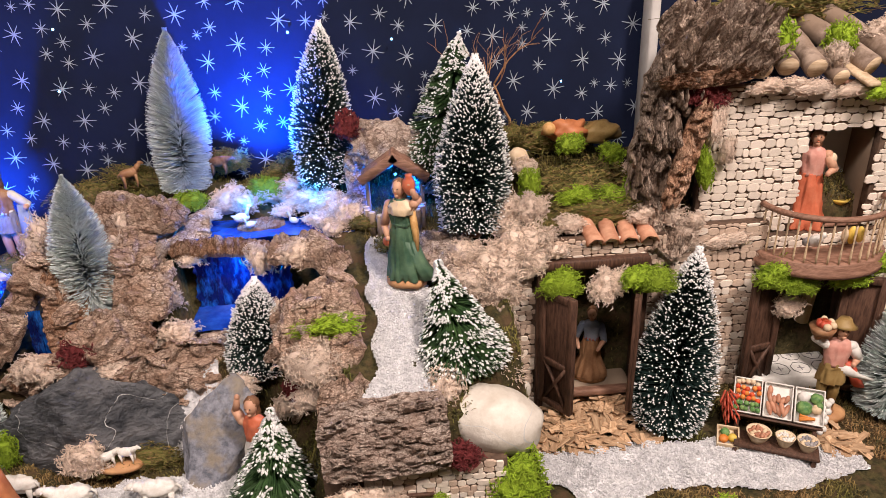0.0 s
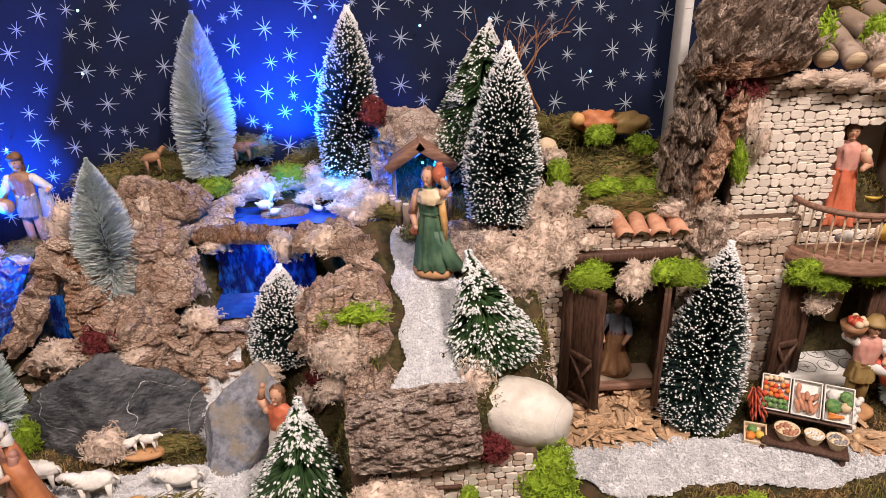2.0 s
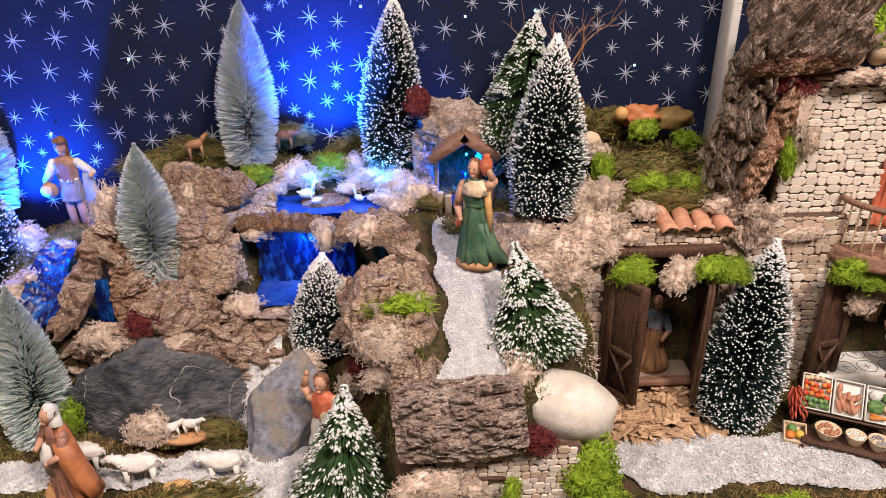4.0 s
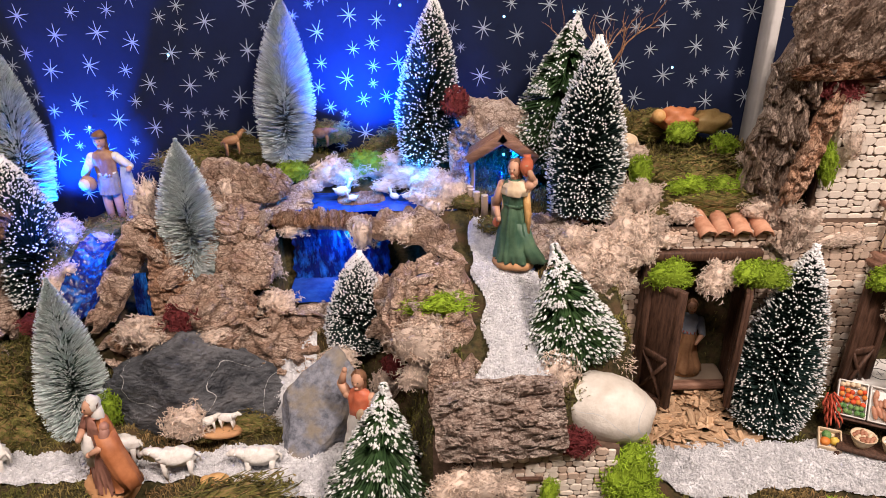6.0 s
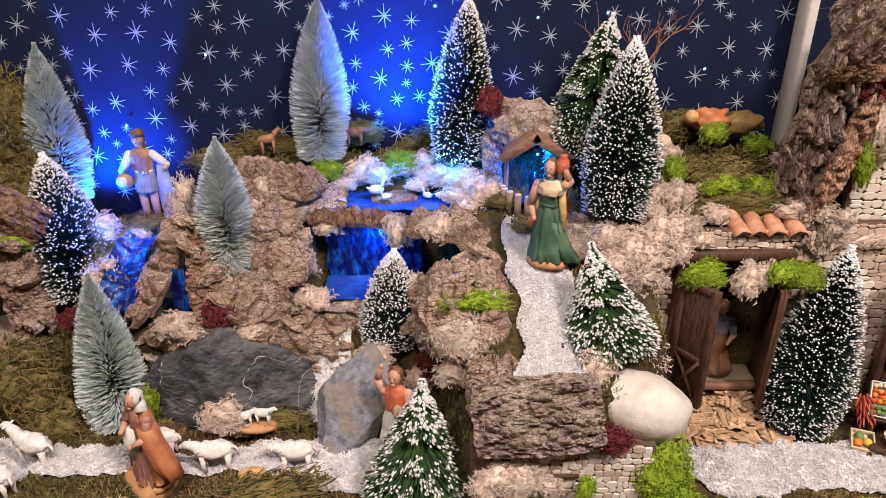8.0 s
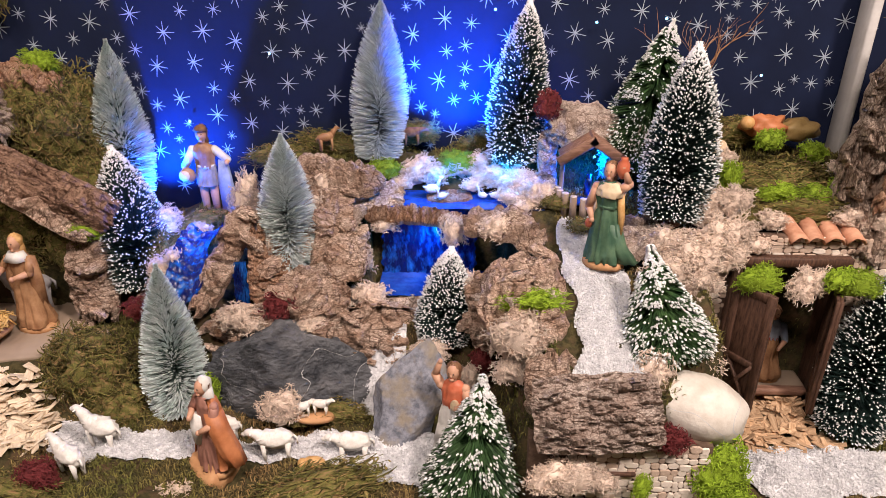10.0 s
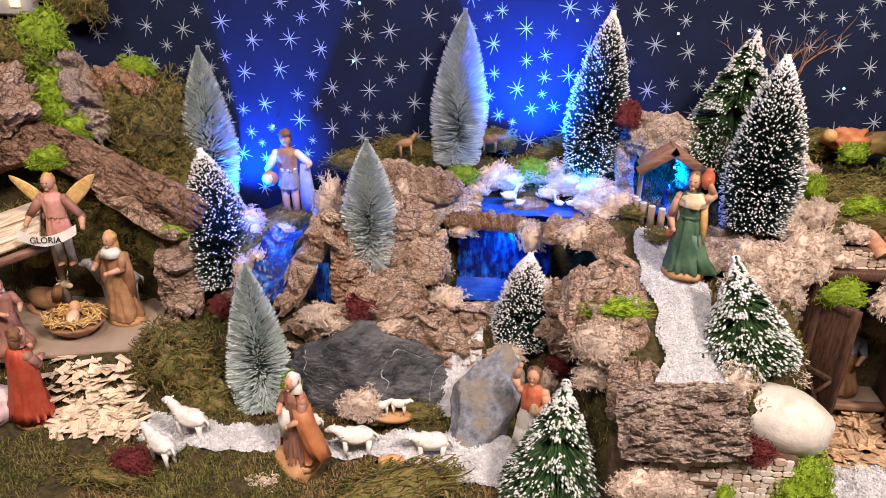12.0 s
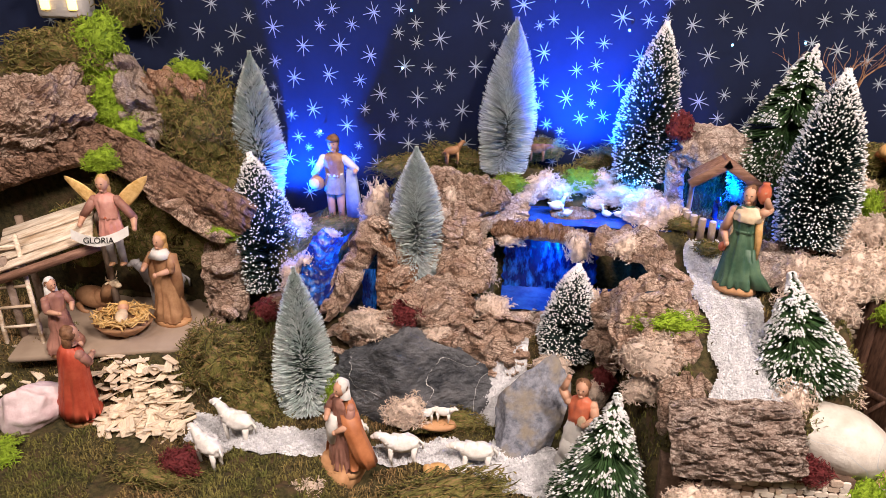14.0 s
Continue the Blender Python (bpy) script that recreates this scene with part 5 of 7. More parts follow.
wr = part("wall", wall_with_holes(0.395, 0.60, -0.03, 0.205, [D2], 0.012), house, "stone wall around the wide doorway", Matrix.Translation((0, 0.690, 0)))
stone_wall(wr, Matrix.Identity(4), 0.395, 0.60, -0.03, 0.205, CREAM, [D2], 0.0110, 0.0080, 6)
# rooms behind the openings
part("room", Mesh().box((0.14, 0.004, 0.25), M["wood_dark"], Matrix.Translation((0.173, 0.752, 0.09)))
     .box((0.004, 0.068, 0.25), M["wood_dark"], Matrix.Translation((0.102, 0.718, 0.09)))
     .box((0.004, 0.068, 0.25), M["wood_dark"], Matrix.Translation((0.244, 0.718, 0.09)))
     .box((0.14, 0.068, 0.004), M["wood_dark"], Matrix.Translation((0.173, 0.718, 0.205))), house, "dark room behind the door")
part("doorstep", Mesh().box((0.13, 0.09, 0.026), M["slab"], Matrix.Translation((0.173, 0.715, -0.008))), house, "tan floor board")
part("room", Mesh().box((0.13, 0.004, 0.17), M["grey_paint"], Matrix.Translation((0.478, 0.765, 0.285)))
     .box((0.004, 0.048, 0.17), M["grey_paint"], Matrix.Translation((0.428, 0.741, 0.285)))
     .box((0.004, 0.048, 0.17), M["slab"], Matrix.Translation((0.526, 0.741, 0.285)))
     .box((0.13, 0.05, 0.004), M["grey_paint"], Matrix.Translation((0.478, 0.741, 0.340))), house, "grey painted room behind the balcony")
part("floor_board", Mesh().box((0.13, 0.06, 0.004), M["wood_mid"], Matrix.Translation((0.478, 0.738, 0.205))), house)
part("room", Mesh().box((0.14, 0.004, 0.20), M["wood_mid"], Matrix.Translation((0.458, 0.775, 0.07)))
     .box((0.004, 0.07, 0.20), M["wood_dark"], Matrix.Translation((0.394, 0.740, 0.07)))
     .box((0.004, 0.07, 0.20), M["wood_dark"], Matrix.Translation((0.520, 0.740, 0.07)))
     .box((0.14, 0.07, 0.004), M["wood_dark"], Matrix.Translation((0.458, 0.740, 0.170))), house, "brown room behind the stall")
tf = part("tile_floor", Mesh().box((0.118, 0.10, 0.024), M["f_white"], Matrix.Translation((0.457, 0.715, -0.004))), house, "white patterned tile floor")
for i in range(4):
    for j in range(3):
        c = (0.412 + 0.029 * i, 0.682 + 0.030 * j, 0.0085)
        ring = [(c[0] + 0.013 * math.cos(k * math.pi / 4 + 0.39), c[1] + 0.013 * math.sin(k * math.pi / 4 + 0.39), c[2]) for k in range(9)]
        part("tile_line", Mesh().tube(ring, 0.0004, M["ink"], 4), tf)
        part("tile_flower", Mesh().tube([(c[0] - 0.005, c[1], c[2]), (c[0] + 0.005, c[1], c[2])], 0.0007, M["f_grey"], 4).tube([(c[0], c[1] - 0.005, c[2]), (c[0], c[1] + 0.005, c[2])], 0.0007, M["f_grey"], 4), tf)
# door frames and leaves
for x in (0.110, 0.236):
    part("door_post", Mesh().box((0.010, 0.016, 0.215), M["wood_dark"], Matrix.Translation((x, 0.668, 0.085))), house)
part("lintel", Mesh().box((0.136, 0.018, 0.012), M["wood_dark"], Matrix.Translation((0.173, 0.668, 0.198))), house)
part("sill", Mesh().box((0.090, 0.012, 0.008), M["wood_mid"], Matrix.Translation((0.182, 0.662, 0.012))), house)
door_leaf("door", house, pose(0.112, 0.662, 0.008, 0, 0, -52), 0.052, 0.165, M["wood_dark"])
door_leaf("door", house, pose(0.234, 0.662, 0.008, 0, 0, -112), 0.046, 0.160, M["wood_dark"])
part("door_post", Mesh().box((0.012, 0.014, 0.19), M["wood_dark"], Matrix.Translation((0.396, 0.684, 0.065))), house)
door_leaf("door", house, pose(0.376, 0.668, -0.012, 0, 0, 14), 0.048, 0.168, M["wood_dark"])
door_leaf("door", house, pose(0.492, 0.668, -0.012, 0, 0, -20), 0.050, 0.168, M["wood_dark"])
# balcony
bal = part("balcony", Mesh().loft([(0, 0, 0, 0.074, 0.060), (0, 0, 0.004, 0.083, 0.069), (0, 0, 0.011, 0.084, 0.070), (0, 0, 0.014, 0.079, 0.065), (0, 0, 0.020, 0.081, 0.067), (0, 0, 0.022, 0.076, 0.062)], M["wood_mid"], 44), house, "rounded brown wooden balcony", Matrix.Translation((0.465, 0.700, 0.166)))
arc = [math.pi + math.pi * k / 30 for k in range(31)]
part("handrail", Mesh().tube([(0.076 * math.cos(a), 0.065 * math.sin(a), 0.080) for a in arc], 0.0038, M["wood_mid"], 8), bal)
for k in range(18):
    a = math.pi + math.pi * (k + 0.5) / 18
    part("baluster", Mesh().lathe([(0.0011, 0), (0.0016, 0.012), (0.0009, 0.029), (0.0015, 0.044), (0.0010, 0.060)], M["wood_pale"], 6, Matrix.Translation((0.074 * math.cos(a), 0.063 * math.sin(a), 0.019))), bal)
part("corbel", Mesh().tube([(0.005, -0.01, 0.0), (0.008, 0.0, -0.035), (0.010, 0.01, -0.10)], [0.012, 0.009, 0.009], M["f_olive"], 10), bal, "olive brown support post")
part("cornice", Mesh().tube([(0.31, 0.700, 0.392), (0.60, 0.700, 0.386)], 0.003, M["wood_mid"], 6), house)

# terracotta tiles over the door
for k in range(4):
    m, rings = Mesh(), []
    for i in range(7):
        f = i / 6
        r0 = 0.0112 - 0.002 * f
        rings.append([Vector((r * math.cos(t), -0.03 + 0.05 * f, r * math.sin(t))) for r, ts in ((r0, range(0, 11)), (r0 - 0.0022, range(10, -1, -1))) for t in [math.pi * q / 10 for q in ts]])
    m.rings(rings, M["terracotta"])
    solid("roof_tile", m, pose(0.172 + 0.0225 * k, 0.692, 0.228, 14, crng.uniform(-4, 4), crng.uniform(-5, 5)), "curved terracotta roof tile over the door", "roof tile", "roof tiles")
# logs on the upper roof
for k, (x, y, z, ln, rr, yaw) in enumerate(((0.362, 0.700, 0.408, 0.09, 0.0125, -6), (0.392, 0.700, 0.410, 0.10, 0.0120, -4), (0.424, 0.698, 0.407, 0.12, 0.0125, 2), (0.452, 0.694, 0.396, 0.05, 0.0105, 6), (0.492, 0.704, 0.404, 0.11, 0.0135, 26), (0.520, 0.708, 0.412, 0.12, 0.0125, 24))):
    lg = thing("roof_log", pose(x, y, z, 22, 0, yaw), "sawn branch with grey bark on the roof", "log", "roof logs")
    part("bark", Mesh().tube([(0, ln * i / 8, 0) for i in range(9)], [rr * (1 + 0.05 * math.sin(i * 1.9 + k)) for i in range(9)], M["log_bark"], 14), lg)
    part("cut_face", Mesh().tube([(0, -0.0012, 0), (0, 0.001, 0)], rr * 0.9, M["wood_pale"], 14), lg, "pale sawn end")
solid("bark_flake", Mesh().box((0.024, 0.05, 0.006), M["wood_pale"], c=0.002), pose(0.475, 0.700, 0.398, 24, 8, 30), "pale split wood on the roof", "wood")
solid("plaster_panel", Mesh().box((0.012, 0.034, 0.32), M["plaster"], c=0.002), (0.280, 0.842, 0.345), "rough white foam side panel", "panel")

# small house under the bark roof
hut = thing("stone_hut", (0, 0, 0), "small tan stone hut under the bark roof", "house")
hw = part("wall", wall_with_holes(-0.145, 0.040, -0.03, 0.088, [], 0.030), hut, "", Matrix.Translation((0, 0.468, 0)))
stone_wall(hw, Matrix.Identity(4), -0.105, 0.040, -0.03, 0.088, TAN[:8] + CREAM, (), 0.0092, 0.0066, 8)
hs = part("wall", Mesh().box((0.012, 0.06, 0.118), M["joint"], Matrix.Translation((0.034, 0.53, 0.029))), hut)
stone_wall(hs, pose(0.0405, 0.50, 0, 0, 0, 90), 0.0, 0.058, -0.03, 0.088, TAN, (), 0.0120, 0.0082, 9)
part("beam", Mesh().box((0.05, 0.004, 0.004), M["wood_dark"], Matrix.Translation((-0.06, 0.464, 0.052))), hut)

# ---- little shelter with the spring ----
sh = thing("wooden_shelter", (-0.058, 0.762, 0.232), "small brown wooden shelter with a gable roof", "shelter")
for s in (-1, 1):
    part("roof_board", Mesh().box((0.050, 0.026, 0.004), M["wood_mid"], pose(s * 0.0185, 0, 0.074, 0, s * 33, 0)), sh)
    part("gable_board", Mesh().box((0.054, 0.004, 0.012), M["wood_mid"], pose(s * 0.0195, -0.014, 0.070, 0, s * 33, 0)), sh)
    part("post", Mesh().tube([(s * 0.034, 0.004, -0.01), (s * 0.034, 0.004, 0.058)], 0.003, M["log_bark"], 8), sh)
part("spout", Mesh().tube([(0.0, 0.008, -0.005), (0, 0.006, 0.026), (0, 0.0, 0.032), (0, -0.01, 0.028)], [0.004, 0.004, 0.0035, 0.002], M["fall"], 10), sh, "glossy blue water spout")
part("lamp_bulb", Mesh().ball((0.002, -0.012, 0.062), 0.0016, M["led_cyan"], 8, 6), sh, "tiny white light")
part("water", Mesh().ball((0, -0.004, 0.0), (0.026, 0.018, 0.003), M["water"], 20, 6), sh, "dark blue water")
for k in range(10):
    a = math.pi * (0.98 + 1.04 * k / 9)
    hgt = 0.020 + 0.006 * abs(math.cos(a))
    st = thing("log_post", (-0.060 + 0.036 * math.cos(a), 0.762 + 0.026 * math.sin(a), 0.222), "short grey barked post around the spring", "post", "spring fence")
    part("bark", Mesh().tube([(0, 0, -0.008), (0, 0, hgt)], 0.0046, M["log_bark"], 10), st)
    part("cut_face", Mesh().tube([(0, 0, hgt - 0.0004), (0, 0, hgt + 0.0006)], 0.0042, M["wood_white"], 10), st, "pale sawn top")


# ---- bare twig tree ----
def twigs(base, seed):
    r = random.Random(seed)
    m = Mesh()

    def grow(p, d, ln, rad, depth):
        pts, q = [p], p
        for k in range(4):
            d = (d + Vector((r.gauss(0, 0.14), r.gauss(0, 0.10), r.gauss(0, 0.10)))).normalized()
            q = q + d * ln / 4
            pts.append(q)
        m.tube(pts, [rad * (1 - 0.12 * k) for k in range(5)], M["f_brown"], 5)
        if depth:
            for k in range(2 if depth < 3 else 3):
                e = (d + Vector((r.gauss(0.22, 0.5), r.gauss(0, 0.25), r.gauss(0.05, 0.3)))).normalized()
                grow(pts[r.choice((2, 3, 4))], e, ln * r.uniform(0.6, 0.85), rad * 0.6, depth - 1)
    grow(Vector((0, 0, 0)), Vector((0.05, 0, 1)), 0.068, 0.0022, 4)
    return solid("twig_tree", m, base, "bare brown twig standing as a tree", "tree")


twigs((0.094, 0.798, 0.325), 5)
clump("dark", 0.094, 0.795, 0.322, 0.020, 0.014, 0.018, "round the twig")


# ---- wood chips ----
def chip_mesh(k, mat):
    r = random.Random(k)
    a, b, c = r.uniform(0.012, 0.036), r.uniform(0.0035, 0.0105), r.uniform(0.0012, 0.0022)
    m = Mesh().box((a, b, c), mat, c=0.0003)
    m.v = [(x, y * (1 + 0.5 * x / a * r.uniform(0.4, 1)), z + 0.0015 * (x / a) ** 2) for x, y, z in m.v]
    return m.data("chip", False)


def chips(spots, count, mat, seed, label, lift):
    r = random.Random(seed)
    meshes = [chip_mesh(seed * 50 + k, mat) for k in range(12)]
    pile = thing("wood_chips", (0, 0, 0), label, "wood chips")
    for _ in range(count):
        (ax, ay, bx, by) = r.choice(spots)
        x, y = r.uniform(ax, bx), r.uniform(ay, by)
        part("chip", r.choice(meshes), pile, at=pose(x, y, lift(x, y) + r.uniform(0.001, 0.009), r.gauss(0, 16), r.gauss(0, 16), r.uniform(0, 360)))


chips([(0.115, 0.600, 0.225, 0.665), (0.10, 0.59, 0.16, 0.64), (0.15, 0.585, 0.245, 0.615), (0.15, 0.64, 0.215, 0.675)], 290, M["chip_tan"], 1, "scattered tan wood chips before the house door", lambda x, y: rough_hill(x, y) + 0.012 * step(0.59, 0.66, y))
chips([(0.425, 0.545, 0.475, 0.605), (0.44, 0.54, 0.485, 0.57)], 60, M["chip_tan"], 2, "tan wood chips beside the market stall", rough_hill)
chips([(-0.835, 0.545, -0.735, 0.605), (-0.81, 0.525, -0.71, 0.57), (-0.79, 0.56, -0.71, 0.60)], 300, M["chip_white"], 3, "pale wood chips before the stable cave", rough_hill)
chips([(-0.98, 0.56, -0.80, 0.60)], 20, M["chip_white"], 4, "few pale wood chips by the ladder", rough_hill)

# ---- stable cave ----
solid("stable_floor", Mesh().box((0.24, 0.15, 0.008), M["slab"], c=0.002), pose(-0.850, 0.675, 0.066, 1.5, 0, 14), "smooth tan floor board of the stable cave", "floor")
solid("cave_back", Mesh().box((0.36, 0.012, 0.20), M["soil"], c=0.004), pose(-0.905, 0.752, 0.165), "dark mossy back wall of the cave", "wall")
deck = thing("hay_loft", pose(-0.918, 0.664, 0.200, 26, -17, 16), "bleached plank loft on rough posts", "loft")
for k in range(5):
    part("plank", Mesh().box((0.128, 0.013, 0.004), M["wood_white"], pose(0, -0.028 + 0.0148 * k, 0.003 + 0.001 * (k % 2), 0, 0, crng.uniform(-1.5, 1.5))), deck)
part("beam", Mesh().box((0.138, 0.009, 0.010), M["wood_mid"], pose(0, -0.042, -0.004)), deck)
for x, y, z0, z1 in ((-0.960, 0.626, 0.045, 0.186), (-0.862, 0.694, 0.068, 0.226), (-0.975, 0.690, 0.045, 0.216)):
    part("post", Mesh().tube([(x, y, z0), (x, y, (z0 + z1) / 2), (x, y, z1)], [0.0055, 0.0048, 0.005], M["log_bark"], 8, deck.matrix_basis.inverted()), deck)
lad = thing("ladder", pose(-0.942, 0.602, 0.020, -12, -8, 4), "pale wooden ladder leaning on the loft", "ladder")
for s in (-1, 1):
    part("side_rail", Mesh().tube([(s * 0.026, 0, 0), (s * 0.0245, 0, 0.195)], 0.0030, M["wood_white"], 8), lad)
for k in range(7):
    part("rung", Mesh().tube([(-0.027, 0, 0.018 + 0.027 * k), (0.027, 0, 0.018 + 0.027 * k)], 0.0021, M["wood_white"], 8), lad)
# far lit houses above the cave
lit = thing("little_house", (-0.965, 0.845, 0.452), "tiny lit house with warm windows on the hill", "house")
part("wall", Mesh().box((0.07, 0.03, 0.06), M["plaster"], Matrix.Translation((0.02, 0, 0.03))), lit)
part("roof", Mesh().box((0.08, 0.05, 0.006), M["terracotta"], pose(0.02, -0.004, 0.062, -18, 0, 0)), lit)
for x in (0.0, 0.04):
    part("window", Mesh().box((0.012, 0.004, 0.016), M["led_warm"], Matrix.Translation((x, -0.016, 0.02))), lit, "warm lit window")


# ---- figurines: one plain mesh each ----
def figure(name, at, label, h, robe, top, hair, base=True, skin="skin", belt=None, cloak=None, arms=((-0.6, -0.3, 0.45), (0.6, -0.3, 0.45)), sleeve=None, lean=0.0, hem=1.0, veil=None, legs=None, extra=None, folds=9):
    """A small painted figure of height h; arms are hand places in shares of h."""
    m = Mesh()
    z0 = 0.0
    if base:
        m.loft([(0, 0, 0, 0.20 * h, 0.155 * h), (0, 0, 0.05 * h, 0.19 * h, 0.145 * h), (0, 0, 0.065 * h, 0.15 * h, 0.11 * h)], M["f_base"], 18)
        z0 = 0.055 * h
    H = h - z0
    x = lambda s: lean * s * H
    if legs:
        for s in (-1, 1):
            m.tube([(s * 0.055 * H, 0, z0), (s * 0.055 * H, -0.01 * H, z0 + 0.22 * H), (s * 0.045 * H, 0, z0 + 0.46 * H)], [0.034 * H, 0.045 * H, 0.06 * H], M[legs], 10)
            m.ball((s * 0.058 * H, -0.03 * H, z0 + 0.015 * H), (0.032 * H, 0.06 * H, 0.022 * H), M["f_brown"], 10, 6)
        m.drape([(x(.38), 0, z0 + 0.34 * H, 0.125 * H, 0.095 * H), (x(.5), 0, z0 + 0.50 * H, 0.105 * H, 0.08 * H), (x(.56), 0, z0 + 0.56 * H, 0.10 * H, 0.075 * H)], M[robe], folds, 0.12, h * 77)
    else:
        m.drape([(0, 0, z0, 0.165 * H * hem, 0.135 * H * hem), (0, 0, z0 + 0.10 * H, 0.155 * H * hem, 0.13 * H * hem), (x(.25), 0, z0 + 0.28 * H, 0.135 * H, 0.11 * H),
                (x(.42), 0, z0 + 0.45 * H, 0.12 * H, 0.095 * H), (x(.54), 0, z0 + 0.56 * H, 0.092 * H, 0.075 * H)], M[robe], folds, 0.16, h * 91)
    m.drape([(x(.52), 0, z0 + 0.53 * H, 0.094 * H, 0.076 * H), (x(.62), 0, z0 + 0.63 * H, 0.105 * H, 0.08 * H), (x(.73), 0, z0 + 0.735 * H, 0.118 * H, 0.075 * H),
            (x(.78), 0, z0 + 0.785 * H, 0.085 * H, 0.055 * H), (x(.81), 0, z0 + 0.81 * H, 0.04 * H, 0.038 * H)], M[top], 7, 0.10, h * 55, 40, 12)
    if belt:
        m.loft([(x(.54), 0, z0 + 0.545 * H, 0.099 * H, 0.082 * H), (x(.57), 0, z0 + 0.575 * H, 0.098 * H, 0.08 * H)], M[belt], 22)
    m.tube([(x(.79), 0, z0 + 0.79 * H), (x(.85), -0.005 * H, z0 + 0.86 * H)], 0.032 * H, M[skin], 10)
    hc = Vector((x(.9), -0.012 * H, z0 + 0.91 * H))
    m.ball(hc, (0.058 * H, 0.064 * H, 0.078 * H), M[skin], 16, 12)
    m.ball(hc + Vector((0, -0.062 * H, -0.008 * H)), (0.010 * H, 0.014 * H, 0.016 * H), M[skin], 8, 6)
    for sx in (-1, 1):
        m.ball(hc + Vector((sx * 0.022 * H, -0.0585 * H, 0.012 * H)), (0.0075 * H, 0.005 * H, 0.006 * H), M["ink"], 8, 6)
    m.ball(hc + Vector((0, -0.058 * H, -0.034 * H)), (0.014 * H, 0.006 * H, 0.005 * H), M["f_coral"], 8, 6)
    m.ball(hc + Vector((0, -0.044 * H, -0.058 * H)), (0.022 * H, 0.02 * H, 0.016 * H), M[skin], 10, 6)
    m.ball(hc + Vector((0, 0.026 * H, 0.018 * H)), (0.068 * H, 0.060 * H, 0.074 * H), M[hair], 22, 16, rough=0.22, freq=420)
    if veil:
        m.ball(hc + Vector((0, 0.030 * H, 0.018 * H)), (0.076 * H, 0.066 * H, 0.084 * H), M[veil], 22, 16, rough=0.14, freq=160)
        m.loft([(x(.7), 0.035 * H, z0 + 0.66 * H, 0.09 * H, 0.055 * H), (x(.8), 0.03 * H, z0 + 0.80 * H, 0.085 * H, 0.055 * H), (x(.9), 0.025 * H, z0 + 0.90 * H, 0.07 * H, 0.055 * H)], M[veil], 18, 7, 0.1)
    else:
        m.loft([(x(.75), 0.04 * H, z0 + 0.74 * H, 0.05 * H, 0.03 * H), (x(.84), 0.035 * H, z0 + 0.84 * H, 0.058 * H, 0.04 * H), (x(.92), 0.03 * H, z0 + 0.92 * H, 0.05 * H, 0.045 * H)], M[hair], 14, 5, 0.1)
    if cloak:
        rings = []
        for k, (z, w, d) in enumerate(((0.05, 0.23, 0.19), (0.15, 0.215, 0.175), (0.25, 0.195, 0.155), (0.38, 0.175, 0.14), (0.5, 0.16, 0.125), (0.6, 0.15, 0.115), (0.7, 0.145, 0.105), (0.76, 0.12, 0.09), (0.80, 0.085, 0.07))):
            ring = []
            for q in range(49):
                t = -0.55 + (math.pi + 1.10) * q / 48
                f = 1.04 - 0.34 * (1 - 0.55 * z) * abs(noise.noise((2.6 * math.cos(t), 2.6 * math.sin(t), z * 1.4 + h * 60)))
                ring.append(Vector((x(z) + w * H * f * math.cos(t), 0.012 * H + d * H * f * math.sin(t), z0 + z * H)))
            rings.append(ring + [p + Vector((0, -0.012 * H, 0)) for p in ring[::-1]])
        m.rings(rings, M[cloak])
    for s, (ax, ay, az) in zip((-1, 1), arms):
        sh = Vector((x(.74) + s * 0.115 * H, 0, z0 + 0.735 * H))
        hand = Vector((ax * h * 0.5, ay * h * 0.5, z0 + az * H))
        elbow = (sh + hand) / 2 + Vector((s * 0.06 * H, 0.03 * H, -0.05 * H))
        m.tube([sh, (sh + elbow) / 2, elbow], [0.045 * H, 0.046 * H, 0.042 * H], M[sleeve or top], 10)
        m.ball(sh, 0.047 * H, M[sleeve or top], 10, 8)
        m.tube([elbow, (elbow + hand) / 2, hand], [0.038 * H, 0.030 * H, 0.022 * H], M[skin], 10)
        m.ball(elbow, 0.042 * H, M[sleeve or top], 10, 8)
        m.ball(hand, (0.024 * H, 0.026 * H, 0.028 * H), M[skin], 10, 8)
    if extra:
        extra(m, H, z0)
    # carved folds over the whole figure
    skin_slots = {k for k, mt in enumerate(m.mats) if mt in (M["skin"], M["ink"], M["hair"])}
    keep = {i for f, s in zip(m.f, m.s) if s in skin_slots for i in f}
    for i, p in enumerate(m.v):
        if i not in keep:
            q = Vector(p)
            out = Vector((q.x, q.y, 0)).normalized()
            amp = 0.012 * h * noise.noise(Vector((q.x * 75, q.y * 75, q.z * 26)) + Vector((h * 900, 0, 0))) + 0.006 * h * noise.noise(q * 260)
            m.v[i] = tuple(q + out * amp)
    return solid(name, m, at, label, "figurine")


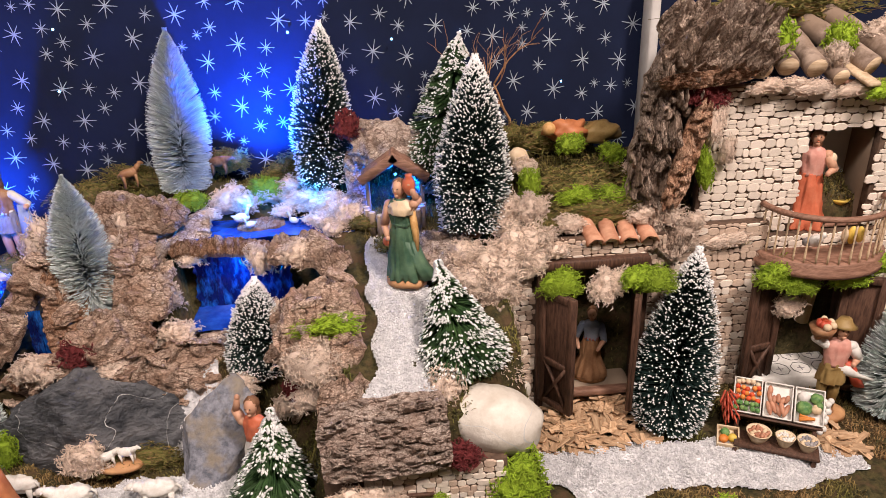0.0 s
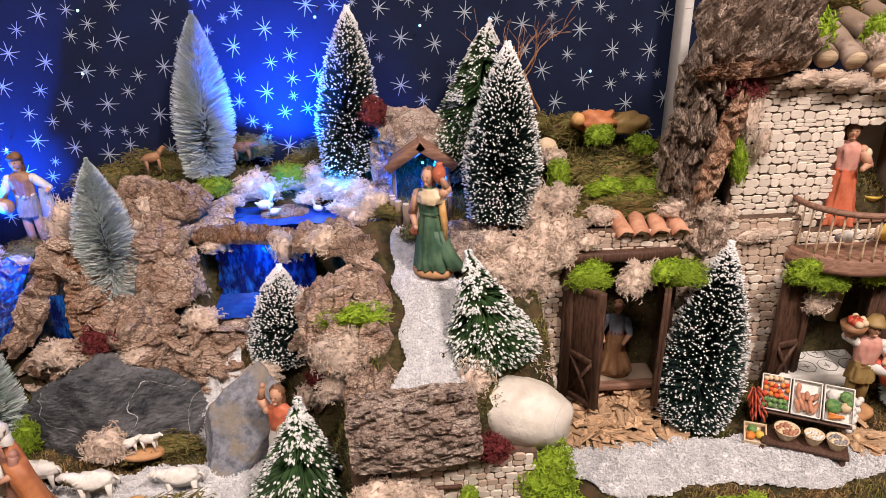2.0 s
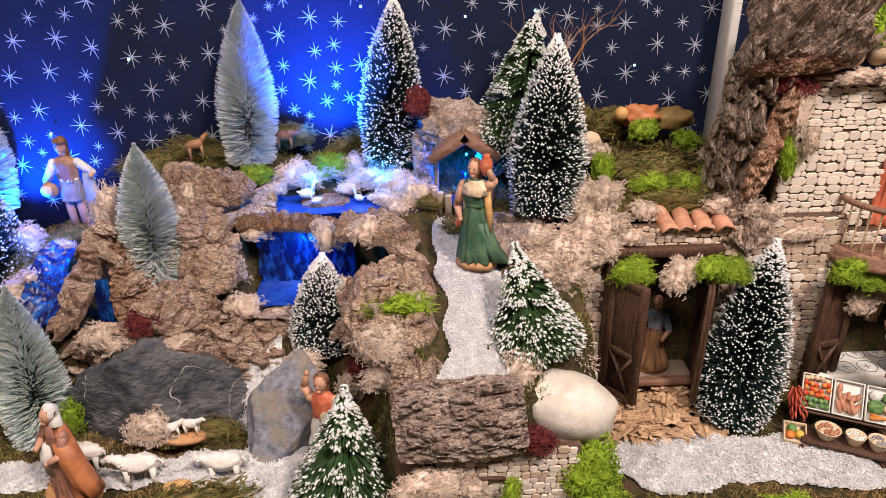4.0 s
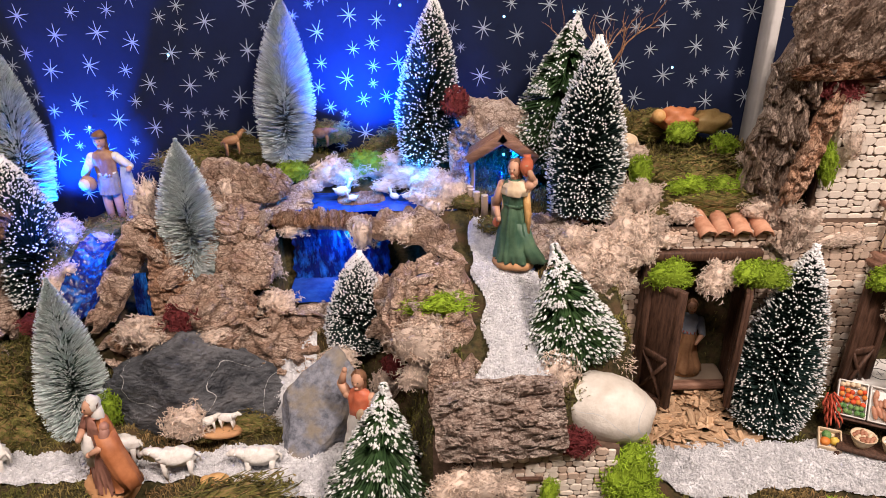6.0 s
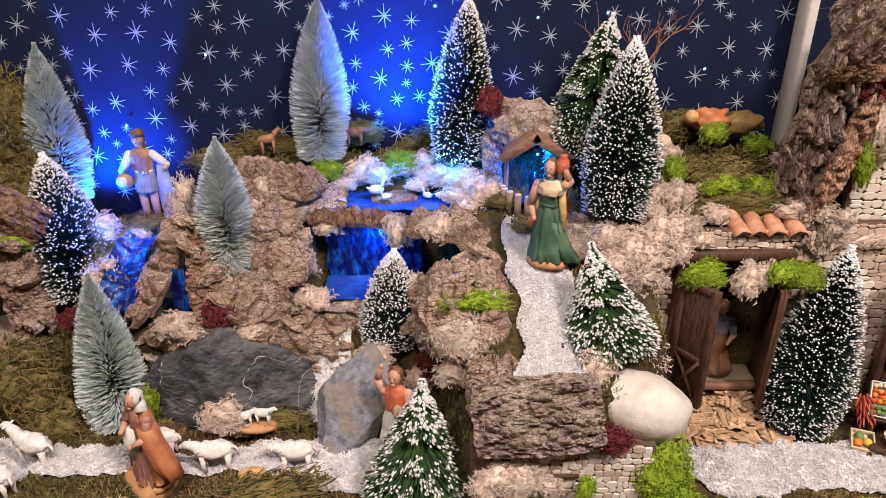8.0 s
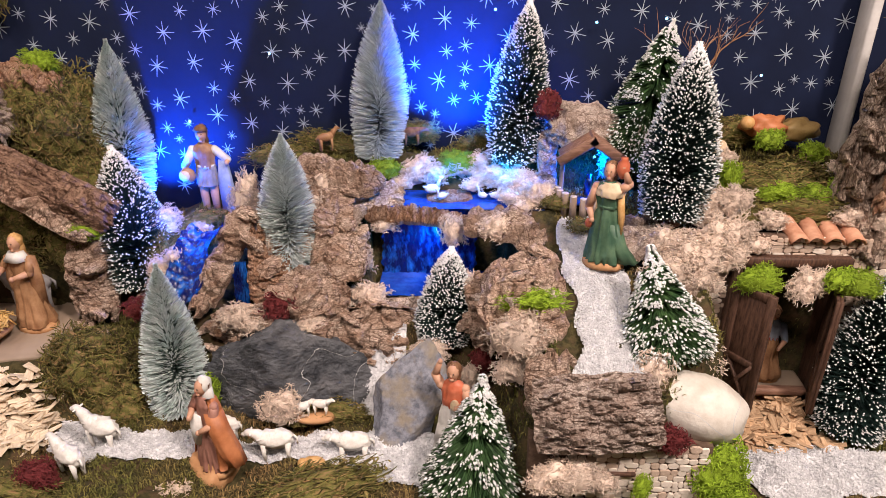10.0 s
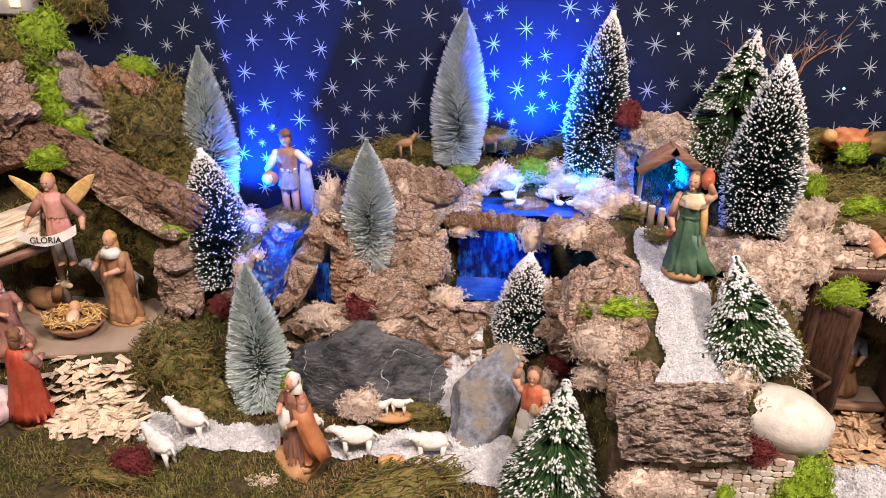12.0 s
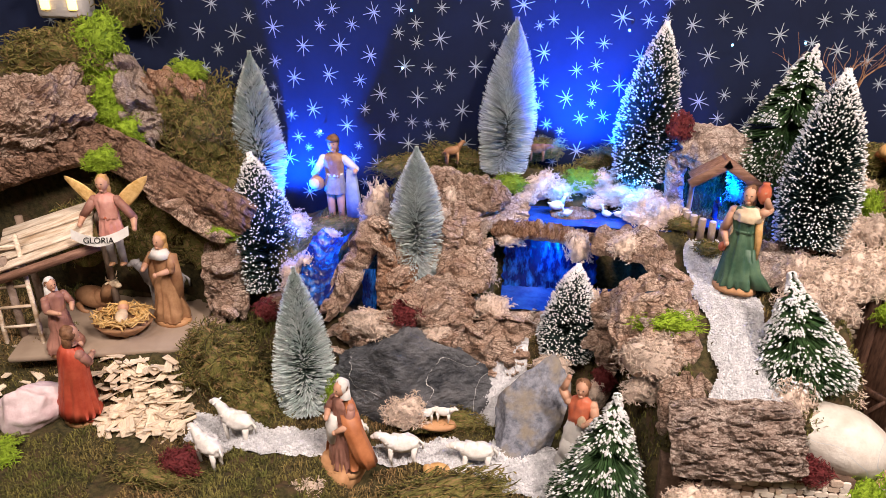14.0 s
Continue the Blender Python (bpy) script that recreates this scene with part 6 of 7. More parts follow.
# woman with a jar on the gravel path
def jar_up(m, H, z):
    m.lathe([(0.012, 0.0), (0.036, 0.03), (0.052, 0.075), (0.045, 0.12), (0.022, 0.15), (0.028, 0.165)], M["f_coral"], 16, Matrix.Translation((0.095 * H, -0.01 * H, z + 0.85 * H)) @ Matrix.Scale(1.25 * H, 4))
    m.drape([(0, -0.004 * H, z + 0.665 * H, 0.122 * H, 0.092 * H), (0, -0.002 * H, z + 0.735 * H, 0.136 * H, 0.088 * H), (0, 0, z + 0.80 * H, 0.075 * H, 0.052 * H)], M["f_cream"], 10, 0.14, 3.0, 40, 8)
    m.loft([(-0.10 * H, 0.02 * H, z + 0.30 * H, 0.02 * H, 0.02 * H), (-0.105 * H, -0.01 * H, z + 0.5 * H, 0.024 * H, 0.03 * H), (-0.09 * H, 0, z + 0.72 * H, 0.03 * H, 0.03 * H)], M["f_cream"], 12, 4, 0.1)
    m.loft([(0.14 * H, -0.02 * H, z + 0.28 * H, 0.018 * H, 0.02 * H), (0.13 * H, -0.01 * H, z + 0.48 * H, 0.03 * H, 0.03 * H), (0.10 * H, 0, z + 0.70 * H, 0.035 * H, 0.03 * H)], M["blond"], 12, 4, 0.1)
    m.loft([(0.20 * H, 0.03 * H, z + 0.01 * H, 0.13 * H, 0.10 * H), (0.12 * H, 0.02 * H, z + 0.15 * H, 0.10 * H, 0.09 * H), (0.04 * H, 0, z + 0.40 * H, 0.09 * H, 0.08 * H)], M["f_green"], 24, 8, 0.12)
    m.ball((-0.165 * H, -0.03 * H, z + 0.36 * H), (0.035 * H, 0.03 * H, 0.05 * H), M["f_coral"], 12, 8)


figure("woman_figurine", pose(-0.050, 0.664, 0.191, 0, 0, -26), "painted woman figurine in a green dress carrying a jar", 0.128, "f_green", "f_green", "hair", belt="f_green",
       arms=((-0.24, -0.16, 0.42), (0.20, -0.08, 0.97)), sleeve="skin", hem=1.05, lean=-0.02, extra=jar_up)


def drum(m, H, z):
    m.ball((-0.20 * H, -0.05 * H, z + 0.46 * H), (0.085 * H, 0.06 * H, 0.085 * H), M["f_brown"], 16, 10)
    m.ball((-0.215 * H, -0.095 * H, z + 0.47 * H), (0.055 * H, 0.025 * H, 0.06 * H), M["f_cream"], 14, 8)
    m.loft([(0.22 * H, 0, z + 0.04 * H, 0.09 * H, 0.045 * H), (0.19 * H, 0, z + 0.35 * H, 0.075 * H, 0.04 * H), (0.19 * H, 0, z + 0.62 * H, 0.05 * H, 0.035 * H)], M["f_blue"], 20, 6, 0.16)
    m.loft([(0, -0.01 * H, z + 0.955 * H, 0.078 * H, 0.078 * H), (0, 0, z + 0.99 * H, 0.055 * H, 0.055 * H), (0.01 * H, 0.02 * H, z + 1.01 * H, 0.02 * H, 0.02 * H)], M["hair"], 16)


figure("man_figurine", pose(-0.572, 0.822, 0.172, 0, 0, 4), "painted man figurine with a basket under blue light", 0.134, "f_grey", "f_brown", "hair", belt="f_white",
       arms=((-0.40, -0.12, 0.46), (0.46, -0.10, 0.60)), sleeve="f_white", legs="skin", extra=drum)


def staff(m, H, z):
    m.loft([(-0.055 * H, -0.11 * H, z + 0.30 * H, 0.05 * H, 0.035 * H), (-0.05 * H, -0.10 * H, z + 0.5 * H, 0.07 * H, 0.045 * H), (-0.05 * H, -0.07 * H, z + 0.62 * H, 0.05 * H, 0.03 * H)], M["f_white"], 14, 4, 0.1)
    m.loft([(0.34 * H, 0.02 * H, z + 0.16 * H, 0.05 * H, 0.08 * H), (0.25 * H, 0.01 * H, z + 0.28 * H, 0.10 * H, 0.10 * H), (0.15 * H, 0.0, z + 0.48 * H, 0.09 * H, 0.10 * H), (0.10 * H, 0.0, z + 0.66 * H, 0.08 * H, 0.09 * H)], M["f_rust"], 24, 6, 0.14)
    m.ball((0.01 * H, 0.0, z - 0.05 * H), (0.24 * H, 0.20 * H, 0.17 * H), M["f_base"], 24, 14, rough=0.5, freq=60)


figure("shepherd_figurine", pose(-0.486, 0.500, 0.012, 0, 0, -34), "painted shepherd figurine in a rust cloak and white hood", 0.122, "f_mauve", "f_mauve", "hair", veil="f_white", cloak="f_rust",
       arms=((-0.10, -0.30, 0.62), (0.10, -0.30, 0.50)), sleeve="f_mauve", extra=staff)


def washer(m, H, z):
    m.loft([(0, -0.08 * H, z + 0.18 * H, 0.15 * H, 0.12 * H), (0, -0.05 * H, z + 0.34 * H, 0.13 * H, 0.10 * H)], M["f_white"], 18, 6, 0.1)
    m.ball((0.045 * H, -0.10 * H, z + 0.60 * H), (0.045 * H, 0.04 * H, 0.06 * H), M["f_cream"], 12, 8)


figure("spinner_figurine", pose(-0.224, 0.548, 0.004, 0, 0, -16), "painted figurine in an orange shirt with a raised arm", 0.122, "f_white", "f_coral", "hair", arms=((-0.26, 0.02, 0.98), (0.14, -0.28, 0.60)), sleeve="skin", extra=washer, base=False)


# nativity group
def angel_bits(m, H, z):
    for s in (-1, 1):
        rings = []
        for k in range(7):
            f = k / 6
            c = Vector((s * (0.08 + 0.34 * f) * H, 0.07 * H + 0.03 * H * f, z + (0.70 + 0.26 * f - 0.02 * f * f) * H))
            r0 = (0.12 * math.sin(math.pi * (0.18 + 0.78 * f)) + 0.012) * H
            rings.append([c + Vector((0.25 * r0 * s * math.cos(t), 0.10 * r0 * math.sin(t), r0 * math.cos(t) * 1.0 - 0.4 * r0)) for t in (2 * math.pi * q / 10 for q in range(10))])
        m.rings(rings, M["straw"])


angel = figure("angel_figurine", pose(-0.828, 0.668, 0.166, 0, 0, 8), "painted angel figurine in pink holding a white banner", 0.124, "f_pink", "f_pink", "blond", base=False, belt="f_coral",
               arms=((-0.52, -0.24, 0.50), (0.58, -0.24, 0.46)), sleeve="f_mauve", legs="f_grey", extra=angel_bits)
ban = thing("banner", pose(-0.827, 0.640, 0.222, 72, 0, 8), "white paper banner with black letters held by the angel", "banner")
bm_ = Mesh()
N = 24
vs = []
for j in (0, 1):
    for i in range(N + 1):
        u = i / N * 2 - 1
        vs.append((0.036 * u, (0.0062 if j else -0.0062) - 0.010 * (1 - u * u) + 0.004 * (1 if u > 0 else 0) * u, 0.003 * (1 - u * u)))
bm_.add(vs + [(a, b, c - 0.0006) for a, b, c in vs], [(i, i + 1, N + 2 + i, N + 1 + i) for i in range(N)] + [(2 * N + 2 + i + 1, 2 * N + 2 + i, 3 * N + 3 + i, 3 * N + 4 + i) for i in range(N)], M["f_white"])
part("paper", bm_, ban)
txt = bpy.data.curves.new("lettering", "FONT")
txt.body, txt.size, txt.align_x, txt.align_y, txt.extrude = "GLORIA", 0.0108, "CENTER", "CENTER", 0.0002
txt.materials.append(M["ink"])
to = new("lettering", txt)
to.parent = ban
to.matrix_basis = Matrix.Translation((0.0, -0.0085, 0.0042))

figure("kneeling_figurine", pose(-0.884, 0.604, 0.066, 0, 0, 60), "painted woman figurine in mauve with a white cap", 0.108, "f_mauve", "f_mauve", "hair", veil="f_white", arms=((-0.12, -0.42, 0.60), (0.16, -0.42, 0.60)), hem=1.25)
figure("red_figurine", pose(-0.846, 0.556, 0.0, 0, 0, 150), "painted figurine in a long red robe seen from behind", 0.145, "f_red", "f_mauve", "hair", arms=((-0.2, -0.32, 0.62), (0.2, -0.32, 0.62)), hem=1.1, cloak="f_red", lean=-0.16)


def wings(m, H, z):
    for s in (-1, 1):
        m.loft([(s * 0.10 * H, 0.02 * H, z + 0.20 * H, 0.05 * H, 0.05 * H), (s * 0.13 * H, 0.0, z + 0.5 * H, 0.06 * H, 0.06 * H), (s * 0.12 * H, 0.0, z + 0.76 * H, 0.05 * H, 0.05 * H)], M["f_brown"], 16, 5, 0.16)
    m.loft([(0, -0.03 * H, z + 0.74 * H, 0.13 * H, 0.09 * H), (0, -0.02 * H, z + 0.82 * H, 0.08 * H, 0.06 * H)], M["f_white"], 18, 5, 0.08)


figure("kneeling_angel_figurine", pose(-0.779, 0.690, 0.068, 0, 0, -10), "painted figurine in a golden brown robe and white collar", 0.136, "f_brown", "f_brown", "blond", arms=((-0.22, -0.34, 0.64), (0.06, -0.36, 0.60)), extra=wings, hem=1.1)

# manger with straw
mg = thing("manger", pose(-0.826, 0.648, 0.070, 0, 0, 10) @ Matrix.Scale(1.15, 4), "straw-filled manger with a swaddled doll", "manger")
part("crib", Mesh().loft([(0, 0, 0, 0.012, 0.010), (0, 0, 0.012, 0.030, 0.022), (0, 0, 0.018, 0.034, 0.026)], M["f_brown"], 20, 8, 0.1), mg)
sm = Mesh()
for k in range(260):
    a = crng.uniform(0, 6.283)
    rr = crng.uniform(0.45, 1.0)
    c = Vector((0.032 * rr * math.cos(a), 0.026 * rr * math.sin(a), 0.014 + 0.012 * rr + crng.uniform(-0.003, 0.003)))
    d = Vector((-math.sin(a) + crng.gauss(0, 0.5), math.cos(a) + crng.gauss(0, 0.5), crng.gauss(0, 0.3))).normalized() * 0.008
    sm.tube([c - d, c + d], 0.0009, M["straw"], 3)
part("straw", sm, mg, "golden straw")
solid("doll", Mesh().ball((0, -0.004, 0), (0.008, 0.016, 0.007), M["f_cream"], 14, 10).ball((0, 0.014, 0.003), 0.0075, M["skin"], 12, 10).ball((0, 0.016, 0.005), 0.0072, M["blond"], 12, 8), pose(-0.828, 0.650, 0.098, 0, 0, 20), "small swaddled doll lying in the manger", "doll")


# ---- model animals: one plain mesh each ----
def beast(name, at, label, ln, coat, leg=0.42, head_up=0.3, wool=0.0, horns=None, lying=False, tail=True, head=None):
    m = Mesh()
    hgt = ln * (0.06 if lying else leg)
    m.ball((0, 0, hgt + 0.22 * ln), (0.46 * ln, 0.22 * ln, 0.24 * ln), M[coat], 20, 14, rough=wool, freq=260)
    m.ball((0.24 * ln, 0, hgt + 0.26 * ln), (0.24 * ln, 0.19 * ln, 0.22 * ln), M[coat], 16, 10, rough=wool, freq=260)
    hd = Vector((0.62 * ln, 0, hgt + (0.34 + head_up) * ln))
    m.tube([(0.34 * ln, 0, hgt + 0.28 * ln), (0.46 * ln, 0, hgt + (0.34 + 0.55 * head_up) * ln), hd], [0.17 * ln, 0.13 * ln, 0.09 * ln], M[coat], 12)
    m.ball(hd, (0.13 * ln, 0.09 * ln, 0.10 * ln), M[head or coat], 14, 10)
    m.ball(hd + Vector((0.11 * ln, 0, -0.035 * ln)), (0.085 * ln, 0.06 * ln, 0.06 * ln), M[head or coat], 12, 8)
    for s in (-1, 1):
        m.ball(hd + Vector((-0.05 * ln, s * 0.11 * ln, 0.03 * ln)), (0.03 * ln, 0.06 * ln, 0.022 * ln), M[head or coat], 8, 6)
        if horns:
            m.tube([hd + Vector((-0.02 * ln, s * 0.06 * ln, 0.08 * ln)), hd + Vector((-0.02 * ln, s * 0.14 * ln, 0.13 * ln)), hd + Vector((0, s * 0.15 * ln, 0.21 * ln))], [0.02 * ln, 0.015 * ln, 0.006 * ln], M[horns], 8)
        for fx in (-0.30, 0.28):
            if lying:
                m.tube([(fx * ln, s * 0.18 * ln, hgt + 0.08 * ln), ((fx + 0.14) * ln, s * 0.22 * ln, 0.03 * ln), ((fx + 0.30) * ln, s * 0.22 * ln, 0.025 * ln)], [0.08 * ln, 0.05 * ln, 0.035 * ln], M[coat], 8)
            else:
                m.tube([(fx * ln, s * 0.11 * ln, hgt + 0.15 * ln), ((fx + 0.03) * ln, s * 0.11 * ln, hgt * 0.5), (fx * ln, s * 0.11 * ln, 0)], [0.09 * ln, 0.05 * ln, 0.04 * ln], M[coat], 8)
    if tail:
        m.tube([(-0.43 * ln, 0, hgt + 0.28 * ln), (-0.52 * ln, 0, hgt + 0.20 * ln), (-0.52 * ln, 0, hgt + 0.02 * ln)], [0.04 * ln, 0.035 * ln, 0.02 * ln], M[coat], 8)
    return solid(name, m, at, label, "model animal")


G = 0.004
for x, y, yaw, ln, up in ((-0.424, 0.524, 188, 0.046, 0.12), (-0.338, 0.536, 184, 0.045, 0.02), (-0.622, 0.524, 164, 0.048, 0.26), (-0.645, 0.490, 150, 0.046, 0.16), (-0.492, 0.548, 176, 0.042, 0.1)):
    beast("sheep_model", pose(x, y, rough_hill(x, y) + G, 0, 0, yaw), "small white painted sheep on the gravel path", ln, "sheep", 0.36, up, 0.34)
beast("lamb_model", pose(-0.383, 0.578, 0.026, 0, 0, -6), "small cream lamb on a tan base", 0.023, "sheep", 0.42, 0.16, 0.15)
beast("lamb_model", pose(-0.404, 0.573, 0.026, 0, 0, 24), "small cream lamb on a tan base", 0.022, "sheep", 0.42, 0.10, 0.15)
solid("tan_base", Mesh().loft([(0, 0, 0, 0.026, 0.013), (0, 0, 0.004, 0.024, 0.011)], M["f_base"], 18), (-0.392, 0.575, 0.022), "tan painted base under the lambs", "base")
solid("sleeping_dog_model", Mesh().ball((0, 0, 0.006), (0.014, 0.008, 0.008), M["blond"], 14, 8).ball((-0.012, -0.003, 0.008), 0.006, M["blond"], 10, 8), (-0.380, 0.512, 0.004), "small ginger dog model lying on gravel", "model animal")
beast("ox_model", pose(-0.902, 0.704, 0.070, 0, 0, -14), "painted brown ox lying with a pale face", 0.068, "f_brown", 0.42, 0.34, 0, "f_cream", True, head="f_cream")
beast("donkey_model", pose(-0.800, 0.724, 0.068, 0, 0, 195), "painted grey-brown donkey behind the kneeling figurine", 0.060, "f_grey", 0.55, 0.35)
beast("bear_model", pose(-0.288, 0.832, 0.280, 0, 0, 0), "small brown animal model in the moss", 0.028, "hair", 0.40, 0.02)
beast("fawn_model", pose(-0.405, 0.830, 0.270, 0, 0, 30), "small tan animal model beside the frosted tree", 0.026, "f_brown", 0.52, 0.30)
solid("resting_model", Mesh().ball((0, 0, 0.01), (0.026, 0.014, 0.014), M["f_rust"], 20, 14, rough=0.6, freq=110).ball((-0.026, -0.004, 0.016), 0.009, M["blond"], 12, 8).ball((0.04, 0.004, 0.006), (0.03, 0.016, 0.013), M["f_olive"], 18, 12, rough=0.5, freq=90), (0.172, 0.815, 0.305), "orange and olive lying model on the moss", "figurine")
solid("small_stone_model", Mesh().ball((0, 0, 0), (0.014, 0.01, 0.012), M["f_cream"], 12, 8, rough=0.3, freq=90), (0.100, 0.770, 0.300), "pale crumpled ornament below the twig", "ornament")


def duck(at, label, ln, coat="f_white"):
    m = Mesh().ball((0, 0, 0.3 * ln), (0.5 * ln, 0.28 * ln, 0.3 * ln), M[coat], 14, 10)
    m.tube([(0.32 * ln, 0, 0.4 * ln), (0.42 * ln, 0, 0.75 * ln), (0.5 * ln, 0, 0.95 * ln)], [0.16 * ln, 0.10 * ln, 0.10 * ln], M[coat], 10)
    m.ball((0.54 * ln, 0, 1.0 * ln), (0.16 * ln, 0.12 * ln, 0.12 * ln), M[coat], 10, 8)
    m.tube([(0.66 * ln, 0, 0.98 * ln), (0.86 * ln, 0, 0.94 * ln)], [0.05 * ln, 0.02 * ln], M["f_yellow"], 6)
    m.tube([(-0.4 * ln, 0, 0.38 * ln), (-0.62 * ln, 0, 0.5 * ln)], [0.12 * ln, 0.02 * ln], M[coat], 8)
    return solid("duck_model", m, at, label, "model animal", "ducks")


duck(pose(-0.258, 0.782, 0.230, 0, 0, 10), "white goose model on the blue pool", 0.021)
duck(pose(-0.245, 0.768, 0.228, 0, 0, 200), "small white duck model on the blue pool", 0.014)
duck(pose(-0.192, 0.782, 0.224, 0, 0, 150), "small duck model swimming under blue light", 0.014)
duck(pose(-0.176, 0.784, 0.224, 0, 0, 20), "small duck model swimming under blue light", 0.013)
bark("bark_slab", pose(-0.235, 0.785, 0.224, 4, 0, 8), (0.06, 0.03, 0.006), M["bark_orange"], 41, "flat bark island in the duck pool", 0.0, 0.0, 0.003, 30, 20)

# figures at the house
def lady(m, H, z):
    m.ball((-0.15 * H, 0.0, z + 0.70 * H), (0.046 * H, 0.045 * H, 0.058 * H), M["f_cream"], 12, 8)
    m.ball((0.15 * H, 0.0, z + 0.70 * H), (0.046 * H, 0.045 * H, 0.058 * H), M["f_cream"], 12, 8)


figure("lady_figurine", pose(0.452, 0.716, 0.205, 0, 0, -24), "painted lady figurine in a coral gown on the balcony", 0.128, "f_coral", "f_pink", "hair", arms=((-0.30, -0.16, 0.50), (0.26, -0.20, 0.58)), sleeve="skin", extra=lady, hem=1.1, base=False)
solid("white_bird_model", Mesh().ball((0, 0, 0.008), (0.009, 0.006, 0.008), M["f_white"], 12, 8).ball((0.008, 0, 0.014), 0.004, M["f_white"], 8, 6).ball((-0.009, 0.002, 0.006), (0.007, 0.004, 0.006), M["f_grey"], 10, 6), (0.445, 0.668, 0.198), "white and grey bird model on the balcony", "model animal")
solid("yellow_bundle", Mesh().ball((0, 0, 0.01), (0.006, 0.005, 0.012), M["f_yellow"], 12, 8).ball((0.010, 0, 0.010), (0.005, 0.005, 0.011), M["f_yellow"], 12, 8).ball((-0.009, 0, 0.010), (0.004, 0.004, 0.010), M["f_cream"], 10, 8), (0.492, 0.672, 0.198), "yellow and cream bundles hung on the balcony", "bundle")
solid("yellow_bowl", Mesh().lathe([(0.006, 0), (0.012, 0.006), (0.013, 0.009), (0.010, 0.008)], M["f_yellow"], 16), (0.508, 0.735, 0.222), "small yellow bowl in the upper room", "bowl")
figure("inside_figurine", pose(0.186, 0.702, 0.006, 0, 0, -20), "painted figurine in grey sitting in the dark doorway", 0.108, "f_brown", "f_blue", "hair", belt="f_red", arms=((-0.26, -0.36, 0.5), (0.2, -0.36, 0.5)), sleeve="f_blue", hem=1.3)


def porter(m, H, z):
    m.loft([(-0.16 * H, -0.02 * H, z + 0.86 * H, 0.09 * H, 0.09 * H), (-0.16 * H, -0.02 * H, z + 0.94 * H, 0.12 * H, 0.11 * H)], M["f_brown"], 16)
    for k in range(14):
        a = k * 2.4
        m.ball((-0.16 * H + 0.075 * H * math.cos(a) * (k % 3) / 2, -0.02 * H + 0.075 * H * math.sin(a) * (k % 3) / 2, z + (0.97 + 0.02 * (k % 3 == 0)) * H), 0.036 * H, M[("v_red", "f_red", "f_cream")[k % 3]], 8, 6)
    m.loft([(0.02 * H, -0.01 * H, z + 0.955 * H, 0.11 * H, 0.10 * H), (0.02 * H, 0, z + 0.97 * H, 0.075 * H, 0.07 * H), (0.02 * H, 0.01 * H, z + 1.02 * H, 0.05 * H, 0.05 * H)], M["f_olive"], 18)
    m.loft([(0.26 * H, 0, z + 0.30 * H, 0.06 * H, 0.05 * H), (0.20 * H, 0, z + 0.42 * H, 0.05 * H, 0.05 * H), (0.12 * H, 0, z + 0.56 * H, 0.06 * H, 0.06 * H)], M["f_red"], 14, 5, 0.1)
    m.loft([(0.30 * H, -0.02 * H, z + 0.38 * H, 0.10 * H, 0.02 * H), (0.16 * H, -0.03 * H, z + 0.44 * H, 0.09 * H, 0.03 * H), (0.06 * H, -0.02 * H, z + 0.54 * H, 0.09 * H, 0.07 * H)], M["f_white"], 16, 5, 0.1)


figure("porter_figurine", pose(0.467, 0.618, -0.016, 0, 0, -14), "painted porter figurine carrying a basket of fruit", 0.138, "f_olive", "f_pink", "hair", arms=((-0.30, -0.08, 0.94), (0.30, -0.1, 0.56)), sleeve="f_white", legs="f_olive", extra=porter, lean=0.02)

# ---- market stall ----
stall = thing("market_stall", pose(0.388, 0.588, -0.020, 0, 0, -25) @ Matrix.Scale(0.86, 4), "dark wooden market stall with a slanted upper shelf", "stall")
SL = pose(0, 0.012, 0.050, 42, 0, 0)
part("top_board", Mesh().box((0.118, 0.052, 0.005), M["wood_dark"], SL), stall)
part("front_board", Mesh().box((0.118, 0.004, 0.013), M["wood_dark"], SL @ Matrix.Translation((0, -0.028, 0.001))), stall)
part("bench", Mesh().box((0.108, 0.034, 0.005), M["wood_dark"], pose(0.002, -0.038, 0.014)), stall)
for x in (-0.05, 0.05):
    for y, hh in ((-0.050, 0.012), (-0.014, 0.030), (0.034, 0.055)):
        part("leg", Mesh().box((0.006, 0.006, hh + 0.008), M["wood_dark"], pose(x, y, hh / 2 - 0.004)), stall)
TOP = stall.matrix_basis @ SL
goods = [("tomatoes", -0.040, ("v_red", "v_orange", "v_green")), ("sausages", 0.0, ("v_potato",)), ("cabbages", 0.040, ("v_green", "f_white"))]
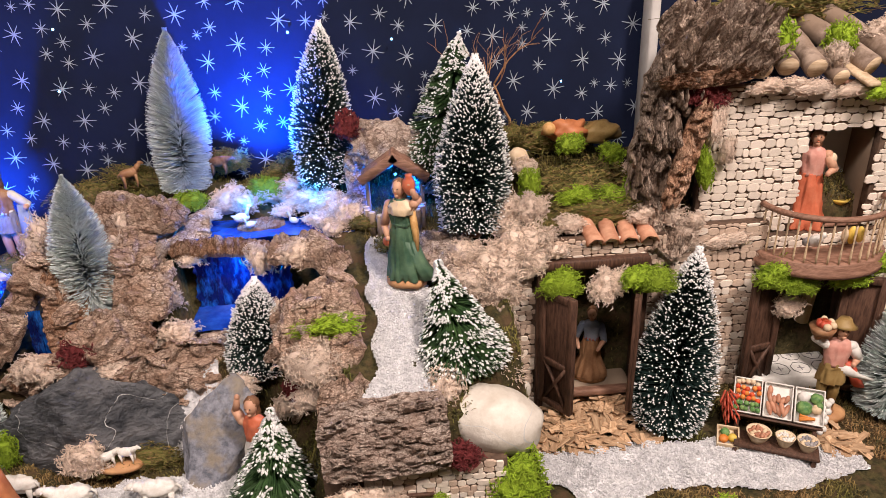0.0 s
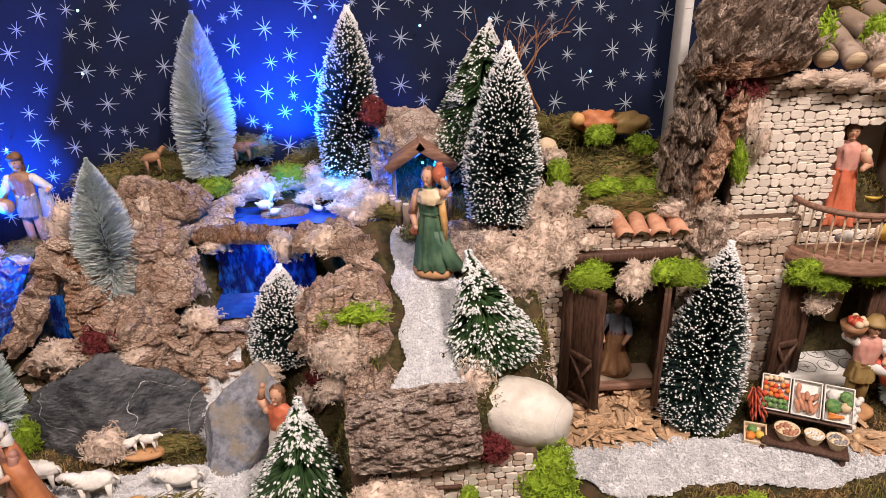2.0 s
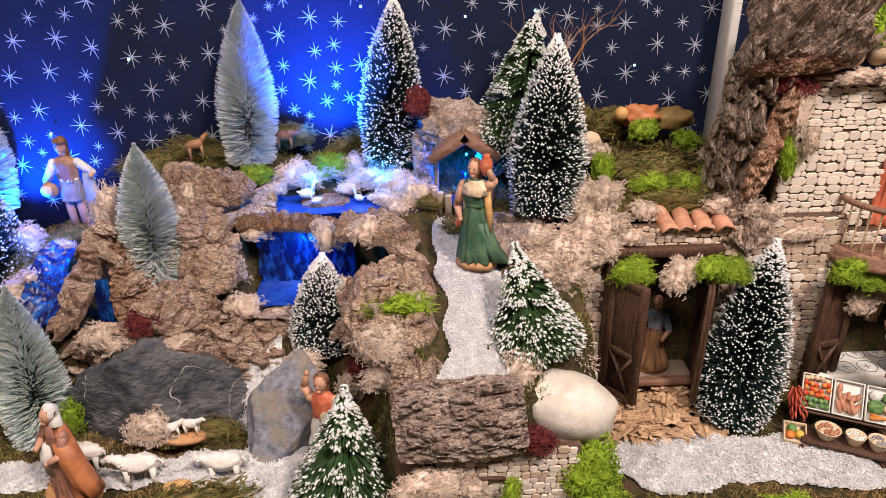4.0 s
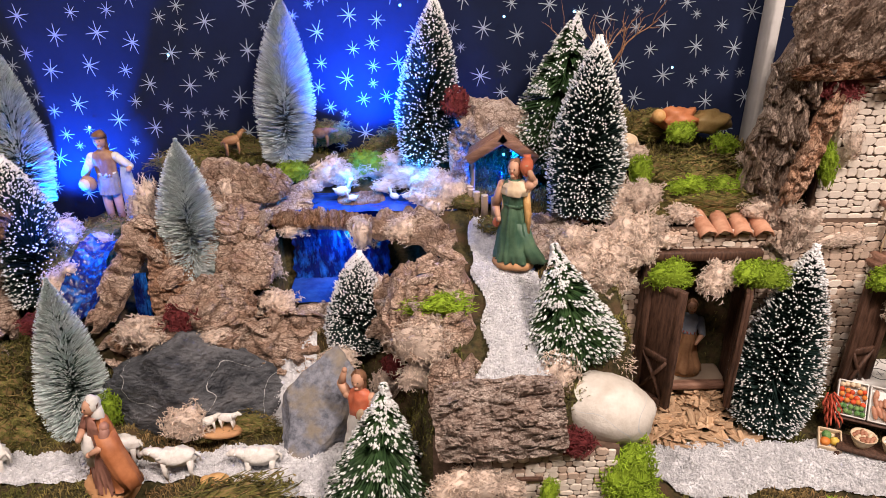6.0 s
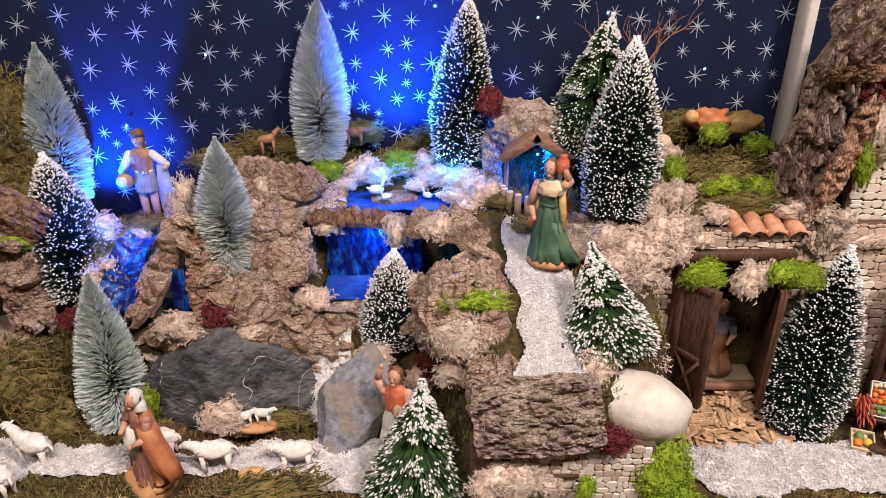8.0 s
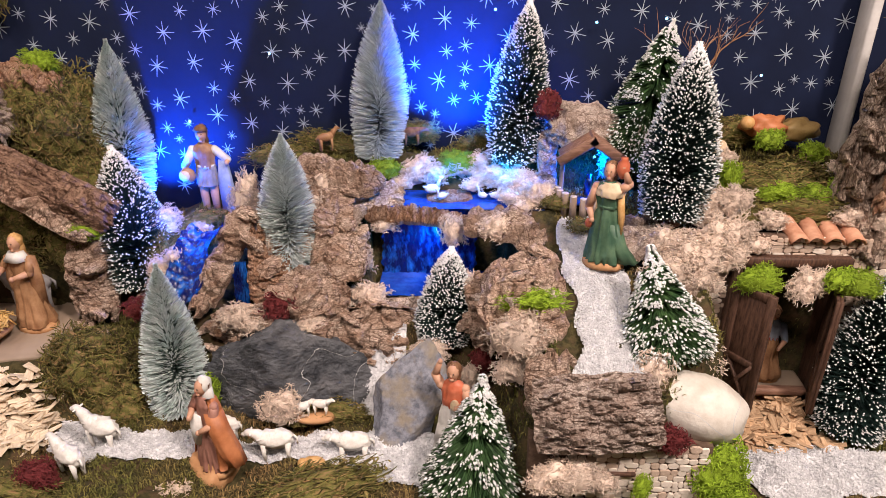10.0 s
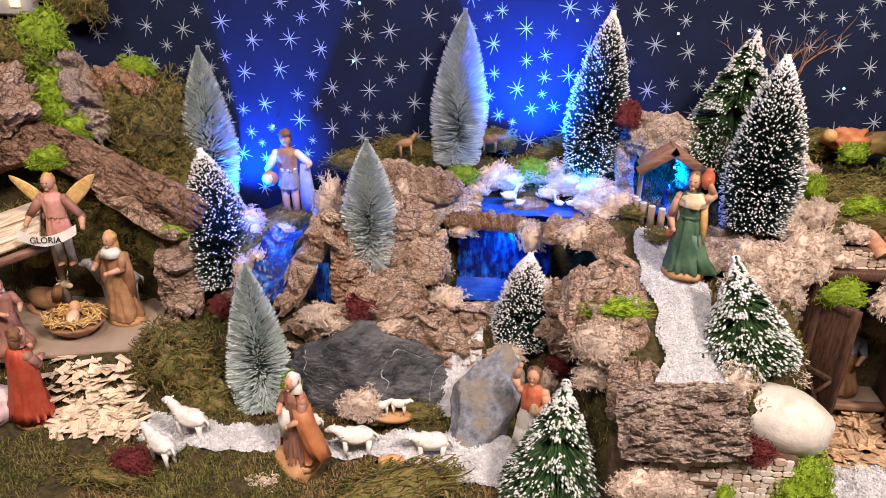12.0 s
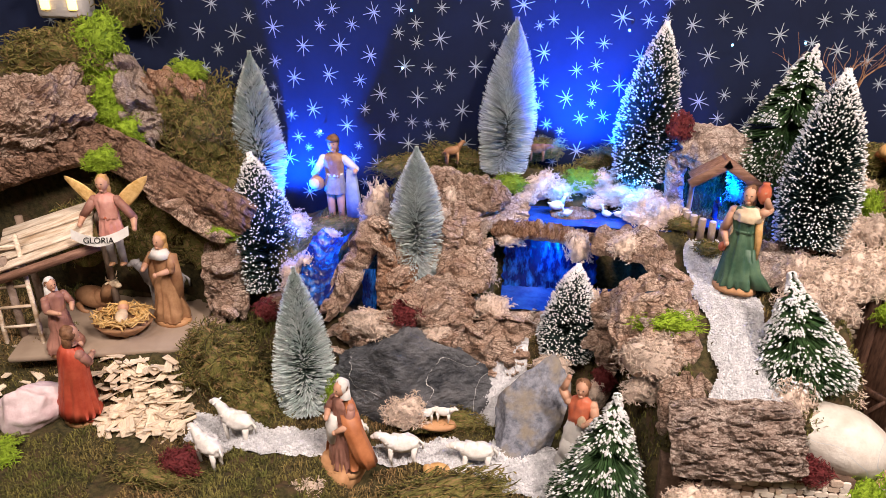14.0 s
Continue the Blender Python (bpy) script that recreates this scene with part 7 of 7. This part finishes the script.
for label, x, mats in goods:
    crate = thing("crate", TOP @ Matrix.Translation((x, 0, 0.003)), "pale crate filled with " + label, "crate", "market crates")
    part("bottom", Mesh().box((0.036, 0.048, 0.002), M["f_white"], Matrix.Translation((0, 0, 0.001))), crate)
    for sx, sy, wx, wy in ((-0.018, 0, 0.0016, 0.05), (0.018, 0, 0.0016, 0.05), (0, -0.0245, 0.036, 0.0016), (0, 0.0245, 0.036, 0.0016)):
        part("side", Mesh().box((wx, wy, 0.009), M["f_white"], Matrix.Translation((sx, sy, 0.005))), crate)
    if label == "sausages":
        for k in range(11):
            part("sausage", Mesh().ball((0, 0, 0), (0.0036, 0.0105 if k < 6 else 0.007, 0.0034), M["v_potato"], 10, 6), crate, at=pose(-0.011 + 0.0055 * (k % 5), -0.012 + 0.013 * (k // 5) + 0.003 * (k % 2), 0.0075, 0, 0, crng.uniform(-25, 25)))
    elif label == "tomatoes":
        for j in range(6):
            for i in range(5):
                mt = "v_green" if j < 2 else ("f_cream" if j == 5 else ("v_red", "v_orange")[(i + j) % 2])
                part("fruit", Mesh().ball((0, 0, 0), 0.0039, M[mt], 8, 6), crate, at=pose(-0.0138 + 0.0068 * i + crng.uniform(-0.002, 0.002), -0.019 + 0.0076 * j + crng.uniform(-0.002, 0.002), 0.0078 + crng.uniform(0, 0.001)))
    else:
        for k, (cx, cy, rr, mt) in enumerate(((-0.008, 0.012, 0.008, "f_white"), (0.008, 0.012, 0.008, "v_green"), (-0.007, -0.004, 0.010, "v_green"), (0.009, -0.003, 0.007, "f_cream"), (0.012, 0.002, 0.006, "v_green"))):
            part("cabbage", Mesh().ball((0, 0, 0), (rr, rr, rr * 0.8), M[mt], 14, 10, rough=0.25, freq=260), crate, at=pose(cx, cy, 0.009))
        for k in range(6):
            part("carrot", Mesh().tube([(-0.010, 0, 0), (0.010, 0, 0)], [0.0026, 0.0008], M["v_orange"], 8), crate, at=pose(-0.002, -0.016 - 0.0014 * (k % 3), 0.008 + 0.0015 * (k // 3), 0, 0, crng.uniform(-12, 12)))
BASE = stall.matrix_basis
for k, (x, rr, filling) in enumerate(((-0.022, 0.016, "v_potato"), (0.012, 0.0125, "f_white"), (0.040, 0.0135, "f_grey"))):
    bowl = thing("bowl", BASE @ pose(x, -0.038, 0.0165), "cream bowl of small goods on the stall bench", "bowl", "stall bowls")
    part("body", Mesh().lathe([(rr * 0.55, 0), (rr * 0.62, 0.003), (rr * 0.9, 0.010), (rr, 0.016), (rr * 1.06, 0.017), (rr * 0.92, 0.0165), (rr * 0.85, 0.012)], M["f_cream"], 20), bowl)
    fm = Mesh()
    for q in range(22):
        a, d = q * 2.4, rr * 0.82 * math.sqrt(q / 22)
        fm.ball((d * math.cos(a), d * math.sin(a), 0.0145), rr * 0.19, M[filling if q % 4 else "f_cream"], 7, 5)
    part("filling", fm, bowl, "small round goods")
tray = thing("crate", BASE @ pose(-0.060, -0.036, 0.006, 18, 0, 4), "small cream crate of pumpkins", "crate", "market crates")
part("bottom", Mesh().box((0.028, 0.030, 0.003), M["f_cream"], Matrix.Translation((0, 0, 0.0015))), tray)
for sx, sy, wx, wy in ((-0.014, 0, 0.002, 0.032), (0.014, 0, 0.002, 0.032), (0, -0.015, 0.028, 0.002), (0, 0.015, 0.028, 0.002)):
    part("side", Mesh().box((wx, wy, 0.011), M["f_cream"], Matrix.Translation((sx, sy, 0.006))), tray)
for cx, cy, mt in ((-0.004, 0.006, "v_green"), (0.006, -0.002, "f_yellow"), (-0.006, -0.005, "v_orange")):
    part("pumpkin", Mesh().ball((cx, cy, 0.009), (0.0065, 0.0065, 0.0055), M[mt], 12, 8, rough=0.1, freq=500), tray)
ch = Mesh()
for k in range(34):
    z = -0.001 * k
    a = k * 2.4
    ch.tube([(0.004 * math.cos(a), 0.004 * math.sin(a), z), (0.011 * math.cos(a), 0.011 * math.sin(a) - 0.003, z - 0.010), (0.012 * math.cos(a), 0.012 * math.sin(a) - 0.004, z - 0.016)], [0.0016, 0.0015, 0.0004], M["f_red"], 6)
solid("chilli_string", ch, BASE @ pose(-0.068, 0.004, 0.062, -20, -18, 0), "hanging bunch of red chilli peppers", "chilli bunch")
gl = Mesh()
for k in range(16):
    gl.ball((0.004 * math.cos(k * 2.4), 0.004 * math.sin(k * 2.4), -0.0031 * k), 0.0046, M["f_white"], 8, 6)
solid("garlic_braid", gl, BASE @ pose(0.064, 0.022, 0.062, -42, 14, 0), "braid of white garlic bulbs on the stall", "garlic braid")
